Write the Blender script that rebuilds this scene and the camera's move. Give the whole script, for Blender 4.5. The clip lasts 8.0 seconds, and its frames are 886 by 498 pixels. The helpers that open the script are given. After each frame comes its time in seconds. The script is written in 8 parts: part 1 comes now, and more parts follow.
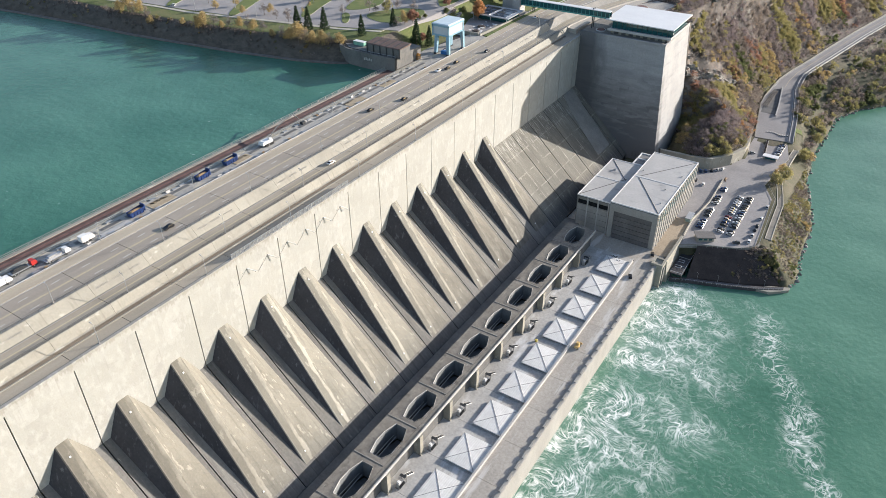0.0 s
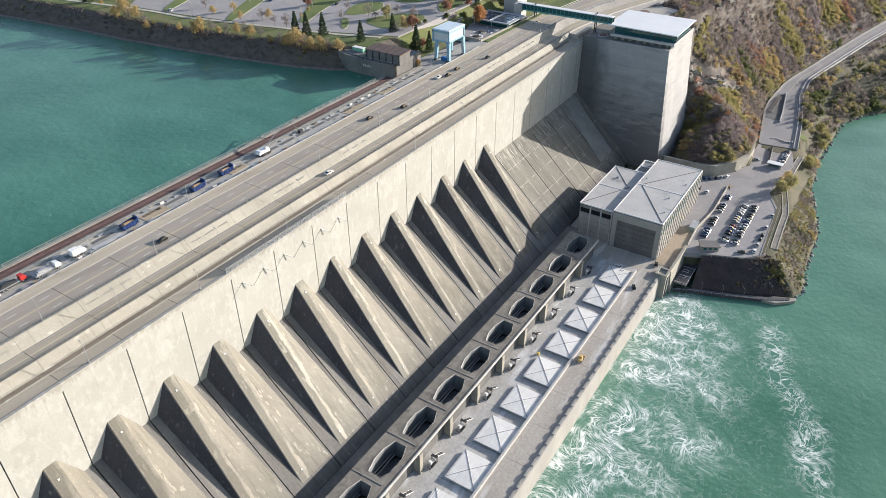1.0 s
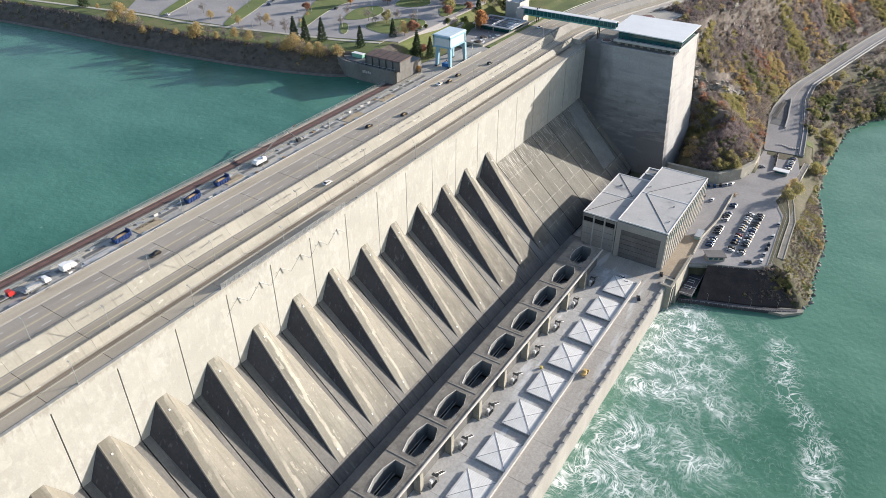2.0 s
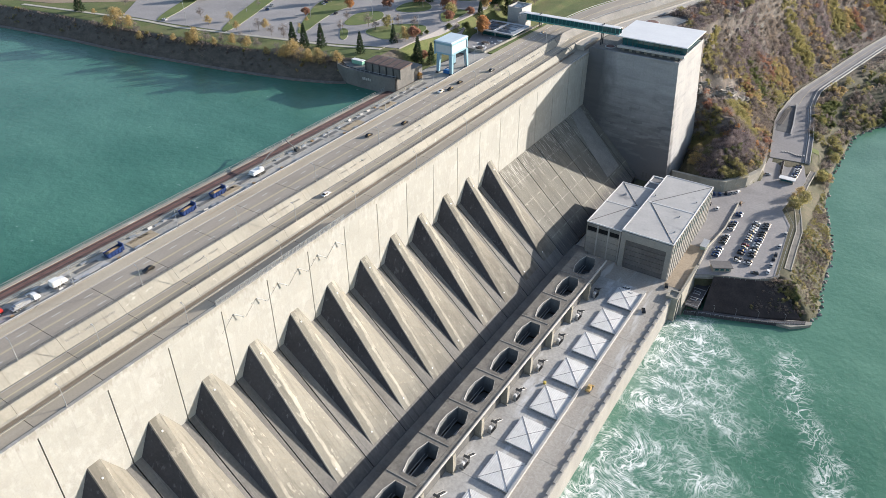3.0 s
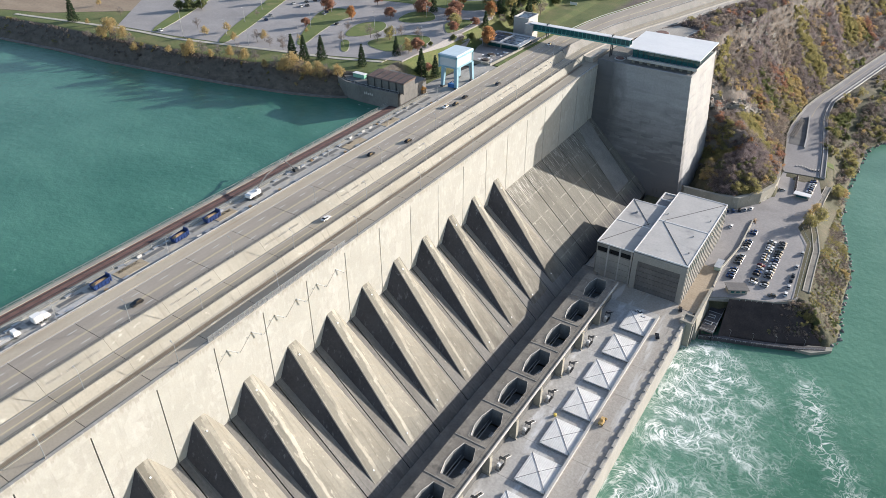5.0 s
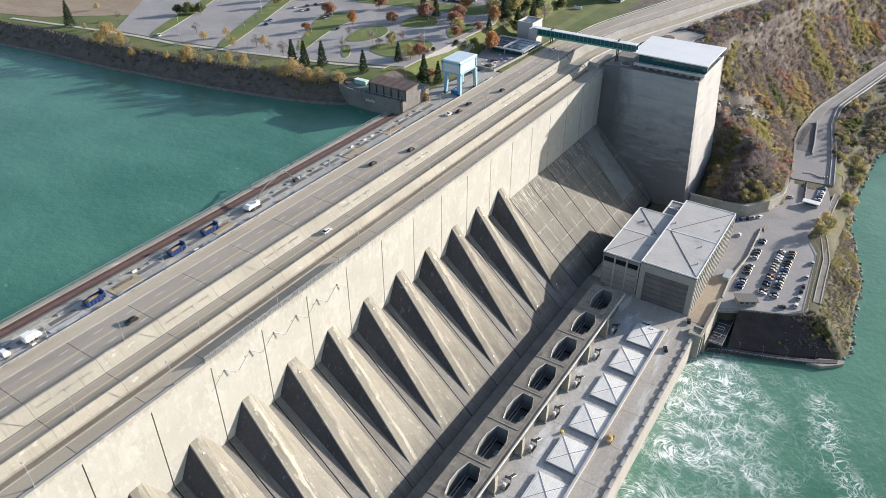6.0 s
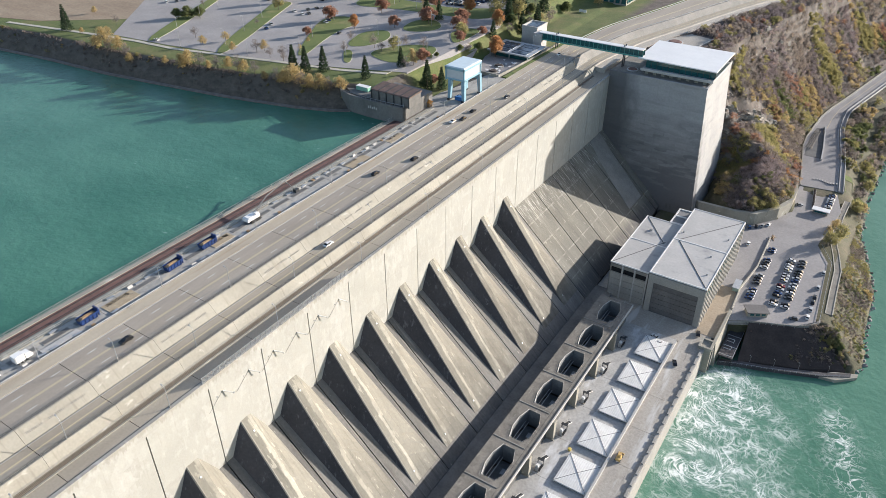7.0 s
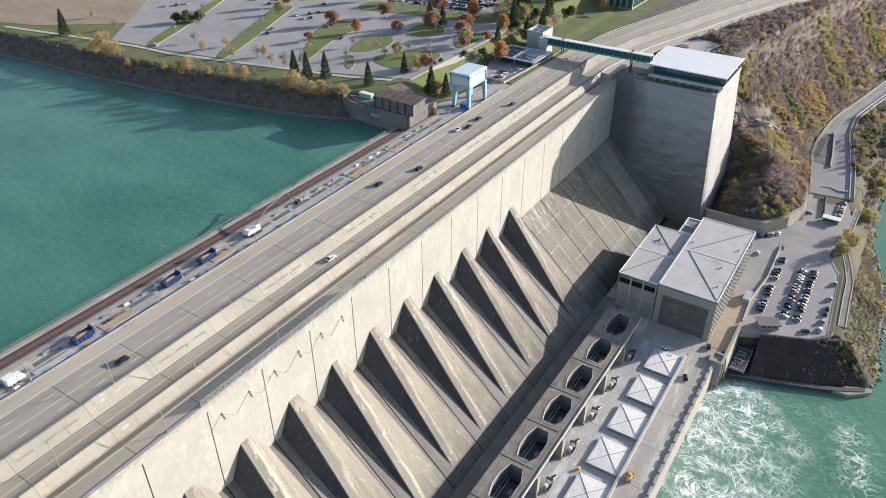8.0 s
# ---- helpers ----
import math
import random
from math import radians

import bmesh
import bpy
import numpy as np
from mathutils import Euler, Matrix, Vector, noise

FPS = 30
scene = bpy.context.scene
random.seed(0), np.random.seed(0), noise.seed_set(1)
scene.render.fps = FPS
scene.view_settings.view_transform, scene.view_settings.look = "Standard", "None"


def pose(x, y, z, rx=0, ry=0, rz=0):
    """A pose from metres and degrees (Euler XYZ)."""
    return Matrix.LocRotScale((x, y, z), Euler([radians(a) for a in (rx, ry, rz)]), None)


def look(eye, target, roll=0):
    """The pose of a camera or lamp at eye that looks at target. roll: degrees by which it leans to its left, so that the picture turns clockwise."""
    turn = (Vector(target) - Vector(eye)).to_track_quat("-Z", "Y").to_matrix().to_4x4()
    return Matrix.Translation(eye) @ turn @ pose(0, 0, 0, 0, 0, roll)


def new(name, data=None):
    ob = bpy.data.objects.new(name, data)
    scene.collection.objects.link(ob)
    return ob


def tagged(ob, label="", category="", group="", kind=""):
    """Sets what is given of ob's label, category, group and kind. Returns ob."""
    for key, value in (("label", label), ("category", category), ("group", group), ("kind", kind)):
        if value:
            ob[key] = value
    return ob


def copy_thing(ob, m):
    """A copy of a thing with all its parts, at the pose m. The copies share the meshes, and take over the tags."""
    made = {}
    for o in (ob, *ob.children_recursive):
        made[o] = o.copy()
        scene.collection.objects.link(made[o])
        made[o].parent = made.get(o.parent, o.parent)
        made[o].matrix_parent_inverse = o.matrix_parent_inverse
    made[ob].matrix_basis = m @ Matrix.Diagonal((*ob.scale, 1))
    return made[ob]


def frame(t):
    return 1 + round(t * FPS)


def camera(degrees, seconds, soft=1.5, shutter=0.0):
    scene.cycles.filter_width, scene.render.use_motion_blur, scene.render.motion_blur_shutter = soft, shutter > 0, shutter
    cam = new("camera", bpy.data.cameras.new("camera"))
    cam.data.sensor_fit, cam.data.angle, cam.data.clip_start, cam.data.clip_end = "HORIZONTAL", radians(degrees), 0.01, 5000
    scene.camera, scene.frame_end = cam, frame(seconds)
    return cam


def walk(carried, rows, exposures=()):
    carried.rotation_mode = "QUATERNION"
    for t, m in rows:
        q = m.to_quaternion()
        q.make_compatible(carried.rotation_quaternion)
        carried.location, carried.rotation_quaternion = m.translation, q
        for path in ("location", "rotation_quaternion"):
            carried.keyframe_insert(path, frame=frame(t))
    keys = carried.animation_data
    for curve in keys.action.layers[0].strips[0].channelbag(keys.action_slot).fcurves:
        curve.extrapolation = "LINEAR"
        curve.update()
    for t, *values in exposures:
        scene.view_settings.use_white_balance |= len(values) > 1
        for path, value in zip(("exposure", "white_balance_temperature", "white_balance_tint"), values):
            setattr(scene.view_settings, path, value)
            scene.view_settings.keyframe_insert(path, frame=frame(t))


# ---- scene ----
cam = camera(63.4, 8.0, 0.7)
PATH = [
    (0.0, (192.13, -79.71, 252.95), (127.45, 20.56, 172.81), -0.20),
    (0.5, (189.91, -76.19, 252.92), (125.23, 24.14, 172.92), -0.20),
    (1.0, (187.58, -72.64, 252.88), (122.75, 27.77, 173.02), -0.20),
    (1.5, (185.06, -68.85, 252.85), (120.16, 31.55, 173.14), -0.20),
    (3.0, (176.82, -57.71, 252.78), (111.78, 42.91, 173.35), -0.10),
    (3.5, (173.97, -53.86, 252.72), (108.78, 46.84, 173.51), -0.10),
    (4.0, (171.06, -50.25, 252.70), (105.79, 50.45, 173.49), -0.10),
    (4.5, (168.08, -46.75, 252.67), (102.74, 54.02, 173.60), -0.10),
    (6.0, (158.61, -35.98, 252.45), (93.14, 64.78, 173.68), -0.10),
    (6.5, (155.29, -32.21, 252.39), (89.67, 68.56, 173.68), -0.10),
    (7.0, (151.86, -28.65, 252.38), (86.24, 72.12, 173.60), -0.10),
    (7.5, (148.36, -25.02, 252.39), (82.66, 75.75, 173.68), -0.10),
    (8.0, (144.88, -21.72, 252.41), (79.11, 79.05, 173.71), -0.10),
]
walk(cam, [(t, look(eye, target, roll)) for t, eye, target, roll in PATH], [(0.0, 1.10, 6330, 14), (8.0, 1.10, 6330, 14)])
# end of camera
# ---- light ----
SUN_AZ, SUN_EL = 55.0, 14.0
world = bpy.data.worlds.new("world")
scene.world = world
world.use_nodes = True
wn = world.node_tree.nodes
sky = wn.new("ShaderNodeTexSky")
sky.sky_type, sky.sun_disc = "NISHITA", False
sky.sun_elevation, sky.sun_rotation = radians(SUN_EL), radians(90 - SUN_AZ)
world.node_tree.links.new(sky.outputs[0], wn["Background"].inputs[0])
wn["Background"].inputs[1].default_value = 0.112
sun = new("sun", bpy.data.lights.new("sun", "SUN"))
sun.data.energy, sun.data.angle, sun.data.color = 4.5, radians(0.6), (1.0, 0.93, 0.81)
sun_dir = Vector((math.cos(radians(SUN_AZ)) * math.cos(radians(SUN_EL)), math.sin(radians(SUN_AZ)) * math.cos(radians(SUN_EL)), math.sin(radians(SUN_EL))))
sun.matrix_world = look(tuple(sun_dir * 900), (0, 0, 0))

# ---- materials ----
def nodes_of(name):
    m = bpy.data.materials.new(name)
    m.use_nodes = True
    return m, m.node_tree.nodes, m.node_tree.links, m.node_tree.nodes["Principled BSDF"]


def noise_at(n, l, scale, detail=4.0, stretch=(1, 1, 1), source="Position", rough=0.6):
    """Noise in world metres; stretch scales each axis."""
    geo = n.new("ShaderNodeNewGeometry")
    mp = n.new("ShaderNodeMapping")
    mp.inputs["Scale"].default_value = [scale * s for s in stretch]
    l.new(geo.outputs[source], mp.inputs["Vector"])
    tex = n.new("ShaderNodeTexNoise")
    tex.inputs["Scale"].default_value, tex.inputs["Detail"].default_value, tex.inputs["Roughness"].default_value = 1.0, detail, rough
    l.new(mp.outputs[0], tex.inputs["Vector"])
    return tex.outputs["Fac"]


def ramp(n, l, fac, stops):
    r = n.new("ShaderNodeValToRGB")
    while len(r.color_ramp.elements) < len(stops):
        r.color_ramp.elements.new(0.5)
    for e, (p, c) in zip(r.color_ramp.elements, stops):
        e.position, e.color = p, (*c, 1) if len(c) == 3 else c
    l.new(fac, r.inputs[0])
    return r.outputs[0]


def mixed(n, l, fac, a, b, kind="MIX"):
    m = n.new("ShaderNodeMix")
    m.data_type, m.blend_type = "RGBA", kind
    for sock, v in ((m.inputs["Factor"], fac), (m.inputs["A"], a), (m.inputs["B"], b)):
        if isinstance(v, (int, float)):
            sock.default_value = v
        elif isinstance(v, tuple):
            sock.default_value = (*v, 1)
        else:
            l.new(v, sock)
    return m.outputs["Result"]


def relief(n, l, bsdf, height, strength, distance):
    b = n.new("ShaderNodeBump")
    b.inputs["Strength"].default_value, b.inputs["Distance"].default_value = strength, distance
    l.new(height, b.inputs["Height"])
    l.new(b.outputs[0], bsdf.inputs["Normal"])


def weathered(name, dark, light, big=0.05, fine=1.2, stretch=(1, 1, 1), rough=0.85, bump=0.3, streak=None, per_piece=0.06, metal=0.0, spread=(0.3, 0.7), speckle=0.5):
    """Two-tone weathered surface: stains, grain, streaks and a little change from piece to piece."""
    m, n, l, b = nodes_of(name)
    col = ramp(n, l, noise_at(n, l, big, 6, stretch), [(spread[0], dark), (spread[1], light)])
    grain = noise_at(n, l, fine, 5)
    col = mixed(n, l, speckle, col, ramp(n, l, grain, [(0.25, (0.35, 0.35, 0.35)), (0.75, (1, 1, 1))]), "MULTIPLY")
    for s_col, s_scale, s_stretch, s_lo, s_hi in (streak if isinstance(streak, list) else [streak] if streak else []):
        f = noise_at(n, l, s_scale, 5, s_stretch)
        f = ramp(n, l, f, [(s_lo, (0, 0, 0)), (s_hi, (1, 1, 1))])
        col = mixed(n, l, f, col, s_col)
    info = n.new("ShaderNodeObjectInfo")
    tone = ramp(n, l, info.outputs["Random"], [(0, (1 - per_piece,) * 3), (1, (1.0, 1.0, 1.0))])
    col = mixed(n, l, 1.0, col, tone, "MULTIPLY")
    l.new(col, b.inputs["Base Color"])
    b.inputs["Roughness"].default_value, b.inputs["Metallic"].default_value = rough, metal
    relief(n, l, b, grain, bump, 0.08)
    return m


def plain(name, color, rough=0.5, metal=0.0, vary=0.2, scale=0.8):
    m, n, l, b = nodes_of(name)
    f = noise_at(n, l, scale, 4)
    lo = tuple(c * (1 - vary) for c in color)
    l.new(ramp(n, l, f, [(0.3, lo), (0.7, color)]), b.inputs["Base Color"])
    b.inputs["Roughness"].default_value, b.inputs["Metallic"].default_value = rough, metal
    relief(n, l, b, f, 0.15, 0.02)
    return m


def sums(n, l, op, a, b=0.0, c=0.0, clamp=False):
    """One maths node on sockets or numbers."""
    k = n.new("ShaderNodeMath")
    k.operation, k.use_clamp = op, clamp
    for sock, v in zip(k.inputs, (a, b, c)):
        if isinstance(v, (int, float)):
            sock.default_value = v
        else:
            l.new(v, sock)
    return k.outputs[0]


def blocks(n, l, scale, source="Position"):
    """A random value for each rough rectangle of a surface."""
    mp = n.new("ShaderNodeMapping")
    mp.inputs["Scale"].default_value = scale
    if source == "Object":
        l.new(n.new("ShaderNodeTexCoord").outputs["Object"], mp.inputs["Vector"])
    else:
        l.new(n.new("ShaderNodeNewGeometry").outputs[source], mp.inputs["Vector"])
    v = n.new("ShaderNodeTexVoronoi")
    v.distance = "CHEBYCHEV"
    v.inputs["Scale"].default_value = 1.0
    l.new(mp.outputs[0], v.inputs["Vector"])
    return v.outputs["Color"]


def face_concrete():
    """Pale cast wall: faint patched rectangles, chalky lime runs and fine drips."""
    m, n, l, b = nodes_of("pale_dam_concrete")
    col = ramp(n, l, noise_at(n, l, 0.06, 6), [(0.3, (0.342, 0.340, 0.310)), (0.7, (0.388, 0.384, 0.352))])
    patch = sums(n, l, "ADD", sums(n, l, "MULTIPLY", blocks(n, l, (0.05, 0.16, 0.12)), 0.7), sums(n, l, "MULTIPLY", noise_at(n, l, 0.35, 5), 0.6))
    col = mixed(n, l, ramp(n, l, patch, [(0.76, (0, 0, 0)), (0.94, (0.55, 0.55, 0.55))]), col, (0.43, 0.425, 0.40))
    col = mixed(n, l, ramp(n, l, patch, [(0.32, (0.6, 0.6, 0.6)), (0.48, (0, 0, 0))]), col, (0.322, 0.316, 0.290))
    drip = noise_at(n, l, 1.0, 4, (1, 0.9, 0.05))
    col = mixed(n, l, ramp(n, l, drip, [(0.60, (0, 0, 0)), (0.72, (0.6, 0.6, 0.6))]), col, (0.295, 0.285, 0.262))
    sep = n.new("ShaderNodeSeparateXYZ")
    l.new(n.new("ShaderNodeNewGeometry").outputs["Position"], sep.inputs[0])
    reach = sums(n, l, "MULTIPLY_ADD", noise_at(n, l, 0.9, 4, (1, 1, 0.02)), 9.0, sums(n, l, "SUBTRACT", sep.outputs["Z"], 97.6))
    col = mixed(n, l, ramp(n, l, reach, [(0.0, (0, 0, 0)), (0.9, (0.6, 0.6, 0.6))]), col, (0.27, 0.255, 0.222))
    chalk = sums(n, l, "ADD", noise_at(n, l, 0.5, 6, (1, 1, 0.5)), sums(n, l, "MULTIPLY", noise_at(n, l, 0.05, 2), 0.5))
    col = mixed(n, l, ramp(n, l, chalk, [(0.76, (0, 0, 0)), (0.98, (0.7, 0.7, 0.7))]), col, (0.46, 0.455, 0.435))
    grain = noise_at(n, l, 1.6, 5)
    col = mixed(n, l, 0.2, col, ramp(n, l, grain, [(0.25, (0.4, 0.4, 0.4)), (0.75, (1, 1, 1))]), "MULTIPLY")
    l.new(col, b.inputs["Base Color"])
    b.inputs["Roughness"].default_value = 0.88
    relief(n, l, b, grain, 0.3, 0.08)
    return m


def ridge_concrete():
    """Tan-grey cast housing with cream lime crusted along its crease and in blocky patches."""
    m, n, l, b = nodes_of("limed_ridge_concrete")
    sep = n.new("ShaderNodeSeparateXYZ")
    l.new(n.new("ShaderNodeTexCoord").outputs["Object"], sep.inputs[0])
    info = n.new("ShaderNodeObjectInfo")
    col = ramp(n, l, noise_at(n, l, 0.10, 6, (0.5, 1.2, 0.5)), [(0.3, (0.185, 0.176, 0.147)), (0.7, (0.27, 0.259, 0.219))])
    grime = noise_at(n, l, 0.55, 5, (0.10, 1.0, 0.0))
    col = mixed(n, l, ramp(n, l, grime, [(0.52, (0, 0, 0)), (0.70, (0.7, 0.7, 0.7))]), col, (0.125, 0.119, 0.100))
    cell = sums(n, l, "SUBTRACT", blocks(n, l, (0.22, 0.55, 0.0), "Object"), 0.5)
    wob = sums(n, l, "SUBTRACT", noise_at(n, l, 0.22, 5, (0.7, 1, 0)), 0.5)
    line_y = sums(n, l, "MULTIPLY_ADD", sep.outputs["X"], 0.075, sep.outputs["Y"])
    off = sums(n, l, "SUBTRACT", line_y, 12.6)
    off = sums(n, l, "ADD", off, sums(n, l, "ADD", sums(n, l, "MULTIPLY", cell, 1.2), sums(n, l, "MULTIPLY", wob, 2.6)))
    band = ramp(n, l, sums(n, l, "ABSOLUTE", off), [(0.45, (0.95, 0.95, 0.95)), (0.80, (0.45, 0.45, 0.45)), (1.25, (0, 0, 0))])
    worn = sums(n, l, "MULTIPLY_ADD", noise_at(n, l, 0.09, 5), 2.6, sums(n, l, "MULTIPLY_ADD", info.outputs["Random"], 0.6, -0.88), clamp=True)
    col = mixed(n, l, sums(n, l, "MULTIPLY", band, worn), col, (0.50, 0.475, 0.40))
    spots = sums(n, l, "ADD", noise_at(n, l, 0.45, 6, (0.6, 1, 0.0)), sums(n, l, "MULTIPLY", cell, 0.16))
    col = mixed(n, l, ramp(n, l, spots, [(0.61, (0, 0, 0)), (0.65, (0.75, 0.75, 0.75))]), col, (0.40, 0.382, 0.325))
    # a pale worn arris along the steep side
    arris = sums(n, l, "SUBTRACT", sums(n, l, "MULTIPLY_ADD", sep.outputs["X"], 0.0762, sep.outputs["Y"]), 8.8)
    col = mixed(n, l, ramp(n, l, arris, [(0.45, (0.55, 0.55, 0.55)), (0.85, (0, 0, 0))]), col, (0.40, 0.38, 0.33))
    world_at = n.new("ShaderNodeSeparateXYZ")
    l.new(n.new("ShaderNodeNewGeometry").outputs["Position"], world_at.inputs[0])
    # caps turn darker brown towards the first bays
    near_brown = n.new("ShaderNodeMapRange")
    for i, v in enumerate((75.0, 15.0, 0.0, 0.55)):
        near_brown.inputs[i + 1].default_value = v
    l.new(world_at.outputs["Y"], near_brown.inputs[0])
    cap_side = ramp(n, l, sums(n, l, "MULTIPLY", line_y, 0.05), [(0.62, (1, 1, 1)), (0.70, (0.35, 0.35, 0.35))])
    col = mixed(n, l, sums(n, l, "MULTIPLY", near_brown.outputs[0], cap_side), col, (0.135, 0.122, 0.098))
    # darker mottled brown towards the far bays, most on the lower slope
    far_brown = n.new("ShaderNodeMapRange")
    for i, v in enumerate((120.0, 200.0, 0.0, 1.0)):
        far_brown.inputs[i + 1].default_value = v
    l.new(world_at.outputs["Y"], far_brown.inputs[0])
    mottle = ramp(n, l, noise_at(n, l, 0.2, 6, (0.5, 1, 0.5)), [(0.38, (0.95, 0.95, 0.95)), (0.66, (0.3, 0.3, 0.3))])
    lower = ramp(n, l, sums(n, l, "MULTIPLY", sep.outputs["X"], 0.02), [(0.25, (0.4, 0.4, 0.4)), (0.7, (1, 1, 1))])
    col = mixed(n, l, sums(n, l, "MULTIPLY", far_brown.outputs[0], sums(n, l, "MULTIPLY", mottle, lower)), col, (0.115, 0.104, 0.085))
    tone = ramp(n, l, info.outputs["Random"], [(0, (0.86, 0.85, 0.84)), (1, (1.0, 1.0, 1.0))])
    col = mixed(n, l, 1.0, col, tone, "MULTIPLY")
    grain = noise_at(n, l, 1.1, 5)
    col = mixed(n, l, 0.35, col, ramp(n, l, grain, [(0.25, (0.4, 0.4, 0.4)), (0.75, (1, 1, 1))]), "MULTIPLY")
    l.new(col, b.inputs["Base Color"])
    b.inputs["Roughness"].default_value = 0.88
    relief(n, l, b, grain, 0.3, 0.08)
    return m


M_FACE = face_concrete()
M_RIDGE = ridge_concrete()


def slope_concrete():
    """Weathered slope slabs: grime runs, cream lime along the half joints and cross joints, and scattered lime blooms."""
    m, n, l, b = nodes_of("stained_slope_concrete")
    sep = n.new("ShaderNodeSeparateXYZ")
    l.new(n.new("ShaderNodeTexCoord").outputs["Object"], sep.inputs[0])
    info = n.new("ShaderNodeObjectInfo")
    col = ramp(n, l, noise_at(n, l, 0.10, 6, (0.6, 1.2, 0)), [(0.3, (0.135, 0.129, 0.109)), (0.7, (0.215, 0.207, 0.178))])
    grime = noise_at(n, l, 0.6, 5, (0.09, 1.0, 0))
    col = mixed(n, l, ramp(n, l, grime, [(0.52, (0, 0, 0)), (0.70, (0.8, 0.8, 0.8))]), col, (0.125, 0.119, 0.104))
    wob = sums(n, l, "SUBTRACT", noise_at(n, l, 0.8, 4, (1, 1, 0)), 0.5)
    worn = ramp(n, l, noise_at(n, l, 0.16, 4, (0.6, 1, 0)), [(0.42, (0, 0, 0)), (0.60, (0.9, 0.9, 0.9))])
    half = sums(n, l, "ABSOLUTE", sums(n, l, "ADD", sums(n, l, "SUBTRACT", sep.outputs["Y"], 11.5), sums(n, l, "MULTIPLY", wob, 0.9)))
    col = mixed(n, l, sums(n, l, "MULTIPLY", worn, ramp(n, l, half, [(0.22, (1, 1, 1)), (0.42, (0, 0, 0))])), col, (0.40, 0.385, 0.33))
    step = sums(n, l, "ABSOLUTE", sums(n, l, "SUBTRACT", sums(n, l, "FRACT", sums(n, l, "MULTIPLY_ADD", wob, 0.05, sums(n, l, "MULTIPLY", sep.outputs["X"], 1 / 9.2))), 0.5))
    col = mixed(n, l, sums(n, l, "MULTIPLY", worn, ramp(n, l, step, [(0.46, (0, 0, 0)), (0.485, (0.7, 0.7, 0.7))])), col, (0.36, 0.345, 0.30))
    # blue-black band across the toe, broken by runs down the slope
    toe = sums(n, l, "MULTIPLY_ADD", wob, 2.5, sep.outputs["X"])
    toe_dark = sums(n, l, "MULTIPLY", ramp(n, l, sums(n, l, "MULTIPLY", toe, 0.02), [(0.76, (0, 0, 0)), (0.82, (0.75, 0.75, 0.75))]), ramp(n, l, noise_at(n, l, 1.2, 4, (0.07, 1, 0)), [(0.52, (1, 1, 1)), (0.66, (0.1, 0.1, 0.1))]))
    col = mixed(n, l, toe_dark, col, (0.062, 0.062, 0.07))
    runs = sums(n, l, "MULTIPLY", ramp(n, l, noise_at(n, l, 1.5, 4, (0.10, 1, 0)), [(0.55, (0, 0, 0)), (0.62, (0.9, 0.9, 0.9))]), ramp(n, l, sums(n, l, "MULTIPLY_ADD", wob, 0.25, sums(n, l, "MULTIPLY", sep.outputs["X"], 0.02)), [(0.12, (1, 1, 1)), (0.30, (0, 0, 0))]))
    col = mixed(n, l, runs, col, (0.46, 0.45, 0.41))
    cell = blocks(n, l, (0.3, 0.55, 0.0))
    bloom = sums(n, l, "ADD", noise_at(n, l, 0.5, 6, (0.7, 1, 0)), sums(n, l, "MULTIPLY", cell, 0.12))
    col = mixed(n, l, ramp(n, l, bloom, [(0.70, (0, 0, 0)), (0.76, (0.75, 0.75, 0.75))]), col, (0.38, 0.365, 0.315))
    tone = ramp(n, l, info.outputs["Random"], [(0, (0.88, 0.88, 0.88)), (1, (1.0, 1.0, 1.0))])
    col = mixed(n, l, 1.0, col, tone, "MULTIPLY")
    grain = noise_at(n, l, 1.1, 5)
    col = mixed(n, l, 0.4, col, ramp(n, l, grain, [(0.25, (0.4, 0.4, 0.4)), (0.75, (1, 1, 1))]), "MULTIPLY")
    l.new(col, b.inputs["Base Color"])
    b.inputs["Roughness"].default_value = 0.88
    relief(n, l, b, grain, 0.3, 0.08)
    return m


M_SLOPE = slope_concrete()
M_SLAB = weathered("brown_stained_slab_concrete", (0.135, 0.13, 0.122), (0.21, 0.203, 0.188), 0.10, 0.9, (0.6, 1.2, 0),
                   streak=[((0.25, 0.24, 0.212), 0.8, (0.10, 1.0, 0), 0.56, 0.74), ((0.095, 0.09, 0.082), 0.5, (0.08, 1.0, 0), 0.58, 0.68), ((0.29, 0.28, 0.25), 0.5, (0.5, 1, 0), 0.67, 0.69)], per_piece=0.18)
M_CONC = weathered("grey_concrete", (0.22, 0.215, 0.20), (0.31, 0.30, 0.28), 0.12, 1.5)


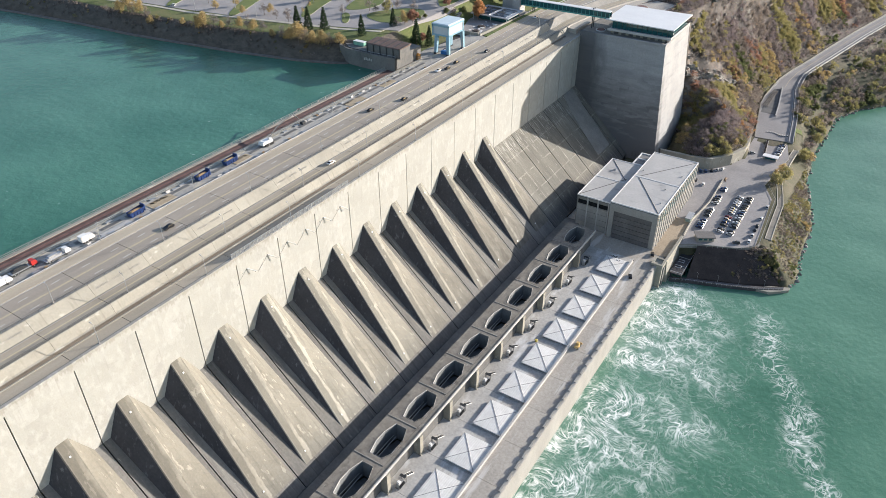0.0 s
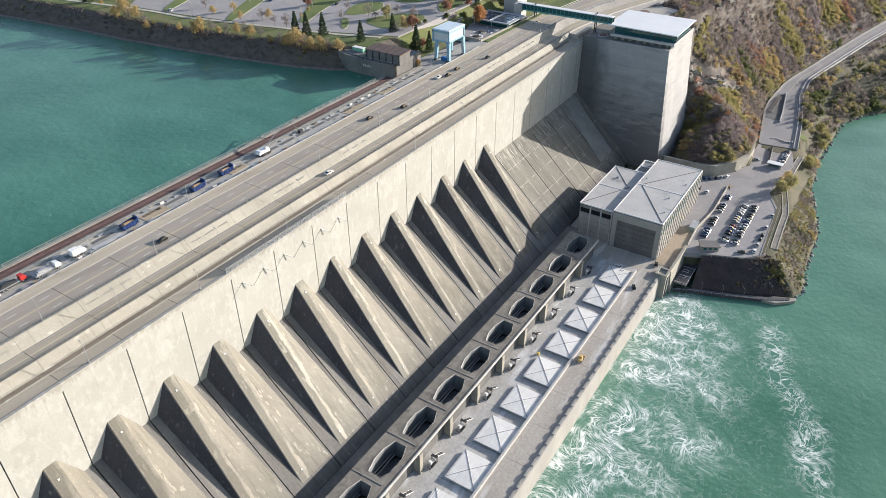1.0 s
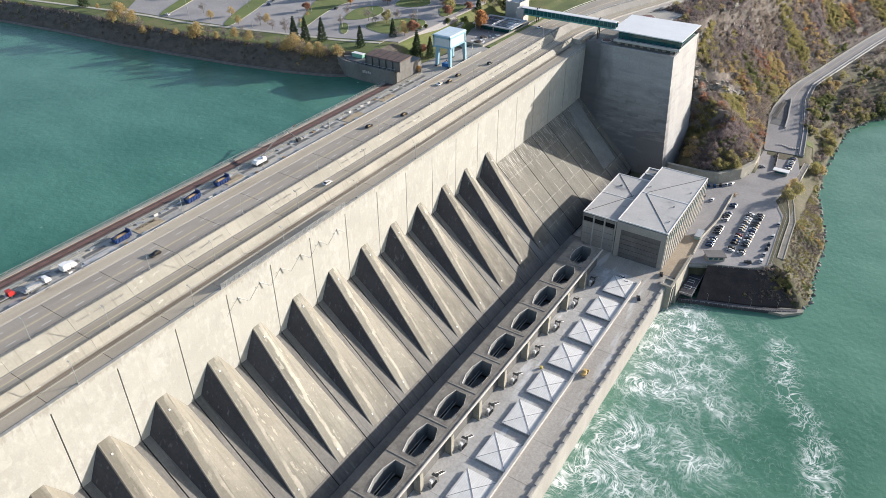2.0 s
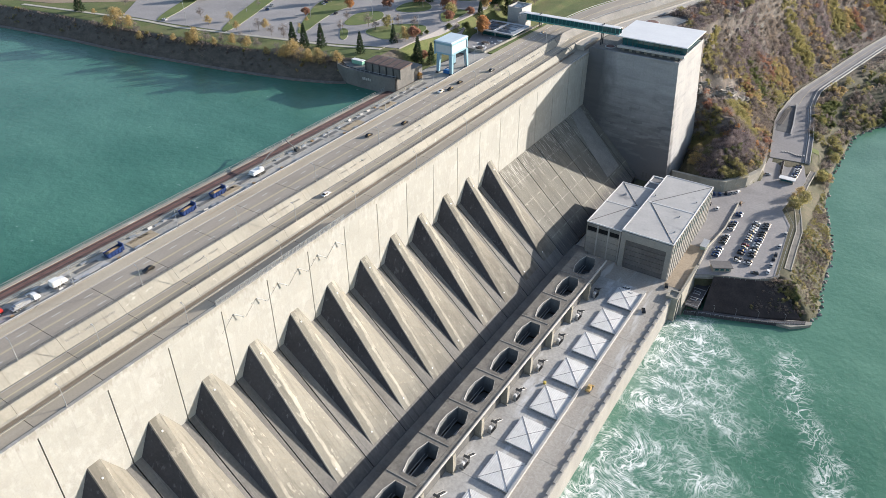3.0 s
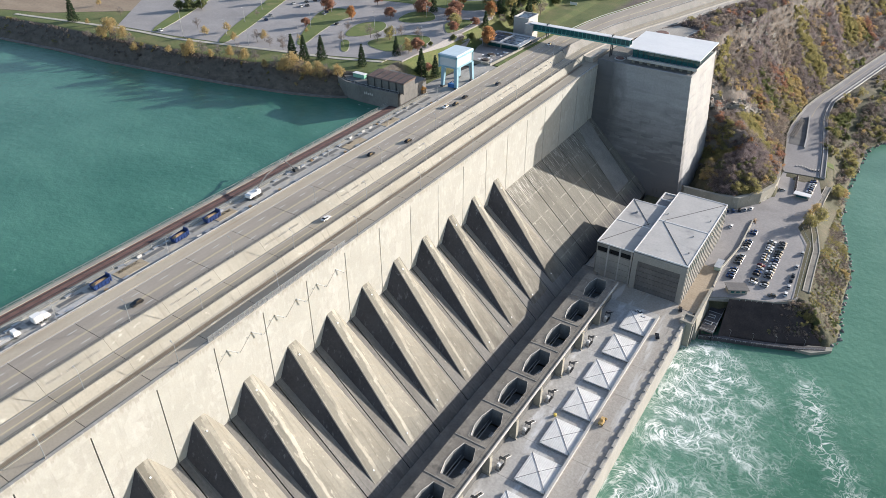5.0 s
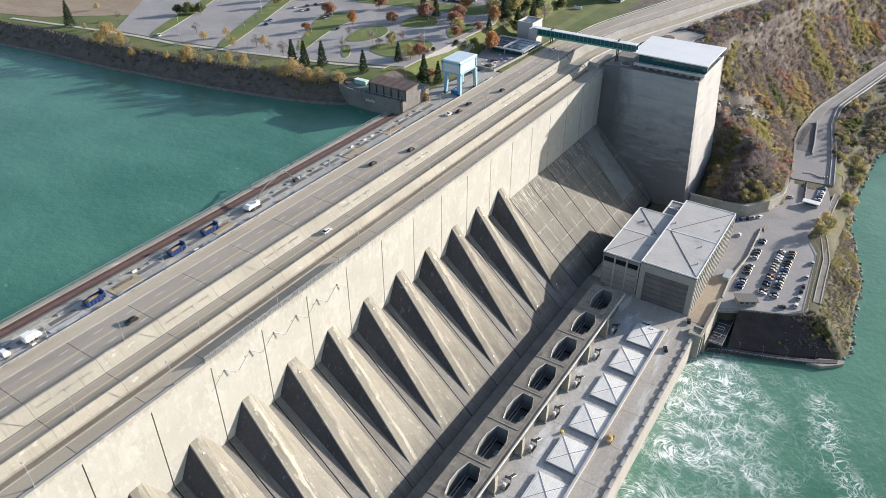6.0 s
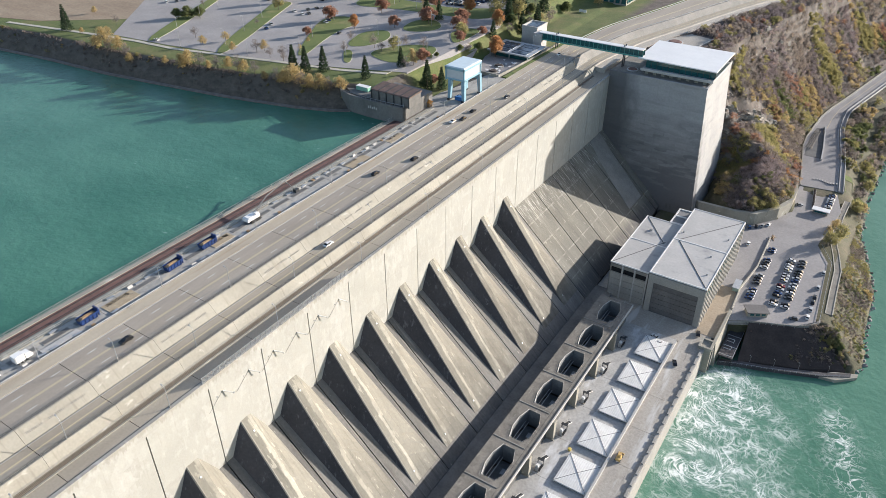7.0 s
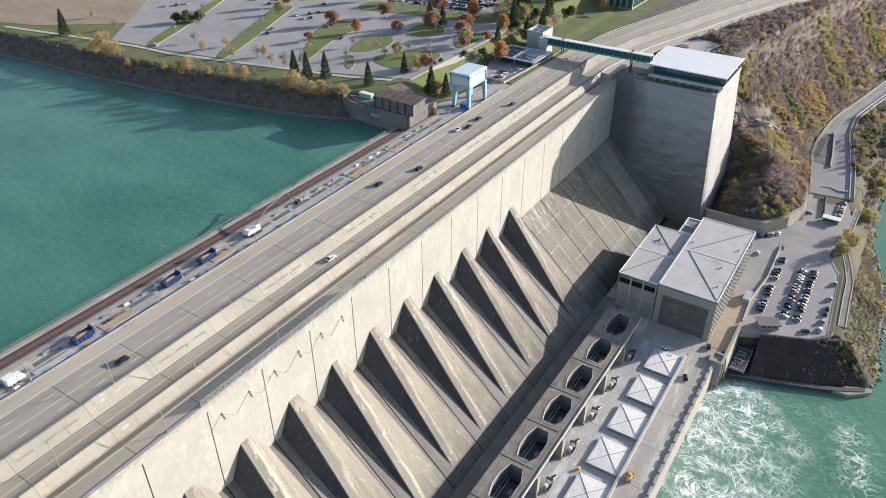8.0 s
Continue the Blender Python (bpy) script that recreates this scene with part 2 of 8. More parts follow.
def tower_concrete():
    """Board-marked concrete in pale lifts, with shade painted over the end beside the dam."""
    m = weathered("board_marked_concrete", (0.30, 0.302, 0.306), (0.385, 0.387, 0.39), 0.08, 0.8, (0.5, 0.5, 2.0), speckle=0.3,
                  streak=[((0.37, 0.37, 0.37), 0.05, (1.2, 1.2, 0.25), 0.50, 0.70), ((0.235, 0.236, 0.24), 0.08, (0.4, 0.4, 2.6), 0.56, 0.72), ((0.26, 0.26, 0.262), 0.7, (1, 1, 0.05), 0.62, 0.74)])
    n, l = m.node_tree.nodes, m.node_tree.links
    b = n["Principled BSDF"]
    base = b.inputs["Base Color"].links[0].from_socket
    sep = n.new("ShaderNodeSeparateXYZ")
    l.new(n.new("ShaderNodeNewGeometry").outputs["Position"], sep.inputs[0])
    # weaker skylight beside the dam, painted in as a ragged dark mask
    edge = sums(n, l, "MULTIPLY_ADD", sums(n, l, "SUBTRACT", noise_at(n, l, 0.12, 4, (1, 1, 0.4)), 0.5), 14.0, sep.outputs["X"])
    shaded = ramp(n, l, sums(n, l, "MULTIPLY", edge, 0.01), [(0.11, (0.85, 0.85, 0.85)), (0.21, (0, 0, 0))])
    # darker lifts, ragged along the board lines, on the lower half of the face
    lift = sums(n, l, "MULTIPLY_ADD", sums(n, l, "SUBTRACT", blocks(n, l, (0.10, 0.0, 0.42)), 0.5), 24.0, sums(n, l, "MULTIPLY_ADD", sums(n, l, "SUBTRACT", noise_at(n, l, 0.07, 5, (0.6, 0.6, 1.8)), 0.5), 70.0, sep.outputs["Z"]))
    dark_lifts = ramp(n, l, sums(n, l, "MULTIPLY", lift, 0.01), [(0.36, (0.82, 0.82, 0.82)), (0.82, (0, 0, 0))])
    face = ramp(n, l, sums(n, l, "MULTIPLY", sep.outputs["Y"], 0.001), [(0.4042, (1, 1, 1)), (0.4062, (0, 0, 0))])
    base = mixed(n, l, sums(n, l, "MULTIPLY", dark_lifts, face), base, (0.092, 0.093, 0.10))
    l.new(mixed(n, l, shaded, base, (0.085, 0.087, 0.094)), b.inputs["Base Color"])
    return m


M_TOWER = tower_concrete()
M_BRIGHT = weathered("bright_parapet_concrete", (0.275, 0.262, 0.222), (0.375, 0.358, 0.305), 0.10, 1.5, (1, 0.5, 1), speckle=0.32,
                     streak=[((0.23, 0.215, 0.18), 0.8, (0.1, 1, 0.1), 0.56, 0.70), ((0.43, 0.415, 0.365), 0.3, (1, 0.5, 1), 0.62, 0.68)])
M_DECK = weathered("pale_deck_concrete", (0.41, 0.40, 0.38), (0.55, 0.54, 0.515), 0.10, 0.9,
                   streak=((0.64, 0.65, 0.66), 0.09, (1.6, 0.5, 1), 0.55, 0.7))
M_PITDECK = weathered("brown_stained_concrete", (0.165, 0.152, 0.132), (0.285, 0.265, 0.232), 0.16, 1.2,
                      streak=[((0.105, 0.098, 0.088), 0.22, (1, 1, 1), 0.56, 0.70), ((0.34, 0.32, 0.28), 0.5, (1, 0.3, 1), 0.64, 0.72)])
M_ROADDECK = weathered("tan_road_concrete", (0.38, 0.345, 0.295), (0.49, 0.455, 0.40), 0.08, 1.0, (1.5, 0.4, 1))
M_WET = weathered("waterside_grey_concrete", (0.13, 0.13, 0.125), (0.22, 0.215, 0.205), 0.10, 1.0, (1, 1, 0.5))
M_QUAYWALL = weathered("quay_wall_concrete", (0.29, 0.28, 0.26), (0.38, 0.37, 0.345), 0.10, 1.4, (1, 1, 0.5), speckle=0.35)
M_PALE = weathered("pale_wall_concrete", (0.42, 0.41, 0.395), (0.53, 0.52, 0.50), 0.12, 1.4, speckle=0.35)
M_HIP = plain("grey_hip_strip", (0.22, 0.22, 0.225), 0.6)
M_QUAY = weathered("scuffed_quay_concrete", (0.37, 0.34, 0.30), (0.49, 0.46, 0.41), 0.07, 1.0, (1.5, 0.3, 1),
                   streak=[((0.50, 0.49, 0.47), 0.12, (1.5, 0.2, 1), 0.58, 0.68), ((0.22, 0.205, 0.19), 0.3, (1.5, 0.12, 1), 0.64, 0.72)])
M_DARKCONC = weathered("dark_grey_concrete", (0.10, 0.10, 0.10), (0.19, 0.19, 0.185), 0.12, 1.0, (1, 1, 0.4))
M_SHAFT = weathered("blue_grey_shaft_concrete", (0.15, 0.16, 0.163), (0.25, 0.262, 0.262), 0.25, 1.2, (1, 1, 0.3))
M_JOINT = plain("dark_joint", (0.035, 0.035, 0.035), 0.9)
M_ASPH = weathered("worn_asphalt", (0.315, 0.278, 0.232), (0.40, 0.356, 0.298), 0.10, 1.6, (1.8, 0.25, 1), rough=0.9, bump=0.15, speckle=0.32,
                   streak=((0.23, 0.215, 0.20), 0.25, (1.6, 0.05, 1), 0.58, 0.75))
M_ASPH_TAN = weathered("tan_asphalt", (0.34, 0.300, 0.236), (0.43, 0.383, 0.308), 0.10, 1.6, (1.8, 0.25, 1), rough=0.9, bump=0.15, speckle=0.32)
M_SHOULDER = weathered("rust_streaked_shoulder", (0.40, 0.345, 0.265), (0.50, 0.445, 0.35), 0.10, 1.4, (1.5, 0.3, 1), speckle=0.3,
                       streak=[((0.30, 0.20, 0.125), 0.35, (2.0, 0.06, 1), 0.58, 0.70), ((0.24, 0.20, 0.16), 0.3, (1.5, 0.1, 1), 0.64, 0.72)])
M_YARD = weathered("tan_dusty_concrete", (0.36, 0.285, 0.20), (0.47, 0.39, 0.29), 0.12, 1.0)
M_PIPES = weathered("brown_gutter_pipes", (0.14, 0.115, 0.09), (0.25, 0.21, 0.165), 0.3, 1.5, (2, 0.2, 1))
M_FENCE = plain("dull_grey_fence_paint", (0.40, 0.40, 0.38), 0.5, vary=0.25)
M_DOOR = weathered("dark_grey_door_panels", (0.125, 0.12, 0.12), (0.19, 0.182, 0.18), 0.12, 1.0, (1, 1, 0.4), per_piece=0.15)
M_LOT = weathered("lot_asphalt", (0.255, 0.244, 0.244), (0.345, 0.330, 0.326), 0.05, 0.8, rough=0.9, bump=0.15, speckle=0.32)
M_WHITE = plain("white_road_paint", (0.72, 0.72, 0.69), 0.7, vary=0.35, scale=2)
M_YELLOW = plain("yellow_road_paint", (0.64, 0.54, 0.33), 0.7, vary=0.3, scale=2)
M_KERB = weathered("pale_kerb", (0.42, 0.39, 0.33), (0.55, 0.52, 0.44), 0.3, 2.0)
M_RAILBED = weathered("rust_red_trackbed", (0.125, 0.066, 0.056), (0.21, 0.115, 0.096), 0.4, 2.0)
M_STEEL = plain("galvanised_steel", (0.50, 0.51, 0.52), 0.45, 0.6)
M_DARKSTEEL = plain("dark_steel", (0.06, 0.065, 0.07), 0.5, 0.5)
M_HATCH = weathered("white_ribbed_metal", (0.60, 0.595, 0.575), (0.71, 0.705, 0.685), 0.3, 1.5, rough=0.45, bump=0.05, speckle=0.15)
M_ROOF = weathered("grey_roof_membrane", (0.405, 0.402, 0.395), (0.495, 0.489, 0.478), 0.08, 0.8, rough=0.7,
                   streak=[((0.22, 0.225, 0.235), 0.10, (1, 1, 1), 0.60, 0.76), ((0.33, 0.335, 0.34), 0.5, (0.3, 1, 1), 0.60, 0.72)], bump=0.1, speckle=0.25)
M_WHITEROOF = weathered("white_roof", (0.66, 0.665, 0.67), (0.73, 0.735, 0.735), 0.1, 0.8, rough=0.5, bump=0.05, speckle=0.08)
M_LBLUE = plain("pale_blue_painted_steel", (0.24, 0.41, 0.50), 0.4, vary=0.12, scale=0.3)
M_TEAL = plain("teal_painted_steel", (0.04, 0.29, 0.275), 0.4, vary=0.3)
M_BLUE = plain("navy_blue_painted_steel", (0.02, 0.05, 0.17), 0.45, vary=0.4)
M_TAN = weathered("tan_debris", (0.30, 0.19, 0.10), (0.45, 0.31, 0.18), 0.8, 2.5)
M_WPAINT = plain("white_paint", (0.75, 0.75, 0.74), 0.4, vary=0.1)
M_RED = plain("red_paint", (0.45, 0.035, 0.03), 0.4, vary=0.2)
M_ORANGE = plain("orange_paint", (0.62, 0.27, 0.05), 0.45, vary=0.2)
M_BROWNROOF = weathered("rusty_brown_roof", (0.10, 0.065, 0.055), (0.18, 0.115, 0.095), 0.3, 1.2, rough=0.7)
M_SOLAR = plain("dark_solar_glass", (0.03, 0.045, 0.08), 0.15, vary=0.3)
M_RUBBER = plain("black_rubber", (0.02, 0.02, 0.02), 0.8)
M_BARK = weathered("grey_brown_bark", (0.10, 0.08, 0.065), (0.20, 0.165, 0.135), 0.8, 3.0)


def glassy(name, color):
    m, n, l, b = nodes_of(name)
    f = noise_at(n, l, 0.5, 3)
    l.new(ramp(n, l, f, [(0.3, tuple(c * 0.6 for c in color)), (0.7, color)]), b.inputs["Base Color"])
    b.inputs["Roughness"].default_value = 0.06
    b.inputs["IOR"].default_value = 1.5
    return m


M_GLASS = glassy("blue_green_glass", (0.022, 0.105, 0.112))
M_CARGLASS = glassy("dark_car_glass", (0.02, 0.022, 0.025))


def ground_material():
    """Grass, dry leaf litter and bare earth on the flat; broken grey-brown rock where it is steep."""
    m, n, l, b = nodes_of("autumn_ground")
    geo = n.new("ShaderNodeNewGeometry")
    sep = n.new("ShaderNodeSeparateXYZ")
    l.new(geo.outputs["Normal"], sep.inputs[0])
    grass = ramp(n, l, noise_at(n, l, 0.05, 6), [(0.30, (0.075, 0.115, 0.028)), (0.50, (0.115, 0.145, 0.04)), (0.66, (0.165, 0.160, 0.062))])
    litter = ramp(n, l, noise_at(n, l, 0.15, 6), [(0.3, (0.085, 0.068, 0.060)), (0.55, (0.125, 0.102, 0.090)), (0.75, (0.19, 0.165, 0.145))])
    rock = ramp(n, l, noise_at(n, l, 0.09, 8, (1, 1, 2)), [(0.3, (0.09, 0.074, 0.064)), (0.5, (0.15, 0.127, 0.11)), (0.7, (0.24, 0.215, 0.19))])
    steep = ramp(n, l, sep.outputs["Z"], [(0.62, (1, 1, 1)), (0.90, (0, 0, 0))])
    col = mixed(n, l, steep, litter, rock)
    flat = ramp(n, l, sep.outputs["Z"], [(0.95, (0, 0, 0)), (0.985, (1, 1, 1))])
    # the lawns lie on the reservoir side of the roads; the gorge side is scrubby
    place = n.new("ShaderNodeSeparateXYZ")
    l.new(geo.outputs["Position"], place.inputs[0])
    side = n.new("ShaderNodeMapRange")
    for i, v in enumerate((-30.0, -38.0, 0.0, 1.0)):
        side.inputs[i + 1].default_value = v
    l.new(place.outputs["X"], side.inputs[0])
    lawn = n.new("ShaderNodeMath")
    lawn.operation = "MULTIPLY"
    l.new(flat, lawn.inputs[0])
    l.new(side.outputs[0], lawn.inputs[1])
    inland = n.new("ShaderNodeMapRange")
    for i, v in enumerate((290.0, 300.0, 0.0, 1.0)):
        inland.inputs[i + 1].default_value = v
    l.new(place.outputs["Y"], inland.inputs[0])
    whole = n.new("ShaderNodeMath")
    whole.operation = "MULTIPLY"
    l.new(inland.outputs[0], whole.inputs[0])
    l.new(side.outputs[0], whole.inputs[1])
    both = n.new("ShaderNodeMath")
    both.operation = "MAXIMUM"
    l.new(lawn.outputs[0], both.inputs[0])
    l.new(whole.outputs[0], both.inputs[1])
    scrub = ramp(n, l, noise_at(n, l, 0.11, 7), [(0.32, (0.068, 0.076, 0.032)), (0.5, (0.098, 0.096, 0.048)), (0.68, (0.145, 0.124, 0.078))])
    low = n.new("ShaderNodeMapRange")
    for i, v in enumerate((26.0, 20.0, 0.0, 0.85)):
        low.inputs[i + 1].default_value = v
    l.new(place.outputs["Z"], low.inputs[0])
    # dark leaf mould on the reservoir bank
    mould = ramp(n, l, noise_at(n, l, 0.2, 6, (1, 1, 2)), [(0.3, (0.07, 0.06, 0.05)), (0.7, (0.16, 0.135, 0.11))])
    lakeside = n.new("ShaderNodeMapRange")
    for i, v in enumerate((-62.0, -74.0, 0.0, 1.0)):
        lakeside.inputs[i + 1].default_value = v
    l.new(place.outputs["X"], lakeside.inputs[0])
    col = mixed(n, l, lakeside.outputs[0], col, mould)
    col = mixed(n, l, low.outputs[0], col, scrub)
    col = mixed(n, l, both.outputs[0], col, grass)
    grain = noise_at(n, l, 0.9, 6)
    col = mixed(n, l, 0.5, col, ramp(n, l, grain, [(0.25, (0.3, 0.3, 0.3)), (0.75, (1, 1, 1))]), "MULTIPLY")
    l.new(col, b.inputs["Base Color"])
    b.inputs["Roughness"].default_value = 0.95
    relief(n, l, b, grain, 0.6, 0.5)
    return m


M_GROUND = ground_material()
M_GRASS = weathered("mown_grass", (0.095, 0.142, 0.034), (0.155, 0.19, 0.05), 0.06, 1.5, rough=0.95,
                    streak=((0.24, 0.21, 0.09), 0.07, (1, 1, 1), 0.55, 0.75))
M_DRYFIELD = weathered("dry_brown_field", (0.25, 0.185, 0.13), (0.35, 0.28, 0.20), 0.03, 0.6, (1, 2.5, 1), rough=0.95)
M_SOIL = weathered("dark_brown_soil", (0.034, 0.026, 0.024), (0.066, 0.05, 0.046), 0.15, 1.2, rough=0.95)
M_SHORE = weathered("waterline_rock", (0.13, 0.115, 0.10), (0.24, 0.215, 0.19), 0.3, 1.5, rough=0.9)
M_ROCK = weathered("grey_boulder", (0.20, 0.19, 0.18), (0.42, 0.40, 0.38), 0.5, 2.0, per_piece=0.3)


def water_material(name, deep, pale, foam):
    m, n, l, b = nodes_of(name)
    col = ramp(n, l, noise_at(n, l, 0.012, 4, (1, 1.4, 1)), [(0.3, deep), (0.72, pale)])
    fine = noise_at(n, l, 0.28, 6, (1.0, 1.0, 1))
    if foam:
        geo = n.new("ShaderNodeNewGeometry")
        # the eddies below the outlets wind the foam threads up
        here = geo.outputs["Position"]
        for x, y, reach, wind in ((126, 209, 19, 1.9), (127, 165, 21, 1.7), (123, 140, 18, -1.5), (127, 258, 22, 0.9), (166, 173, 20, 1.0), (198, 199, 18, 1.0), (124, 108, 22, 1.7), (125, 72, 24, -1.5)):
            d = n.new("ShaderNodeVectorMath")
            d.operation = "DISTANCE"
            d.inputs[1].default_value = (x, y, 0)
            l.new(here, d.inputs[0])
            fall = n.new("ShaderNodeMapRange")
            fall.interpolation_type = "SMOOTHSTEP"
            for k, v in enumerate((reach, 0.0, 0.0, wind)):
                fall.inputs[k + 1].default_value = v
            l.new(d.outputs["Value"], fall.inputs[0])
            turn = n.new("ShaderNodeVectorRotate")
            turn.rotation_type = "Z_AXIS"
            turn.inputs["Center"].default_value = (x, y, 0)
            l.new(here, turn.inputs["Vector"])
            l.new(fall.outputs[0], turn.inputs["Angle"])
            here = turn.outputs[0]
        warp = n.new("ShaderNodeTexNoise")
        warp.inputs["Scale"].default_value, warp.inputs["Detail"].default_value = 0.09, 2.0
        l.new(here, warp.inputs["Vector"])
        off = n.new("ShaderNodeVectorMath")
        off.operation = "MULTIPLY_ADD"
        off.inputs[1].default_value = (15, 15, 0)
        l.new(warp.outputs["Color"], off.inputs[0])
        l.new(here, off.inputs[2])
        drawn = n.new("ShaderNodeMapping")
        drawn.inputs["Rotation"].default_value = (0, 0, 0.5)
        drawn.inputs["Scale"].default_value = (1.05, 0.9, 1)
        l.new(off.outputs[0], drawn.inputs["Vector"])

        def threads(scale, lo, hi):
            t = n.new("ShaderNodeTexNoise")
            t.inputs["Scale"].default_value, t.inputs["Detail"].default_value, t.inputs["Roughness"].default_value = scale, 4.0, 0.55
            l.new(drawn.outputs[0], t.inputs["Vector"])
            d = n.new("ShaderNodeMath")
            d.operation = "SUBTRACT"
            l.new(t.outputs["Fac"], d.inputs[0])
            d.inputs[1].default_value = 0.5
            a = n.new("ShaderNodeMath")
            a.operation = "ABSOLUTE"
            l.new(d.outputs[0], a.inputs[0])
            return ramp(n, l, a.outputs[0], [(lo, (1, 1, 1)), (hi, (0, 0, 0))])

        sep = n.new("ShaderNodeSeparateXYZ")
        l.new(geo.outputs["Position"], sep.inputs[0])

        def mapped(sock, a, z, to0=0.0, to1=1.0):
            r = n.new("ShaderNodeMapRange")
            r.interpolation_type = "SMOOTHSTEP"
            for i, v in enumerate((a, z, to0, to1)):
                r.inputs[i + 1].default_value = v
            l.new(sock, r.inputs[0])
            return r.outputs[0]

        def times(a, c):
            k = n.new("ShaderNodeMath")
            k.operation = "MULTIPLY"
            for s, v in zip(k.inputs, (a, c)):
                if isinstance(v, float):
                    s.default_value = v
                else:
                    l.new(v, s)
            return k.outputs[0]

        def plus(a, c):
            k = n.new("ShaderNodeMath")
            k.operation, k.use_clamp = "ADD", True
            l.new(a, k.inputs[0])
            if isinstance(c, float):
                k.inputs[1].default_value = c
            else:
                l.new(c, k.inputs[1])
            return k.outputs[0]

        # boils beside the outlets, strongest along the wall, ending by the shore
        patch = ramp(n, l, noise_at(n, l, 0.022, 3, (0.9, 1, 1)), [(0.42, (0.05,) * 3), (0.62, (1, 1, 1))])
        near = times(mapped(sep.outputs["X"], 172, 128), mapped(sep.outputs["Y"], 290, 274))

        def boil_at(x, y, reach, gain):
            d = n.new("ShaderNodeVectorMath")
            d.operation = "DISTANCE"
            d.inputs[1].default_value = (x, y, 0)
            l.new(geo.outputs["Position"], d.inputs[0])
            return times(mapped(d.outputs["Value"], reach, reach * 0.3), gain)

        # one boil before each pair of draft-tube outlets
        boils = boil_at(127, 262, 26, 0.9)
        for x, y, reach, gain in ((122, 240, 20, 0.85), (146, 246, 26, 0.5), (125, 210, 21, 1.0), (148, 218, 24, 0.55), (125, 166, 26, 1.0), (122, 140, 25, 1.0), (150, 174, 22, 0.5), (167, 172, 16, 0.6), (152, 140, 24, 0.5), (124, 110, 24, 1.0), (124, 74, 26, 1.0), (166, 208, 16, 0.4)):
            boils = plus(boils, boil_at(x, y, reach, gain))
        boil = plus(times(near, plus(times(patch, 0.35), 0.05)), times(boils, 0.9))
        # a long drifting line of foam further out
        bend = n.new("ShaderNodeMath")
        bend.operation = "SINE"
        l.new(times(sep.outputs["Y"], 0.11), bend.inputs[0])
        skew = n.new("ShaderNodeMath")
        skew.operation = "MULTIPLY_ADD"
        l.new(sep.outputs["Y"], skew.inputs[0])
        skew.inputs[1].default_value = 0.45
        l.new(sep.outputs["X"], skew.inputs[2])
        lane = n.new("ShaderNodeMath")
        lane.operation = "MULTIPLY_ADD"
        l.new(bend.outputs[0], lane.inputs[0])
        lane.inputs[1].default_value = 3.0
        l.new(skew.outputs[0], lane.inputs[2])
        band = times(times(mapped(lane.outputs[0], 284, 296), mapped(lane.outputs[0], 309, 298)), mapped(sep.outputs["Y"], 292, 268))
        t1, t2, t3, t4 = threads(0.085, 0.0, 0.018), threads(0.19, 0.0, 0.026), threads(0.38, 0.0, 0.040), threads(0.80, 0.0, 0.06)
        thick = plus(plus(plus(times(t1, 0.8), times(t2, 0.95)), times(t3, 0.7)), times(t4, 0.25))
        cells = n.new("ShaderNodeTexVoronoi")
        cells.feature = "DISTANCE_TO_EDGE"
        cells.inputs["Scale"].default_value = 0.16
        l.new(drawn.outputs[0], cells.inputs["Vector"])
        web = ramp(n, l, cells.outputs["Distance"], [(0.0, (1, 1, 1)), (0.07, (0, 0, 0))])
        small = n.new("ShaderNodeTexVoronoi")
        small.feature = "DISTANCE_TO_EDGE"
        small.inputs["Scale"].default_value = 0.40
        l.new(drawn.outputs[0], small.inputs["Vector"])
        lace = ramp(n, l, small.outputs["Distance"], [(0.0, (1, 1, 1)), (0.10, (0, 0, 0))])
        thick = plus(times(thick, 0.40), plus(times(web, 0.95), times(lace, 0.55)))
        ragged = ramp(n, l, noise_at(n, l, 0.11, 5), [(0.38, (0.08,) * 3), (0.56, (1, 1, 1))])
        f = plus(times(times(thick, ragged), boil), times(times(plus(times(t1, 0.75), plus(times(web, 0.55), times(t2, 0.7))), band), times(plus(ragged, 0.15), 0.75)))
        f = plus(f, times(times(times(boil, boil), patch), 0.10))
        thin = times(times(t2, 0.16), mapped(sep.outputs["X"], 260, 150))
        f = plus(f, times(times(thin, ragged), mapped(sep.outputs["Y"], 300, 250)))
        milky = mixed(n, l, times(plus(boil, times(band, 0.4)), 0.42), col, (0.10, 0.235, 0.17))
        col = mixed(n, l, f, milky, (0.86, 0.89, 0.85))
    else:
        # a few small whitecaps on the windward water before the dam
        at = n.new("ShaderNodeSeparateXYZ")
        l.new(n.new("ShaderNodeNewGeometry").outputs["Position"], at.inputs[0])
        crest = sums(n, l, "MULTIPLY", ramp(n, l, noise_at(n, l, 0.45, 5, (0.6, 1.6, 1)), [(0.66, (0, 0, 0)), (0.72, (1, 1, 1))]), ramp(n, l, noise_at(n, l, 0.05, 2), [(0.50, (0, 0, 0)), (0.62, (1, 1, 1))]))
        close = n.new("ShaderNodeMapRange")
        for i, v in enumerate((-190.0, -110.0, 0.0, 0.8)):
            close.inputs[i + 1].default_value = v
        l.new(at.outputs["X"], close.inputs[0])
        col = mixed(n, l, sums(n, l, "MULTIPLY", crest, close.outputs[0]), col, (0.45, 0.62, 0.56))
        # uneven reflection off the waves, painted into the colour as patchy darkening
        chop = noise_at(n, l, 0.16, 5, (0.7, 1.5, 1))
        col = mixed(n, l, 0.35, col, ramp(n, l, chop, [(0.35, (0.78, 0.82, 0.82)), (0.65, (1, 1, 1))]), "MULTIPLY")
    l.new(col, b.inputs["Base Color"])
    b.inputs["Roughness"].default_value = 0.22
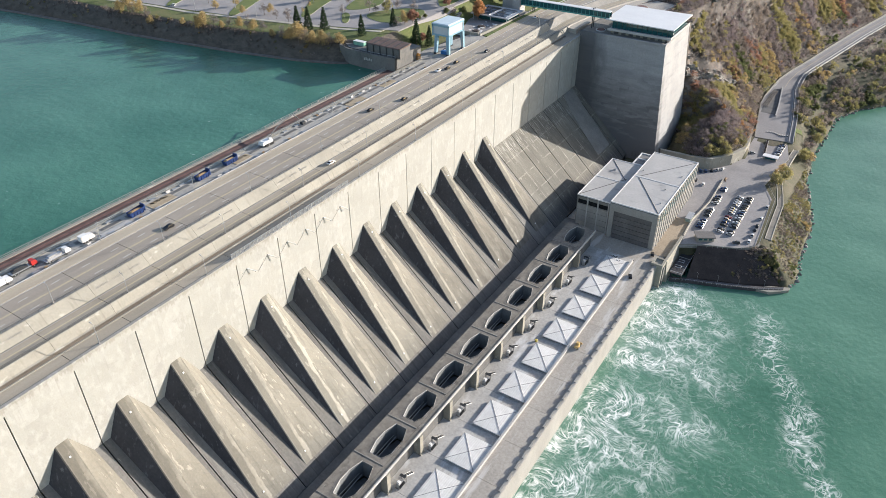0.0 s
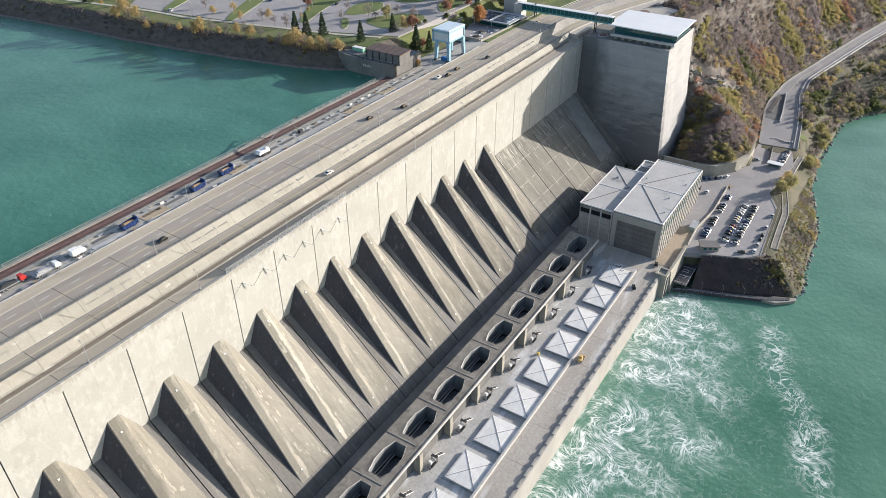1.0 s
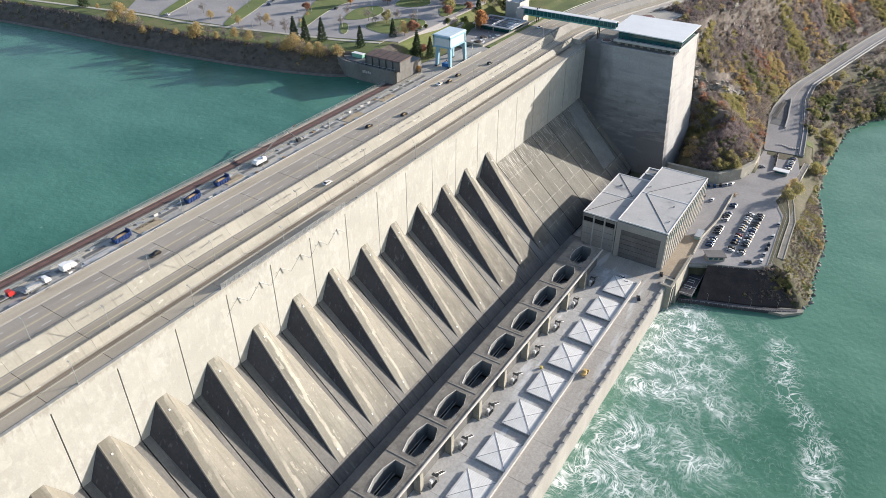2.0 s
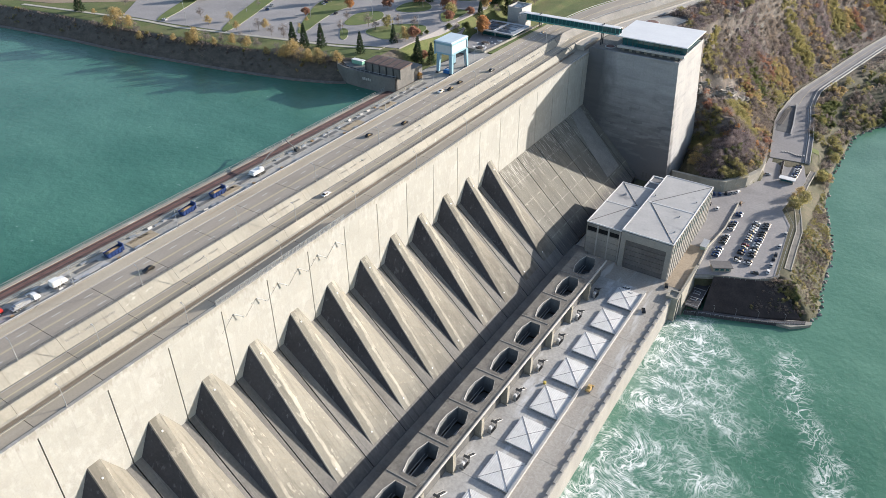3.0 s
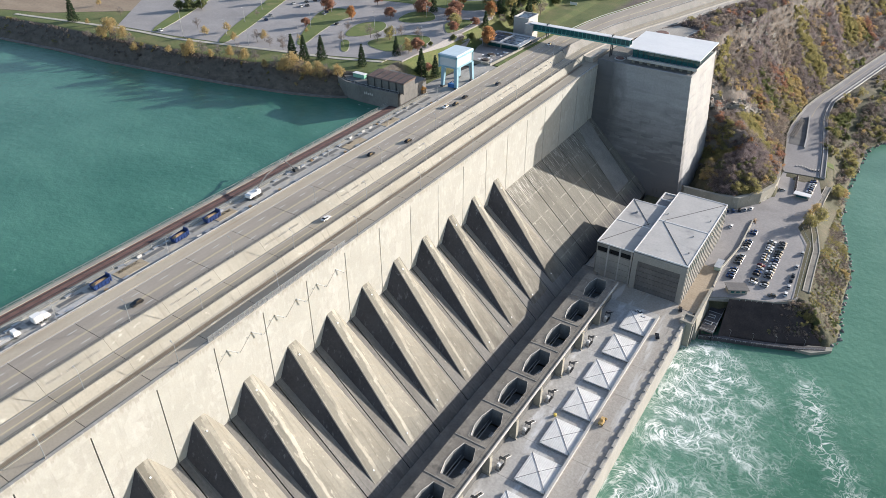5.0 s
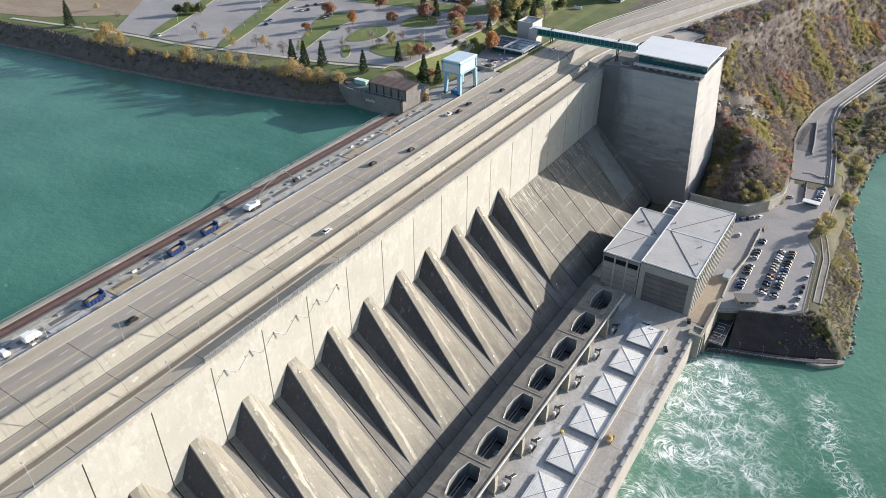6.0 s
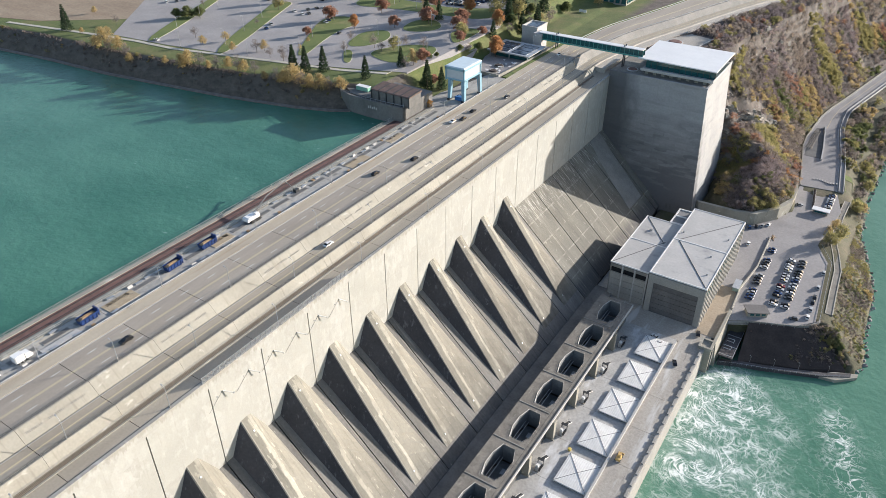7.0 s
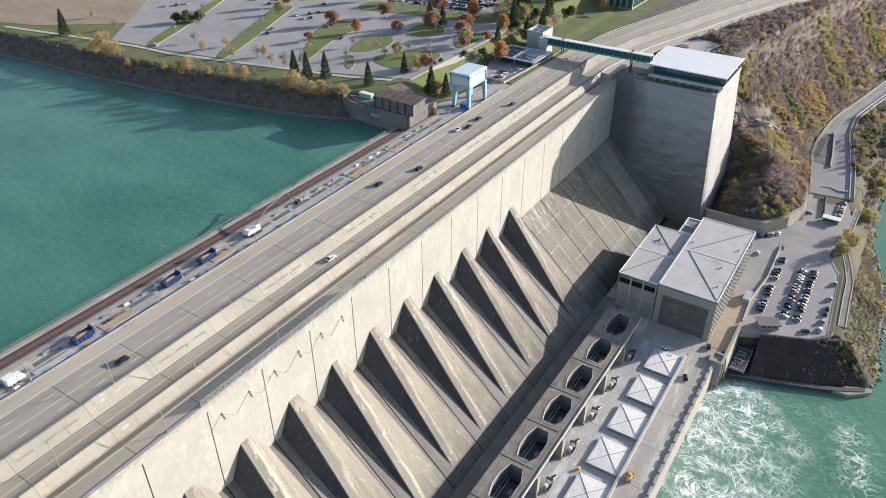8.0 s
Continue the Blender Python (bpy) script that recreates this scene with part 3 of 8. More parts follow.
    b.inputs["IOR"].default_value = 1.33
    relief(n, l, b, fine, 0.45, 0.7)
    return m


M_WATER_LOW = water_material("green_river_water", (0.050, 0.148, 0.097), (0.112, 0.244, 0.170), True)
M_WATER_UP = water_material("teal_forebay_water", (0.033, 0.130, 0.092), (0.080, 0.212, 0.155), False)


def leafy(name, dark, light):
    m, n, l, b = nodes_of(name)
    geo = n.new("ShaderNodeNewGeometry")
    col = ramp(n, l, geo.outputs["Random Per Island"], [(0.0, dark), (1.0, light)])
    col = mixed(n, l, 0.6, col, ramp(n, l, noise_at(n, l, 0.12, 3), [(0.3, (0.7, 0.7, 0.7)), (0.7, (1, 1, 1))]), "MULTIPLY")
    l.new(col, b.inputs["Base Color"])
    b.inputs["Roughness"].default_value = 0.8
    thin = n.new("ShaderNodeBsdfTranslucent")
    l.new(col, thin.inputs["Color"])
    both = n.new("ShaderNodeMixShader")
    both.inputs[0].default_value = 0.58
    l.new(b.outputs[0], both.inputs[1])
    l.new(thin.outputs[0], both.inputs[2])
    l.new(both.outputs[0], n["Material Output"].inputs["Surface"])
    return m


LEAVES = {
    "green": leafy("green_leaves", (0.133, 0.158, 0.066), (0.217, 0.242, 0.105)),
    "olive": leafy("olive_leaves", (0.272, 0.252, 0.112), (0.41, 0.372, 0.168)),
    "gold": leafy("golden_leaves", (0.40, 0.30, 0.14), (0.56, 0.45, 0.23)),
    "orange": leafy("orange_leaves", (0.40, 0.21, 0.095), (0.54, 0.30, 0.14)),
    "rust": leafy("rust_red_leaves", (0.30, 0.165, 0.115), (0.42, 0.24, 0.17)),
    "twig": leafy("bare_grey_brown_twigs", (0.285, 0.24, 0.208), (0.415, 0.355, 0.31)),
    "mauve": leafy("bare_purple_brown_twigs", (0.245, 0.203, 0.212), (0.355, 0.298, 0.305)),
    "dry": leafy("thin_brown_twigs", (0.185, 0.16, 0.15), (0.31, 0.27, 0.25)),
    "spruce": leafy("dark_spruce_needles", (0.033, 0.058, 0.028), (0.060, 0.097, 0.049)),
}

# ---- building helpers ----
class Shape:
    """Collects vertices and faces for one mesh."""

    def __init__(self):
        self.v, self.f = [], []

    def add(self, verts, faces):
        k = len(self.v)
        self.v += [tuple(p) for p in verts]
        self.f += [tuple(i + k for i in f) for f in faces]
        return self

    def box(self, x0, x1, y0, y1, z0, z1):
        return self.add([(x, y, z) for z in (z0, z1) for x, y in ((x0, y0), (x1, y0), (x1, y1), (x0, y1))],
                        [(3, 2, 1, 0), (4, 5, 6, 7), (0, 1, 5, 4), (1, 2, 6, 5), (2, 3, 7, 6), (3, 0, 4, 7)])

    def loft(self, rings, cap=True):
        n = len(rings[0])
        verts = [p for r in rings for p in r]
        faces = []
        for j in range(len(rings) - 1):
            for i in range(n):
                a, b = j * n + i, j * n + (i + 1) % n
                faces.append((a, b, b + n, a + n))
        if cap:
            faces.append(tuple(range(n))[::-1])
            faces.append(tuple(range((len(rings) - 1) * n, len(rings) * n)))
        return self.add(verts, faces)

    def along_y(self, poly, y0, y1):
        """A profile of (x, z) points run along y."""
        return self.loft([[(x, y0, z) for x, z in poly], [(x, y1, z) for x, z in poly]])

    def along_x(self, poly, x0, x1):
        return self.loft([[(x0, y, z) for y, z in poly], [(x1, y, z) for y, z in poly]])

    def up(self, poly, z0, z1):
        return self.loft([[(x, y, z0) for x, y in poly], [(x, y, z1) for x, y in poly]])

    def rod(self, a, b, r0, r1=None, n=6):
        a, b = Vector(a), Vector(b)
        r1 = r0 if r1 is None else r1
        d = (b - a).normalized()
        s = d.cross(Vector((0, 0, 1) if abs(d.z) < 0.9 else (1, 0, 0))).normalized()
        u = d.cross(s)
        ring = lambda c, r: [tuple(c + s * (r * math.cos(t)) + u * (r * math.sin(t))) for t in (2 * math.pi * i / n for i in range(n))]
        return self.loft([ring(a, r0), ring(b, r1)])

    def mesh(self, name, mat):
        me = bpy.data.meshes.new(name)
        me.from_pydata(self.v, [], self.f)
        bm = bmesh.new()
        bm.from_mesh(me)
        bmesh.ops.recalc_face_normals(bm, faces=bm.faces)
        bm.to_mesh(me)
        bm.free()
        me.materials.append(mat)
        return me


def part(name, shape, mat, parent, label=""):
    ob = new(name, shape if isinstance(shape, bpy.types.Mesh) else shape.mesh(name, mat))
    ob.parent = parent
    return tagged(ob, label)


def thing(name, label, category, group="", kind="", at=(0, 0, 0)):
    """An Empty at a thing's base; its parts are added under it."""
    ob = new(name)
    ob.location = at
    return tagged(ob, label, category, group, kind)


def structure(name, shape, mat, label, category):
    return tagged(new(name, shape if isinstance(shape, bpy.types.Mesh) else shape.mesh(name, mat)), label, category, "", "structure")

# ---- ground, water ----
RIM = [(60, 462), (52, 480), (54, 512), (62, 552), (72, 600), (84, 660), (100, 740), (140, 860), (240, 1150)]
FOOT = [(64, 452), (72, 424), (82, 412), (90, 408), (103, 411), (114, 426), (119.5, 441), (118, 470), (116, 488), (110.5, 522), (107, 545), (106.3, 561), (109.5, 603), (119.5, 647), (133, 704), (147, 757), (168, 832), (193, 900), (300, 1150)]
SHORE = [(112, 276), (128, 285), (139, 288), (165, 298), (181, 308), (183, 322), (181, 345), (180, 370), (181.5, 384), (178, 402), (173, 424), (166, 452), (162.5, 500), (164, 540), (167, 590), (181, 620), (202, 645), (240, 700), (330, 860), (520, 1150)]
def lifted(x, y, z0=100.0, z1=111.0):
    """The park stands higher and nearer than the crest: slide a plan point to its true level."""
    f = (252.6 - z1) / (252.6 - z0)
    return 156 + (x - 156) * f, -34 + (y + 34) * f


LAKE_Z = 100.0
LAKE_PLAN = [(-2500, 60), (-800, 165), (-560, 205), (-411, 227), (-350, 234), (-288, 238), (-238, 245), (-191, 252), (-145, 262), (-122, 270), (-112, 276), (-95, 274.5), (-80, 274.5), (-62, 277)]

LAKE = [lifted(x, y, 88.0, LAKE_Z) for x, y in LAKE_PLAN[:-1]] + [(-64, 277)]


def park_level(px):
    """111 m over the park, falling to the roads' level beside them."""
    return 111.0 - 10.2 * np.clip((px + 84) / 6.0, 0, 1)


def inside(px, py, poly):
    hit = np.zeros(px.shape, bool)
    for (x0, y0), (x1, y1) in zip(poly, poly[1:] + poly[:1]):
        cut = ((y0 > py) != (y1 > py)) & (px < (x1 - x0) * (py - y0) / ((y1 - y0) or 1e-9) + x0)
        hit ^= cut
    return hit


def away(px, py, line):
    """Distance to a polyline."""
    best = np.full(px.shape, 1e9)
    for (x0, y0), (x1, y1) in zip(line, line[1:]):
        dx, dy = x1 - x0, y1 - y0
        t = np.clip(((px - x0) * dx + (py - y0) * dy) / (dx * dx + dy * dy), 0, 1)
        best = np.minimum(best, np.hypot(px - x0 - t * dx, py - y0 - t * dy))
    return best


def rough(px, py, size, seed=0.0):
    flat = [noise.fractal(Vector((x / size + seed, y / size, seed)), 0.9, 2.1, 4) for x, y in zip(px.ravel(), py.ravel())]
    return np.array(flat).reshape(px.shape)


PLATEAU = RIM + [(400, 2500), (-2500, 2500)] + LAKE + [(-40, 402), (-5, 402), (-5, 455), (60, 458)]
HILL = RIM + FOOT[::-1]
LOW = FOOT + SHORE[::-1] + [(104, 272), (46, 272), (46, 402)]
LOT = [(60, 282), (114.5, 282), (114.5, 300), (131, 309.5), (147, 315.5), (156, 325), (152, 388), (143.5, 406), (150, 457), (143, 484), (119, 484), (119.5, 441), (114, 426), (103, 411), (60, 404)]
ROAD_LINE = [(131, 484), (125.5, 523), (121.9, 545), (120.2, 561), (119, 584), (119.3, 603), (121.5, 625), (127, 647), (134.7, 678), (141, 704), (154.3, 757), (175, 830), (200, 900), (300, 1100)]
ROAD_Z = [13.4, 15.4, 16.8, 17.8, 19.2, 20.1, 21.0, 22.0, 23.4, 24.6, 27.0, 30.5, 34.1, 45.0]
ROAD_HALF = [12.0, 12.7, 12.7, 11.7, 9.0, 7.7, 5.6, 5.2, 5.3, 5.4, 5.3, 5.3, 5.3, 5.3]


BEND_Y = [410, 440, 464, 483, 515, 552, 590, 622, 700, 900]
BEND_NEAR = [0, 4, 8, 13, 23, 33, 44, 55, 85, 165]
BEND_FAR = [0, 1, 3.5, 6.7, 15, 24.3, 33, 41, 62, 125]


def road_height(px, py):
    return np.interp(py, [p[1] for p in ROAD_LINE], ROAD_Z)


def height(px, py, nz):
    lake_d, shore_d, rim_d, foot_d = (away(px, py, l) for l in (LAKE, SHORE, RIM, FOOT))
    z = np.where(px < -20, 92.0, -5.0)
    on_top = inside(px, py, PLATEAU)
    bank = LAKE_Z + np.clip((lake_d - 1.0) / 13.0, -0.3, 1) * 11.0
    bank = np.where(lake_d < 4, LAKE_Z - 0.8 + lake_d * 0.45, bank)
    z = np.where(on_top, np.where(px < -55, np.minimum(bank, park_level(px) - 0.1), np.where(px - np.interp(py, BEND_Y, BEND_NEAR) > -21, 97.6, 99.6)) + np.where((lake_d > 3) & (lake_d < 14), nz * 0.7, 0), z)
    hill = inside(px, py, HILL)
    top_z = 97.6
    foot_z = np.where(py < 470, 20.5, road_height(px, py) + 0.5)
    t = rim_d / np.maximum(rim_d + foot_d, 0.01)
    s = np.clip(t * 1.05, 0, 1) ** 0.56
    hz = top_z + (foot_z - top_z) * s + nz * 5.0 * np.clip(4 * t * (1 - t), 0, 1)
    # a hollow between the tower and the cliff
    hz = np.minimum(hz, 20.0 + 0.45 * np.maximum(0, px - 66) + 3.0 * np.maximum(0, py - 453 - 0.35 * np.maximum(0, px - 66)))
    z = np.where(hill, hz, z)
    low = inside(px, py, LOW) & ~hill
    lz = np.minimum(0.4 + shore_d * 0.55 + nz * 0.6, 12.3 + np.clip((py - 484) / 100, 0, 1) * 6)
    lz = np.where(inside(px, py, [(114, 276), (133, 285), (155, 294), (180, 306), (158, 326), (147, 317), (131, 310), (114, 301)]), -2.0, lz)
    lz = np.where(inside(px, py, LOT), 12.4, lz)
    road_d = away(px, py, ROAD_LINE)
    lz = np.where((py > 470) & (road_d < 22), road_height(px, py) - 0.35 - np.clip((road_d - 12) / 10, 0, 1) * 3.0, lz)
    z = np.where(low, lz, z)
    return z


def spaced(lo, a, b, hi, step):
    inner = list(np.arange(a, b + 0.1, step))
    out, d = [inner[-1]], step
    while out[-1] < hi:
        d *= 1.35
        out.append(out[-1] + d)
    back, d = [inner[0]], step
    while back[-1] > lo:
        d *= 1.35
        back.append(back[-1] - d)
    return np.array(back[:0:-1] + inner + out[1:])


def build_ground():
    gx, gy = spaced(-4000, -430, 330, 4000, 3.0), spaced(-4000, 215, 820, 4000, 3.0)
    px, py = np.meshgrid(gx, gy)
    nz = rough(px, py, 26.0)
    pz = height(px, py, nz)
    w, h = len(gx), len(gy)
    verts = np.stack([px.ravel(), py.ravel(), pz.ravel()], 1)
    i = (np.arange(h - 1)[:, None] * w + np.arange(w - 1)[None, :]).ravel()
    faces = np.stack([i, i + 1, i + 1 + w, i + w], 1)
    me = bpy.data.meshes.new("ground")
    me.from_pydata(verts.tolist(), [], faces.tolist())
    me.materials.append(M_GROUND)
    me.shade_smooth()
    return structure("ground", me, M_GROUND, "autumn ground of grass, leaf litter and rocky gorge slope", "ground")


build_ground()


def z_at(x, y):
    p, q = np.array([[float(x)]]), np.array([[float(y)]])
    return float(height(p, q, np.zeros((1, 1)))[0, 0])


def sheet(name, x0, x1, y0, y1, z, mat, label):
    return structure(name, Shape().add([(x0, y0, z), (x1, y0, z), (x1, y1, z), (x0, y1, z)], [(0, 1, 2, 3)]), mat, label, "water")


sheet("water_river", 112.0, 1500, -1500, 1500, 0.0, M_WATER_LOW, "green river water with white churning foam below the dam")
structure("trim_shore", Shape().loft([[(x, y - 0.3, LAKE_Z - 1.5), (x, y + 2.2, LAKE_Z - 1.5), (x, y + 2.2, LAKE_Z + 0.75), (x, y - 0.3, LAKE_Z + 0.45)] for x, y in LAKE[1:-3]]), M_SHORE, "pale worn rock ledge at the waterline", "ledge")
sheet("water_forebay", -2500, -63.5, -1500, 330, LAKE_Z, M_WATER_UP, "calm teal reservoir water behind the dam")

# ---- dam ----
P = 23.0
K0, K1 = -6, 17


def valley(x):
    return 57.5 - 0.93 * x


def ridge(x):
    return 69.5 - 1.22 * x


def bay(k):
    """Where a bay begins: the first ones are cast a little wider."""
    return k * P - 0.42 * max(0, 3 - k)


def set_bay(ob, k, half=0.0):
    wide = (bay(k + 1) - bay(k)) / P
    ob.location, ob.scale = (0, bay(k) + half * P * wide, 0), (1, wide, 1)
    return ob


TOE = 12.0 / 0.29
dam = thing("dam", "long pale concrete dam with sloping penstock ridges", "dam", kind="structure")
Y0, Y1 = K0 * P, 400.0
body = [(-63.5, 60), (-63.5, 101.1), (-23.2, 101.4), (-19.6, 97.9), (-12.0, 97.9), (-9.6, 94.6), (-0.7, 94.6), (-0.7, 53.8), (0.0, 53.4), (45.5, 13.6), (45.5, 4), (-63.5, 4)]
part("dam_core", Shape().along_y(body, Y0, Y1), M_JOINT, dam, "dark core seen in the joints")
face_mesh = Shape().box(-0.8, 0, 0.2, P - 0.2, 52, 91.8).mesh("face_block", M_FACE)
slab = Shape().along_y([(-0.4, valley(-0.4)), (46, valley(46)), (46, valley(46) - 2.6), (-0.4, valley(-0.4) - 2.6)], 0.22, P - 0.22).mesh("slope_slab", M_SLAB)
flat_slab = Shape().along_y([(0, 57.5), (46, valley(46)), (46, valley(46) - 1.0), (-0.4, 54.5), (-0.4, 57.5)], 0.30, P - 0.30).mesh("slope_slab", M_SLOPE)


def ridge_lines(x):
    """Where a housing's edges run at a distance from the face: wall foot, arris, crease, lean-to foot, valley, top."""
    f = x / 42.0
    return 2.9 + 2.7 * f, 8.8 - 3.2 * f, 13.5 - 3.2 * f, 19.8 + 2.5 * f, valley(x), max(ridge(x), valley(x) - 0.2)


def ridge_block():
    """One penstock housing: a steep side, a flat top and a lean-to side, dying out at the toe."""
    rings = []
    for i in range(13):
        x = -0.3 + (TOE + 0.2) * i / 12
        foot, arris, crease, lean, v, top = ridge_lines(x)
        rings.append([(x, foot + 0.1, v - 0.5), (x, arris, top - 0.35), (x, arris + 0.35, top), (x, crease, top), (x, lean, v + 0.05), (x, lean, v - 0.5)])
    return Shape().loft(rings).mesh("ridge_block", M_RIDGE)


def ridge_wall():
    """The steep side turned from the sun, its shade put into the near-black colour."""
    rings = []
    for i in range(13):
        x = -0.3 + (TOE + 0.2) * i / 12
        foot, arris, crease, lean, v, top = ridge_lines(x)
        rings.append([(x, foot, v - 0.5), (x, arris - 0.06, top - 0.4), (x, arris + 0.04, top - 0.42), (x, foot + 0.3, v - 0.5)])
    return Shape().loft(rings).mesh("side_wall", M_WALLDARK)


# near-black base stands in for shade on the ridge sides; streaks are stains
M_WALLDARK = weathered("near_black_concrete", (0.048, 0.046, 0.052), (0.088, 0.085, 0.093), 0.10, 1.0, (0.6, 0.6, 0.5),
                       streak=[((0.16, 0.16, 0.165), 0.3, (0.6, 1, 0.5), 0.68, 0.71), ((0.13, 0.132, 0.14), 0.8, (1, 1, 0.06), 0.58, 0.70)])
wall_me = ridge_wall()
ridge_me = ridge_block()
cover_me = Shape().box(-0.3, 0.3, -0.3, 0.3, -0.4, 0.1).mesh("manhole_cover", M_WPAINT)
for k in range(K0, K1):
    set_bay(part("face_block", face_mesh, M_FACE, dam), k)
    set_bay(part("slope_slab", slab if -2 < k < 12 else flat_slab, M_SLAB if -2 < k < 12 else M_SLOPE, dam), k)
for k in range(-1, 12):
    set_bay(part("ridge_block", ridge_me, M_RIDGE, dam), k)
    set_bay(part("side_wall", wall_me, M_WALLDARK, dam, "side wall with its shade painted near black"), k)
    for x, y in ((3.6, 11.0), (38.5, 9.0)):
        cap = part("manhole_cover", cover_me, M_WPAINT, dam, "small white cover")
        cap.location, cap.rotation_euler = (x, bay(k) + y, ridge(x) + 0.2), (0, math.atan(1.22), 0)
part("face_block", Shape().box(-0.8, 0, K1 * P + 0.2, Y1, 52, 91.8), M_FACE, dam)
part("crest_band", Shape().along_y([(-0.8, 91.6), (0.04, 91.8), (0.04, 94.2), (0.3, 94.6), (0.3, 95.3), (-1.0, 95.3), (-1.0, 94.6), (-0.8, 94.6)], Y0, Y1), M_FACE, dam, "pale continuous parapet")
lift = 0.9
part("tower_panel", Shape().loft([[(x, y0, valley(x) - 0.5), (x, y1, valley(x) - 0.5), (x, y1, valley(x) + lift), (x, y0, valley(x) + 0.15)] for x, y0, y1 in ((0.3, 378, 392.5), (9, 373, 390.5), (22, 369, 388.5), (36, 366, 386))]), M_CONC, dam, "smooth paler panel beside the tower")
part("tower_fillet", Shape().along_y([(0, 58.2), (46, valley(46) + 0.7), (46, valley(46) - 0.4), (0, 57)], 390.9, 400), M_SLOPE, dam)
part("upstream_wall", Shape().box(-64.3, -63.4, Y0, Y1 - 100, 80, 101.2), M_CONC, dam, "grey upstream wall")
part("trench_floor", Shape().box(45, 56.2, Y0, 292, 12, 14.4), M_WET, dam, "dark channel floor at the toe")


# ---- roads on the crest ----
def slabs(name, x0, x1, z, mat, y0, y1, thick=0.45):
    me = Shape().box(x0, x1, 0.1, P - 0.1, z - thick, z).mesh("road_slab", mat)
    own = thing(name, {"road_upper": "grey four-lane asphalt road on the dam crest", "road_middle": "tan two-lane service road one step below", "road_lower": "narrow tan roadway beside the parapet"}[name], "road", kind="structure")
    for k in range(int(y0 // P), int(y1 // P) + 1):
        part("road_slab", me, mat, own).location = (0, k * P - 0.5, 0)
    return own


road_upper = slabs("road_upper", -38.2, -23.3, 102.0, M_ASPH, Y0, 390)
road_middle = slabs("road_middle", -19.2, -11.7, 98.5, M_ASPH_TAN, Y0, 390)
slabs("road_lower", -9.2, -1.0, 95.0, M_ASPH_TAN, Y0, 392)


def line(own, name, x, w, z, y0, y1, mat, dash=None):
    s = Shape()
    if dash:
        y = y0
        while y < y1:
            s.box(x - w / 2, x + w / 2, y, y + dash[0], z + 0.004, z + 0.012)
            y += dash[1]
    else:
        s.box(x - w / 2, x + w / 2, y0, y1, z + 0.004, z + 0.012)
    part(name, s, mat, own)


for x in (-34.2, -26.8):
    line(road_upper, "lane_dashes", x, 0.22, 102.0, 16.2 - 12.2 * 12, 413, M_WHITE, (3.3, 12.2))
for x in (-30.8, -30.3):
    line(road_upper, "centre_line", x, 0.2, 102.0, Y0, 413, M_YELLOW)
for x in (-37.8, -23.8):
    line(road_upper, "edge_line", x, 0.2, 102.0, Y0, 413, M_WHITE)
line(road_middle, "centre_line", -15.3, 0.3, 98.5, Y0, 413, M_YELLOW)
line(road_middle, "edge_line", -18.6, 0.2, 98.5, Y0, 413, M_WHITE)

def rail_run(x, z):
    s = Shape()
    for dz in (0.45, 0.9):
        s.box(x - 0.045, x + 0.045, Y0, 405, z + dz - 0.045, z + dz + 0.045)
    y = Y0
    while y < 405:
        s.box(x - 0.04, x + 0.04, y, y + 0.08, z, z + 0.9)
        y += 2.3
    return s


bank = thing("stepped_bank", "pale sloping concrete banks between the crest roads", "retaining wall", kind="structure")
bank_a = Shape().along_y([(-23.3, 101.5), (-23.3, 102.25), (-22.7, 102.3), (-22.4, 102.15), (-19.3, 98.8), (-19.1, 98.0)], 0.04, P - 0.04).mesh("bank_panel", M_BRIGHT)
bank_b = Shape().along_y([(-11.8, 98.0), (-11.8, 98.75), (-11.3, 98.8), (-11.1, 98.6), (-9.6, 95.6), (-9.0, 95.3), (-9.0, 94.6)], 0.04, P - 0.04).mesh("bank_panel", M_BRIGHT)
for k in range(K0, 18):
    for me in (bank_a, bank_b):
        part("bank_panel", me, M_BRIGHT, bank).location = (0, k * P - 0.5, 0)
cap_a = rail_run(-23.0, 102.25)
cap_b = rail_run(-11.55, 98.78)
part("cap_rail", cap_a, M_DARKSTEEL, bank, "thin dark rail on the bank")
part("cap_rail", cap_b, M_DARKSTEEL, bank, "thin dark rail on the bank")
part("gutter", Shape().box(-9.0, -7.3, Y0, 392, 95.0, 95.06), M_PIPES, bank, "brown stained gutter")
for x, r in ((-8.7, 0.16), (-8.2, 0.12), (-7.7, 0.14)):
    part("pipe", Shape().rod((x, Y0, 95.06 + r), (x, 392, 95.06 + r), r, n=6), M_PIPES, bank, "brown service pipe")
part("pale_strip", Shape().box(-7.2, -6.6, Y0, 392, 95.0, 95.25), M_BRIGHT, bank)
# shadow lines at rails and parapet, laid as thin dark strips
for x, z, w in ((-23.7, 102.0, 0.4), (-19.0, 98.5, 0.35), (-12.1, 98.5, 0.4), (-1.55, 95.0, 0.5)):
    part("edge_gutter", Shape().box(x, x + w, Y0, 390, z + 0.004, z + 0.03), M_DARKCONC, bank, "dark strip painted as edge shade")

slat_me = Shape().box(-0.03, 0.03, 0, 0.2, -0.36, 0.36).mesh("slat", M_CONC)
for k in range(-1, 17, 2):
    for off in (1.4, 8.2, 15.0):
        g = thing("vent_grille", "slatted grey vent grille in the sloping bank", "vent", "vent grilles", at=(-20.85, k * P + off, 100.55))
        g.rotation_euler = (0, radians(-43), 0)
        for i in range(9):
            part("slat", slat_me, M_CONC, g).location = (0, i * 0.55, 0)


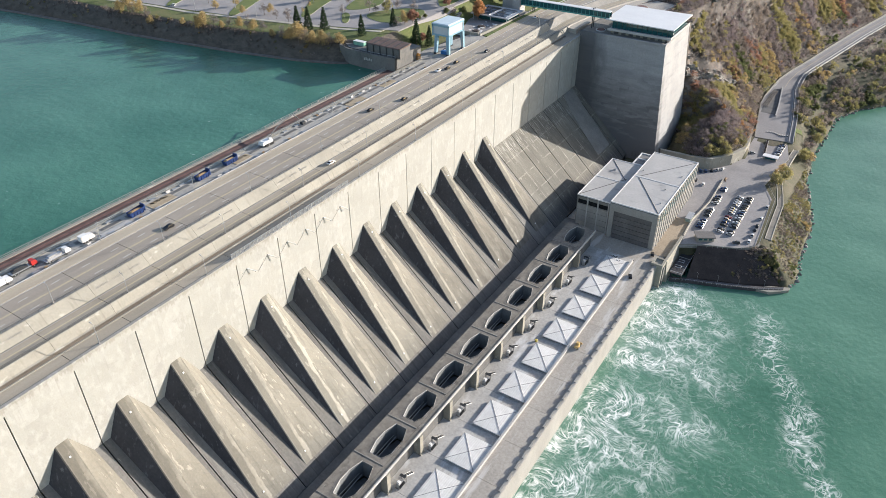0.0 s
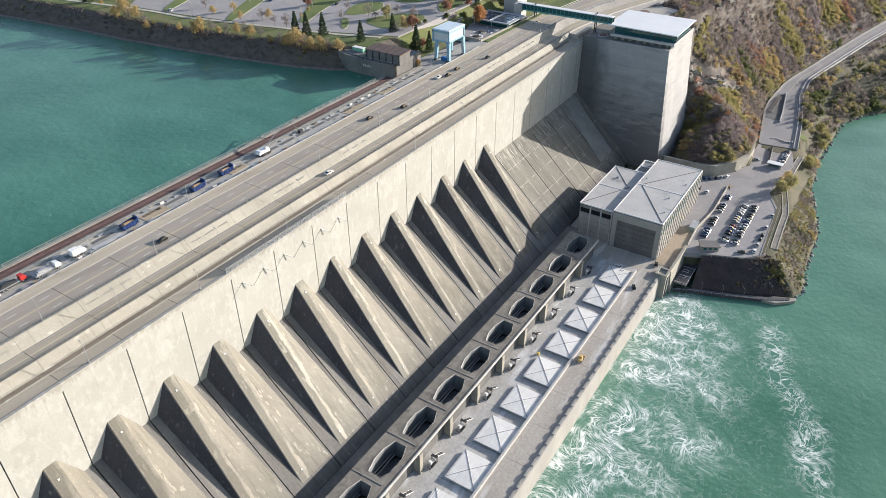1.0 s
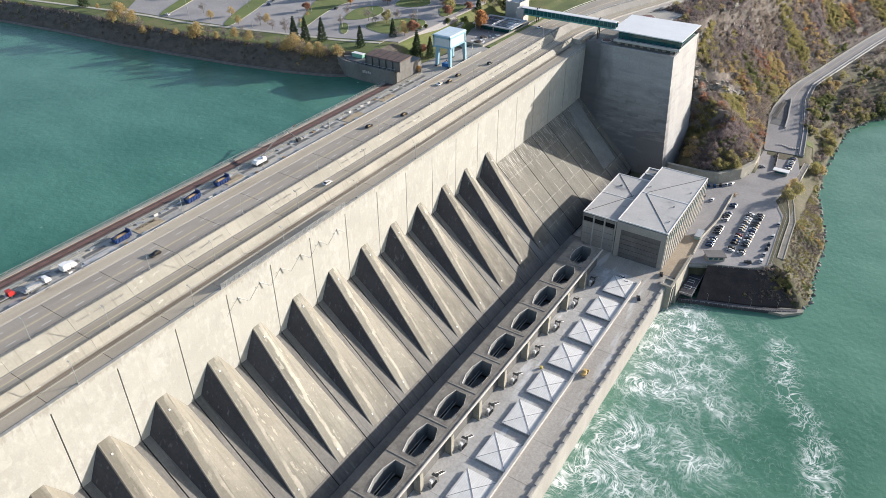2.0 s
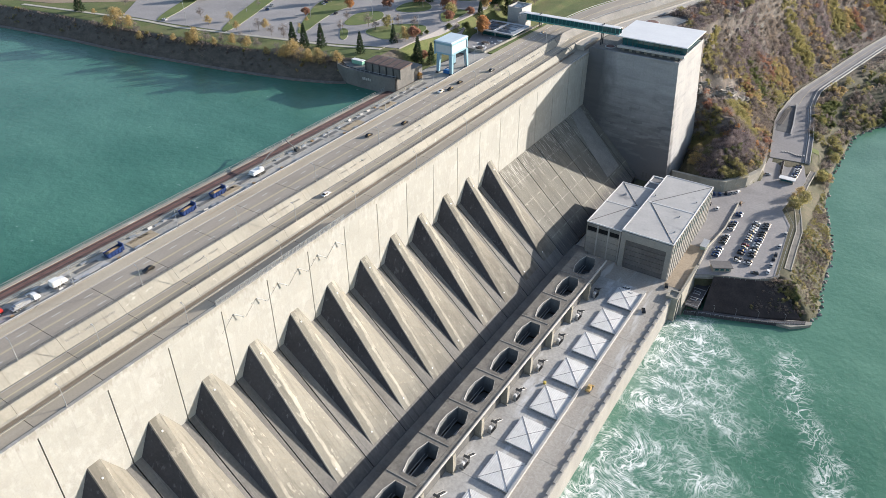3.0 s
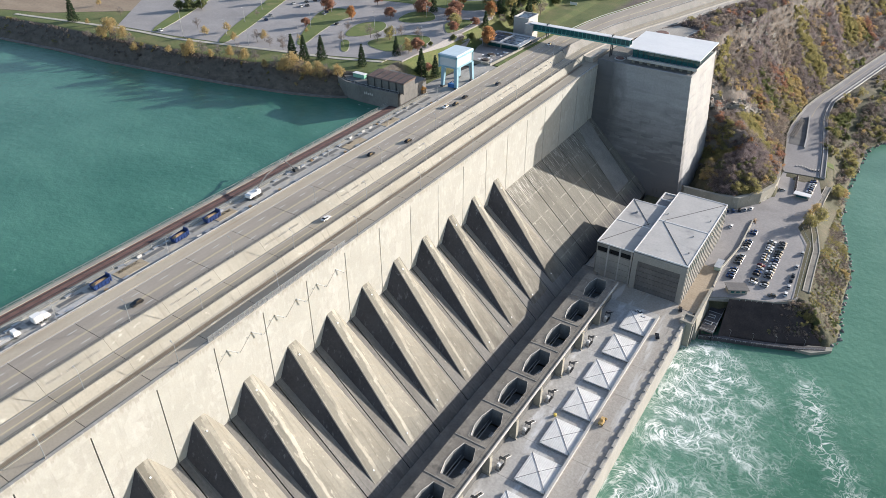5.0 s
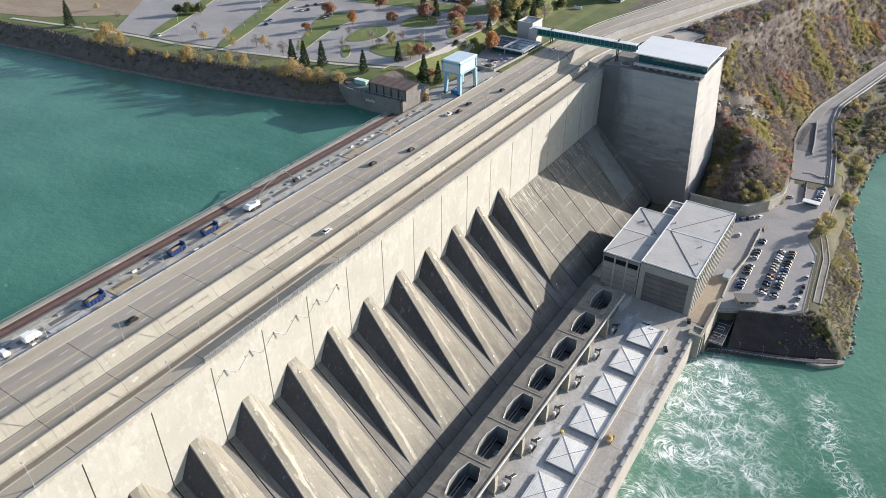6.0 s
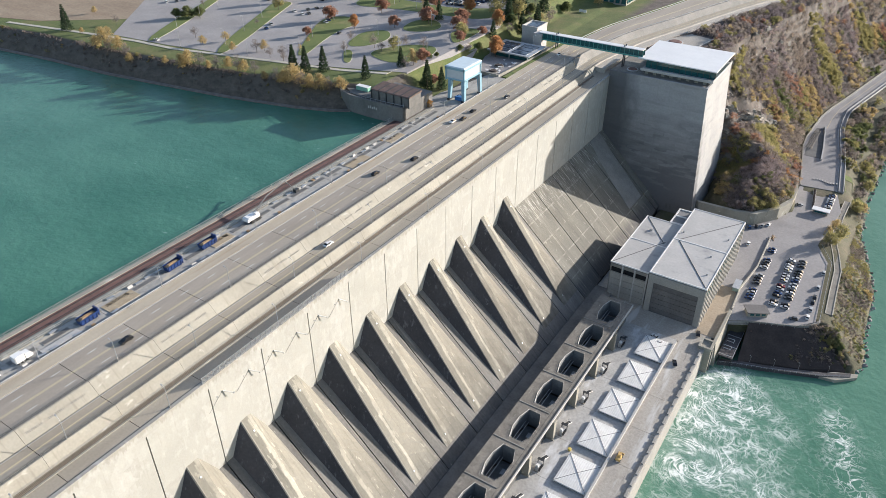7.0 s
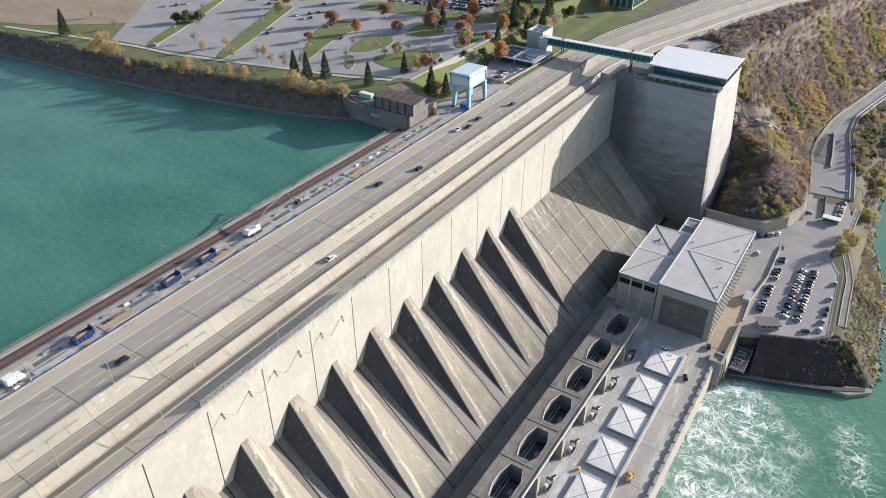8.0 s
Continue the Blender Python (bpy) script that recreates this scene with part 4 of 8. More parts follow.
# ---- the roads curve away beyond the dam ----
def bend(x, y):
    """How far a line of the roads swings aside: they widen on the curve."""
    f = min(1.0, max(0.0, (x + 38.2) / 14.9))
    return float(np.interp(y, BEND_Y, BEND_FAR)) * (1 - f) + float(np.interp(y, BEND_Y, BEND_NEAR)) * f


def swept(profile, y0, y1, step=8.0):
    n = max(2, int((y1 - y0) / step))
    return Shape().loft([[(x + bend(x, y), y, z) for x, z in profile] for y in (y0 + (y1 - y0) * i / n for i in range(n + 1))])


part("road_bend", swept([(-38.2, 99), (-38.2, 102.0), (-23.3, 102.0), (-23.3, 99)], 390.6, 900), M_ASPH, road_upper)
part("road_bend", swept([(-19.2, 95), (-19.2, 98.5), (-11.7, 98.5), (-11.7, 95)], 390.6, 900), M_ASPH_TAN, road_middle)
for x in (-37.8, -30.8, -30.3, -23.8):
    part("edge_line", swept([(x - 0.1, 102.004), (x - 0.1, 102.012), (x + 0.1, 102.012), (x + 0.1, 102.004)], 390.6, 900), M_YELLOW if -31 < x < -30 else M_WHITE, road_upper)
part("bend_bank", swept([(-23.3, 98), (-23.3, 102.9), (-22.4, 102.9), (-19.3, 98.8), (-19.3, 97)], 390.6, 900), M_CONC, bank)
part("bend_bank", swept([(-11.7, 96), (-11.7, 98.9), (-10.9, 98.9), (-10.4, 98.3), (-4.2, 98.0), (-4.2, 90)], 400, 900), M_ROADDECK, bank)
part("bend_parapet", swept([(-4.2, 92), (-4.2, 99.2), (-3.7, 99.2), (-3.7, 92)], 505, 900), M_PALE, bank, "pale outer parapet")
for x, z in ((-24.3, 102.0), (-38.9, 101.9)):
    part("guard_rail", swept([(x, z + 0.5), (x, z + 0.9), (x + 0.12, z + 0.9), (x + 0.12, z + 0.5)], 425, 900), M_STEEL, bank)
part("edge_line", swept([(-15.4, 98.504), (-15.4, 98.512), (-15.1, 98.512), (-15.1, 98.504)], 390.6, 900), M_YELLOW, road_middle)
structure("pavement_terrace", Shape().up([(5, 457), (30, 460), (37.5, 499), (20, 504), (8, 482)], 96.5, 97.95), M_ROADDECK, "worn tan terrace behind the tower", "pavement")
structure("wall_terrace", Shape().loft([[(x, y, 96.5), (x + 0.7, y, 96.5), (x + 0.7, y, 98.9), (x, y, 98.9)] for x, y in ((29.6, 461), (33.5, 480), (37.2, 499))]), M_PALE, "low pale terrace wall", "wall")
bed = thing("round_planter", "round planted bed with a pale rim on the terrace", "planter", "plaza planters", at=(16, 478, 97.95))
part("rim", Shape().rod((0, 0, 0), (0, 0, 0.6), 5.5, n=24), M_PALE, bed)
part("planting", Shape().rod((0, 0, 0.6), (0, 0, 1.2), 4.8, 3.6, 16), M_RAILBED, bed, "red-brown shrubs")
bed = thing("round_planter", "small round bed with a pale rim on the tower terrace", "planter", "plaza planters", at=(11, 408.5, 97.9))
part("rim", Shape().rod((0, 0, 0), (0, 0, 0.5), 3.6, n=20), M_PALE, bed)
part("planting", Shape().rod((0, 0, 0.5), (0, 0, 1.0), 3.0, 2.2, 14), M_RAILBED, bed, "red-brown shrubs")
part("verge", swept([(-42, 98), (-42, 101.9), (-38.2, 101.9), (-38.2, 98)], 420, 900), M_GRASS, bank, "mown grass verge")


# ---- upstream strip ----
strip = thing("upstream_strip", "concrete work strip with trackbed and walkway behind the road", "pavement", kind="structure")
M_STRIP = weathered("scuffed_work_strip", (0.33, 0.32, 0.295), (0.47, 0.455, 0.42), 0.10, 0.9, (1.5, 0.4, 1),
                    streak=[((0.20, 0.19, 0.175), 0.25, (1, 0.5, 1), 0.62, 0.68), ((0.50, 0.44, 0.34), 0.12, (1, 0.4, 1), 0.60, 0.66)])
strip_me = Shape().box(-54.0, -43.2, 0.05, P - 0.05, 101.4, 101.85).mesh("strip_slab", M_STRIP)
for k in range(K0, 13):
    part("strip_slab", strip_me, M_STRIP, strip).location = (0, k * P - 0.5, 0)
part("shoulder", Shape().along_y([(-43.2, 101.4), (-43.2, 102.15), (-38.2, 102.1), (-38.2, 101.4)], Y0, 420), M_SHOULDER, strip, "rust-streaked tan shoulder")
part("kerb", Shape().box(-43.8, -43.2, Y0, 330, 101.4, 102.5), M_CONC, strip)
part("barrier_rail", Shape().box(-43.6, -43.4, Y0, 330, 102.5, 102.85), M_STEEL, strip)
part("track_bed", Shape().box(-62.6, -57.2, Y0, 280, 101.2, 101.75), M_RAILBED, strip, "rust-red trackbed")
for x in (-61.3, -58.6):
    part("track_rail", Shape().box(x - 0.09, x + 0.09, Y0, 280, 101.75, 101.92), M_DARKSTEEL, strip)
part("walkway", Shape().box(-57.2, -54.0, Y0, 280, 101.2, 102.05), M_BRIGHT, strip)
part("coping", Shape().box(-64.4, -62.6, Y0, 280, 101.2, 102.0), M_BRIGHT, strip)


def rail_fence(name, x, y0, y1, z, h, step, label):
    own = thing(name, label, "fence", "crest fences")
    post = Shape().box(-0.08, 0.08, -0.07, 0.07, 0, h).mesh("post", M_FENCE)
    y = y0
    while y < y1:
        part("post", post, M_FENCE, own).location = (x, y, z)
        y += step
    for f in (0.45, 0.95):
        part("rail", Shape().box(x - 0.045, x + 0.045, y0, y1, z + h * f - 0.045, z + h * f + 0.045), M_FENCE, own)


rail_fence("guard_fence", -63.9, -60, 280, 102.0, 1.5, 5.75, "dull grey post-and-rail fence along the water's edge")
rail_fence("guard_fence", -54.4, -60, 280, 102.0, 1.2, 5.75, "dull grey post-and-rail fence beside the trackbed")

slot_rim = Shape().box(-1.1, 1.1, 0, 9.5, 0, 0.12).mesh("rim", M_CONC)
slot_pan = Shape().box(-0.8, 0.8, 0.3, 9.2, 0.12, 0.16).mesh("grating", M_DARKCONC)
for k in range(-2, 12):
    for off in (2.0, 13.5):
        s = thing("gate_slot", "long dark grated gate slot in the strip", "floor grate", "gate slots", at=(-50.6, k * P + off, 101.85))
        part("rim", slot_rim, M_CONC, s)
        part("grating", slot_pan, M_DARKCONC, s, "dark steel grating")

# ---- powerhouse ----
power = thing("powerhouse_deck", "long concrete powerhouse terraces with open shafts and a quay road", "terrace", kind="structure")
OCT = [(-3.4, -9), (2.5, -9), (4.3, -5), (4.3, 3), (2.0, 9), (-3.4, 9), (-5, 3), (-5, -3)]
REC = [(-4, -11.45), (5.3, -11.45), (5.3, -5), (5.3, 3), (5.3, 11.45), (-4, 11.45), (-9.7, 11.45), (-9.7, -11.45)]


def shaft_block():
    """One terrace bay with an eight-sided shaft through it."""
    s = Shape()
    top = [(x, y, 24.5) for x, y in REC] + [(x, y, 24.5) for x, y in OCT]
    s.add(top, [(i, (i + 1) % 8, 8 + (i + 1) % 8, 8 + i) for i in range(8)])
    s.add([(x, y, z) for z in (24.5, 13.0) for x, y in REC], [(i, i + 8, (i + 1) % 8 + 8, (i + 1) % 8) for i in range(8)])
    return s.mesh("terrace_bay", M_PITDECK)


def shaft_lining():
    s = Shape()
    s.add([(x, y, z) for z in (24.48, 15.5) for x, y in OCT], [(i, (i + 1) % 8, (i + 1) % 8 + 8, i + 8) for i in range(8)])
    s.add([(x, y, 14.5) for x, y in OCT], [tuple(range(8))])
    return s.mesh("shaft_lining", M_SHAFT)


def shaft_kerb():
    s = Shape()
    for (x0, y0), (x1, y1) in zip(OCT, OCT[1:] + OCT[:1]):
        s.rod((x0, y0, 24.9), (x1, y1, 24.9), 0.05, n=4)
        s.rod((x0, y0, 24.5), (x0, y0, 24.92), 0.06, n=4)
    for i in (5, 6, 7):
        (x0, y0), (x1, y1) = OCT[i], OCT[(i + 1) % 8]
        s.rod((x0, y0, 24.56), (x1, y1, 24.56), 0.15, n=4)
    return s.mesh("shaft_rail", M_PALE)


def shaft_gear():
    """Valve gear and pipes at the bottom of a shaft."""
    g = thing("valve_gear", "grey steel valve gear and pipes at the foot of a shaft", "machinery", "shaft machinery")
    part("tank", Shape().rod((-2, -7.0, 14.5), (-2, -7.0, 18.0), 1.1, 0.9, 10), M_STEEL, g)
    part("small_tank", Shape().rod((1.2, -6.5, 14.5), (1.2, -6.5, 17.2), 0.7, 0.6, 8), M_STEEL, g)
    part("main_pipe", Shape().rod((-3, -3, 15.2), (3, -3, 15.2), 0.45, n=8), M_STEEL, g)
    part("branch_pipe", Shape().rod((-2.0, -5, 16.5), (1.5, -7.0, 16.5), 0.25, n=6), M_STEEL, g)
    for i in range(2):
        part("walkway_bar", Shape().box(-3.4 + i * 1.3, -3.2 + i * 1.3, -8.6, 6.5, 19.8, 20.0), M_STEEL, g)
    part("pump", Shape().box(-0.8, 0.8, 1.5, 4.5, 14.5, 15.9), M_STEEL, g)
    return g


bay_me, lining_me, rail_me = shaft_block(), shaft_lining(), shaft_kerb()
gear = shaft_gear()
gear.matrix_basis = pose(65.7, -4 * P + 7, 0)
curb_me = Shape().box(-9.5, 5.2, -0.22, 0.22, 24.5, 24.7).mesh("bay_kerb", M_CONC)
# the dark colour stands in for shade in the bays behind the columns
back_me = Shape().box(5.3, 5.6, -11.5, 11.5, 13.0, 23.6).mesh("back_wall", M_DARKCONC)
column_me = Shape().along_x([(-1.1, 13.0), (-1.1, 23.7), (1.1, 23.7), (1.1, 13.0)], 5.6, 8.9).box(5.6, 9.3, -1.4, 1.4, 13.0, 13.6).mesh("column", M_BRIGHT)
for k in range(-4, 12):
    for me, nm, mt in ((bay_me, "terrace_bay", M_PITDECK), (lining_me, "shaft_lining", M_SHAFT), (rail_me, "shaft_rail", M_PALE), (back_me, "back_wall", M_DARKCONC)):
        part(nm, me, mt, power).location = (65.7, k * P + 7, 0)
    part("bay_kerb", curb_me, M_CONC, power).location = (65.7, k * P - 4.5, 0)
    part("column", column_me, M_BRIGHT, power, "pale concrete column").location = (65.7, k * P - 6.3, 0)
    if k > -4:
        copy_thing(gear, pose(65.7, k * P + 7, 0))
part("edge_beam", Shape().box(71.1, 73.4, -96, 271.3, 23.6, 24.52), M_PITDECK, power, "brown-grey edge beam")
part("edge_cap", Shape().box(73.4, 73.9, -96, 271.3, 23.7, 25.0), M_PALE, power, "bright edge cap")
deck_me = Shape().box(71.2, 98.5, 0.06, P - 0.06, 10, 13.0).mesh("deck_slab", M_DECK)
quay_me = Shape().box(99.5, 110.9, 0.06, P - 0.06, 10, 13.6).mesh("quay_slab", M_QUAY)
for k in range(-5, 12):
    part("deck_slab", deck_me, M_DECK, power).location = (0, k * P - 4.5, 0)
    part("quay_slab", quay_me, M_QUAY, power).location = (0, k * P - 4.5, 0)
part("deck_wall", Shape().box(98.5, 99.5, -120, 268, 9, 15.2), M_PALE, power, "pale wall between deck and quay road")
part("quay_wall", Shape().along_y([(110.9, -4), (110.9, 14.2), (111.2, 14.3), (112.6, 14.3), (112.9, 14.1), (112.9, -4)], -120, 271), M_QUAYWALL, power, "pale quay wall standing in the water")
crenel = Shape().box(111.3, 112.3, 0, 3.4, 14.3, 14.8).mesh("parapet_block", M_QUAYWALL)
for i in range(-14, 41):
    part("parapet_block", crenel, M_QUAYWALL, power).location = (0, i * 6.57, 0)
part("apron", Shape().box(46, 112.9, 271, 282.9, 5, 12.95).box(46, 104.5, 282.9, 372, 5, 12.97).box(104.5, 114.6, 282.9, 299.9, 5, 12.97), M_QUAY, power)


def hatch_thing():
    h = thing("hatch_cover", "large white ribbed metal hatch cover on the powerhouse deck", "hatch", "generator hatches")
    lx, ly = 14.0, 16.6
    part("curb", Shape().box(0.35, lx - 0.35, 0.35, ly - 0.35, 0, 0.6), M_DARKSTEEL, h)
    s = Shape()
    c = (lx / 2, ly / 2, 1.48)
    z = 1.15
    ring = [(0, 0, z), (lx, 0, z), (lx, ly, z), (0, ly, z)]
    low = [(x, y, 0.55) for x, y, _ in ring]
    s.add(ring + low + [c], [(0, 1, 8), (1, 2, 8), (2, 3, 8), (3, 0, 8), (0, 4, 5, 1), (1, 5, 6, 2), (2, 6, 7, 3), (3, 7, 4, 0)])
    part("lid", s, M_HATCH, h)
    seam = Shape()
    for x, y in ((0, 0), (lx, 0), (lx, ly), (0, ly)):
        seam.rod((x, y, z + 0.06), (c[0], c[1], c[2] + 0.08), 0.11, n=4)
    part("hip_strip", seam, M_HIP, h, "grey diagonal hip strips")
    n = 15
    for i in range(1, n):
        x = lx * i / n
        f = 1 - abs(2 * x / lx - 1)
        rise = z + 0.33 * f
        r = Shape()
        pts = [(0.05, z + 0.03), (ly / 2 * f, rise + 0.03), (ly - ly / 2 * f, rise + 0.03), (ly - 0.05, z + 0.03)]
        for (y0, z0), (y1, z1) in zip(pts, pts[1:]):
            r.add([(x - 0.22, y0, z0 + 0.02), (x - 0.22, y1, z1 + 0.02), (x + 0.22, y1, z1 + 0.02), (x + 0.22, y0, z0 + 0.02), (x - 0.34, y0, z0 - 0.06), (x - 0.34, y1, z1 - 0.06), (x + 0.34, y1, z1 - 0.06), (x + 0.34, y0, z0 - 0.06)],
                  [(0, 1, 2, 3), (0, 4, 5, 1), (1, 5, 6, 2), (2, 6, 7, 3), (3, 7, 4, 0)])
        part("rib", r, M_HATCH, h)
    return h


hatch = hatch_thing()
hatch.matrix_basis = pose(84.2, -2 * P - 4.0, 13.0)
for k in range(-1, 12):
    copy_thing(hatch, pose(84.2, k * P - 4.0, 13.0))


def transformer():
    t = thing("switch_cabinet", "grey switch cabinets and open steel stair beside a column", "machinery", "bay machinery")
    part("cabinet", Shape().box(-1.0, 0.6, -1.6, 1.6, 0.2, 2.4), M_STEEL, t)
    part("plinth", Shape().box(-1.3, 0.9, -2.0, 2.0, 0, 0.2), M_CONC, t)
    part("top_box", Shape().box(-0.8, 0.3, -1.2, -0.1, 2.4, 3.3), M_WPAINT, t, "white top box")
    for i in range(6):
        part("fin", Shape().box(0.6, 1.2, -1.5 + i * 0.55, -1.35 + i * 0.55, 0.5, 2.1), M_DARKSTEEL, t)
    for x in (-0.6, 0.9):
        part("stringer", Shape().rod((x, 2.6, 3.6), (x, 8.2, 0.1), 0.12, n=4), M_STEEL, t)
        part("handrail", Shape().rod((x, 2.6, 4.6), (x, 8.2, 1.1), 0.06, n=4), M_DARKSTEEL, t)
    for i in range(9):
        y, z = 2.9 + i * 0.6, 3.4 - i * 0.375
        part("step", Shape().box(-0.6, 0.9, y, y + 0.3, z - 0.05, z + 0.03), M_DARKSTEEL, t)
    part("landing", Shape().box(-1.6, 1.2, 1.7, 2.9, 3.5, 3.7), M_DARKSTEEL, t)
    for x, y in ((-1.4, 1.9), (1.0, 1.9), (-1.4, 2.7), (1.0, 2.7)):
        part("leg", Shape().rod((x, y, 0), (x, y, 3.5), 0.1, n=4), M_DARKSTEEL, t)
    return t


tr = transformer()
tr.matrix_basis = pose(76.4, -2 * P - 1.5, 13.0)
for k in range(-1, 12):
    copy_thing(tr, pose(76.4, k * P - 1.5, 13.0))

# ---- end pier and landing ----
pier = thing("end_pier", "pale concrete pier at the quay's corner with a hollow top", "pier")
part("shaft", Shape().box(109.6, 116.0, 270.0, 277.5, -4, 14.6), M_BRIGHT, pier)
part("rim", Shape().box(109.4, 116.2, 269.8, 271.0, 14.6, 15.6).box(109.4, 116.2, 276.5, 277.7, 14.6, 15.6).box(109.4, 110.6, 271, 276.5, 14.6, 15.6).box(115.0, 116.2, 271, 276.5, 14.6, 15.6), M_BRIGHT, pier)
part("gate_slot", Shape().box(116.0, 116.5, 272.2, 275.0, -2, 13), M_DARKCONC, pier)
structure("wall_landing", Shape().along_y([(114.8, -3), (114.8, 14.9), (116.2, 14.9), (118.2, -3)], 277.5, 309), M_BRIGHT, "pale retaining wall above the river landing", "retaining wall")
dock = thing("landing_stage", "dark steel landing stage below the retaining wall", "dock")
part("deck", Shape().box(118.2, 125.4, 281, 309, 5.2, 5.8), M_WALLDARK, dock)
for x, y in ((119, 282), (125, 282), (119, 300), (125, 300), (119, 291), (125, 291)):
    part("pile", Shape().rod((x, y, -4), (x, y, 5.2), 0.4), M_DARKSTEEL, dock)
part("rail", Shape().box(125.2, 125.35, 281, 309, 6.8, 6.92).box(118.2, 125.4, 281, 281.15, 6.8, 6.92), M_STEEL, dock)
for i in range(8):
    part("rail_post", Shape().box(125.2, 125.35, 281 + i * 4, 281.15 + i * 4, 5.8, 6.8), M_STEEL, dock)
part("rib", Shape().box(118.2, 125.4, 290, 290.4, 5.8, 5.95).box(118.2, 125.4, 299.5, 299.9, 5.8, 5.95), M_STEEL, dock)
for y in (288.0, 294.5):
    cradle = thing("boat_cradle", "small grey tubular steel cradle on the landing stage", "rack", "landing racks", at=(121.0, y, 5.8))
    part("bar", Shape().rod((-1.6, -1.2, 0.8), (1.8, -1.2, 0.8), 0.14, n=6).rod((-1.6, 1.2, 0.8), (1.8, 1.2, 0.8), 0.14, n=6), M_STEEL, cradle)
    part("end", Shape().rod((1.8, -1.2, 0.8), (1.8, 1.2, 0.8), 0.14, n=6), M_STEEL, cradle)
    for x, yy in ((-1.6, -1.2), (1.8, -1.2), (-1.6, 1.2), (1.8, 1.2)):
        part("leg", Shape().rod((x, yy, 0), (x, yy, 0.8), 0.1, n=6), M_STEEL, cradle)


# ---- service buildings ----
def roof_parts(b, x0, x1, y0, y1, z, seams):
    part("roof", Shape().box(x0 + 0.3, x1 - 0.3, y0 + 0.3, y1 - 0.3, z - 0.6, z), M_ROOF, b, "grey flat roof")
    part("roof_edge", Shape().box(x0 - 0.15, x1 + 0.15, y0 - 0.15, y0 + 0.3, z - 0.5, z + 0.25).box(x0 - 0.15, x1 + 0.15, y1 - 0.3, y1 + 0.15, z - 0.5, z + 0.25)
         .box(x0 - 0.15, x0 + 0.3, y0 + 0.3, y1 - 0.3, z - 0.5, z + 0.25).box(x1 - 0.3, x1 + 0.15, y0 + 0.3, y1 - 0.3, z - 0.5, z + 0.25), M_WPAINT, b, "thin white roof edging")
    part("fascia", Shape().box(x0 - 0.08, x1 + 0.08, y0 - 0.08, y0 + 0.2, z - 1.1, z - 0.5), M_DARKCONC, b, "dark fascia under the roof edge")
    s = Shape()
    for a, c in seams:
        s.rod((*a, z), (*c, z), 0.28, n=4)
    part("valley_gutter", s, M_DARKCONC, b, "dark drain valleys")
    ym = (y0 + y1) / 2
    part("expansion_strip", Shape().box(x0 + 0.5, x1 - 0.5, ym - 0.3, ym + 0.3, z, z + 0.2), M_WPAINT, b)


BX0, BX1, BY0, BY1, BZ = 75.2, 104.6, 287.0, 365.0, 37.3
big = thing("erection_hall", "tall pale concrete hall with a grey flat roof", "building")
part("wall", Shape().box(BX0, BX1, BY0, BY1, 8, BZ - 0.6), M_CONC, big)
part("door_frame", Shape().box(BX0, BX0 + 3.0, BY0 - 0.7, BY0, 13, BZ - 0.9).box(BX1 - 3.0, BX1, BY0 - 0.7, BY0, 13, BZ - 0.9).box(BX0 + 3, BX1 - 3, BY0 - 0.7, BY0, 31.8, BZ - 0.9), M_QUAYWALL, big)
for i in range(6):
    part("door_panel", Shape().box(BX0 + 3.1, BX1 - 3.1, BY0 - 0.35, BY0, 13.05 + i * 3.12, 13.05 + (i + 1) * 3.12 - 0.18), M_DOOR, big, "dark grey door panel")
n_fin = 17
for i in range(n_fin):
    y = BY0 + 0.4 + i * (BY1 - BY0 - 1.6) / (n_fin - 1)
    part("pilaster", Shape().box(BX1, BX1 + 0.3, y, y + 1.3, 13, BZ - 0.9), M_QUAYWALL, big)
    if i < n_fin - 1:
        part("window", Shape().box(BX1, BX1 + 0.08, y + 2.0, y + 3.8, 28.5, 34.5), M_GLASS, big)
roof_parts(big, BX0, BX1, BY0, BY1, BZ, [((BX1 - 0.7, BY0 + 0.8), (BX0 + 3.5, 325)), ((BX1 - 0.7, BY1 - 0.8), (BX0 + 3.5, 327))])
for x, y in ((101, 300), (98, 318), (78, 335), (101.5, 340)):
    part("roof_vent", Shape().rod((x, y, BZ), (x, y, BZ + 0.9), 0.45, n=8), M_STEEL, big)

AX0, AX1, AY0, AY1, AZ = 53.2, 74.2, 289.0, 346.0, 34.8
ann = thing("control_block", "lower concrete block with dark windows and a grey roof", "building")
part("wall", Shape().box(AX0, AX1, AY0, AY1, 8, AZ - 0.6), M_CONC, ann)
for i in range(3):
    x = AX0 + 0.8 + i * 6.8
    part("window", Shape().box(x, x + 5.6, AY0 - 0.12, AY0, 29.2, 32.0), M_CARGLASS, ann, "dark window strip")
    part("pier", Shape().box(x + 5.8, x + 6.6, AY0 - 0.5, AY0, 13, AZ - 0.9), M_PALE, ann)
    for j in range(4):
        part("wall_panel", Shape().box(x - 0.2, x + 5.6, AY0 - 0.25, AY0, 13.2 + j * 3.9, 16.9 + j * 3.9), M_QUAYWALL, ann)
roof_parts(ann, AX0, AX1, AY0, AY1, AZ, [((AX0 + 0.8, AY0 + 0.8), (AX1 - 2.5, 323)), ((AX0 + 0.8, AY1 - 0.8), (AX1 - 2.5, 321))])
part("roof_fan", Shape().rod((61, 331, AZ), (61, 331, AZ + 1.1), 0.7, 0.5, 8).box(59.8, 60.8, 330.6, 331.6, AZ, AZ + 0.7), M_STEEL, ann)
stair = thing("stair_house", "small pale stair house behind the control block", "building")
part("wall", Shape().box(66.5, 74.6, 348, 366, 8, 33.5), M_CONC, stair)
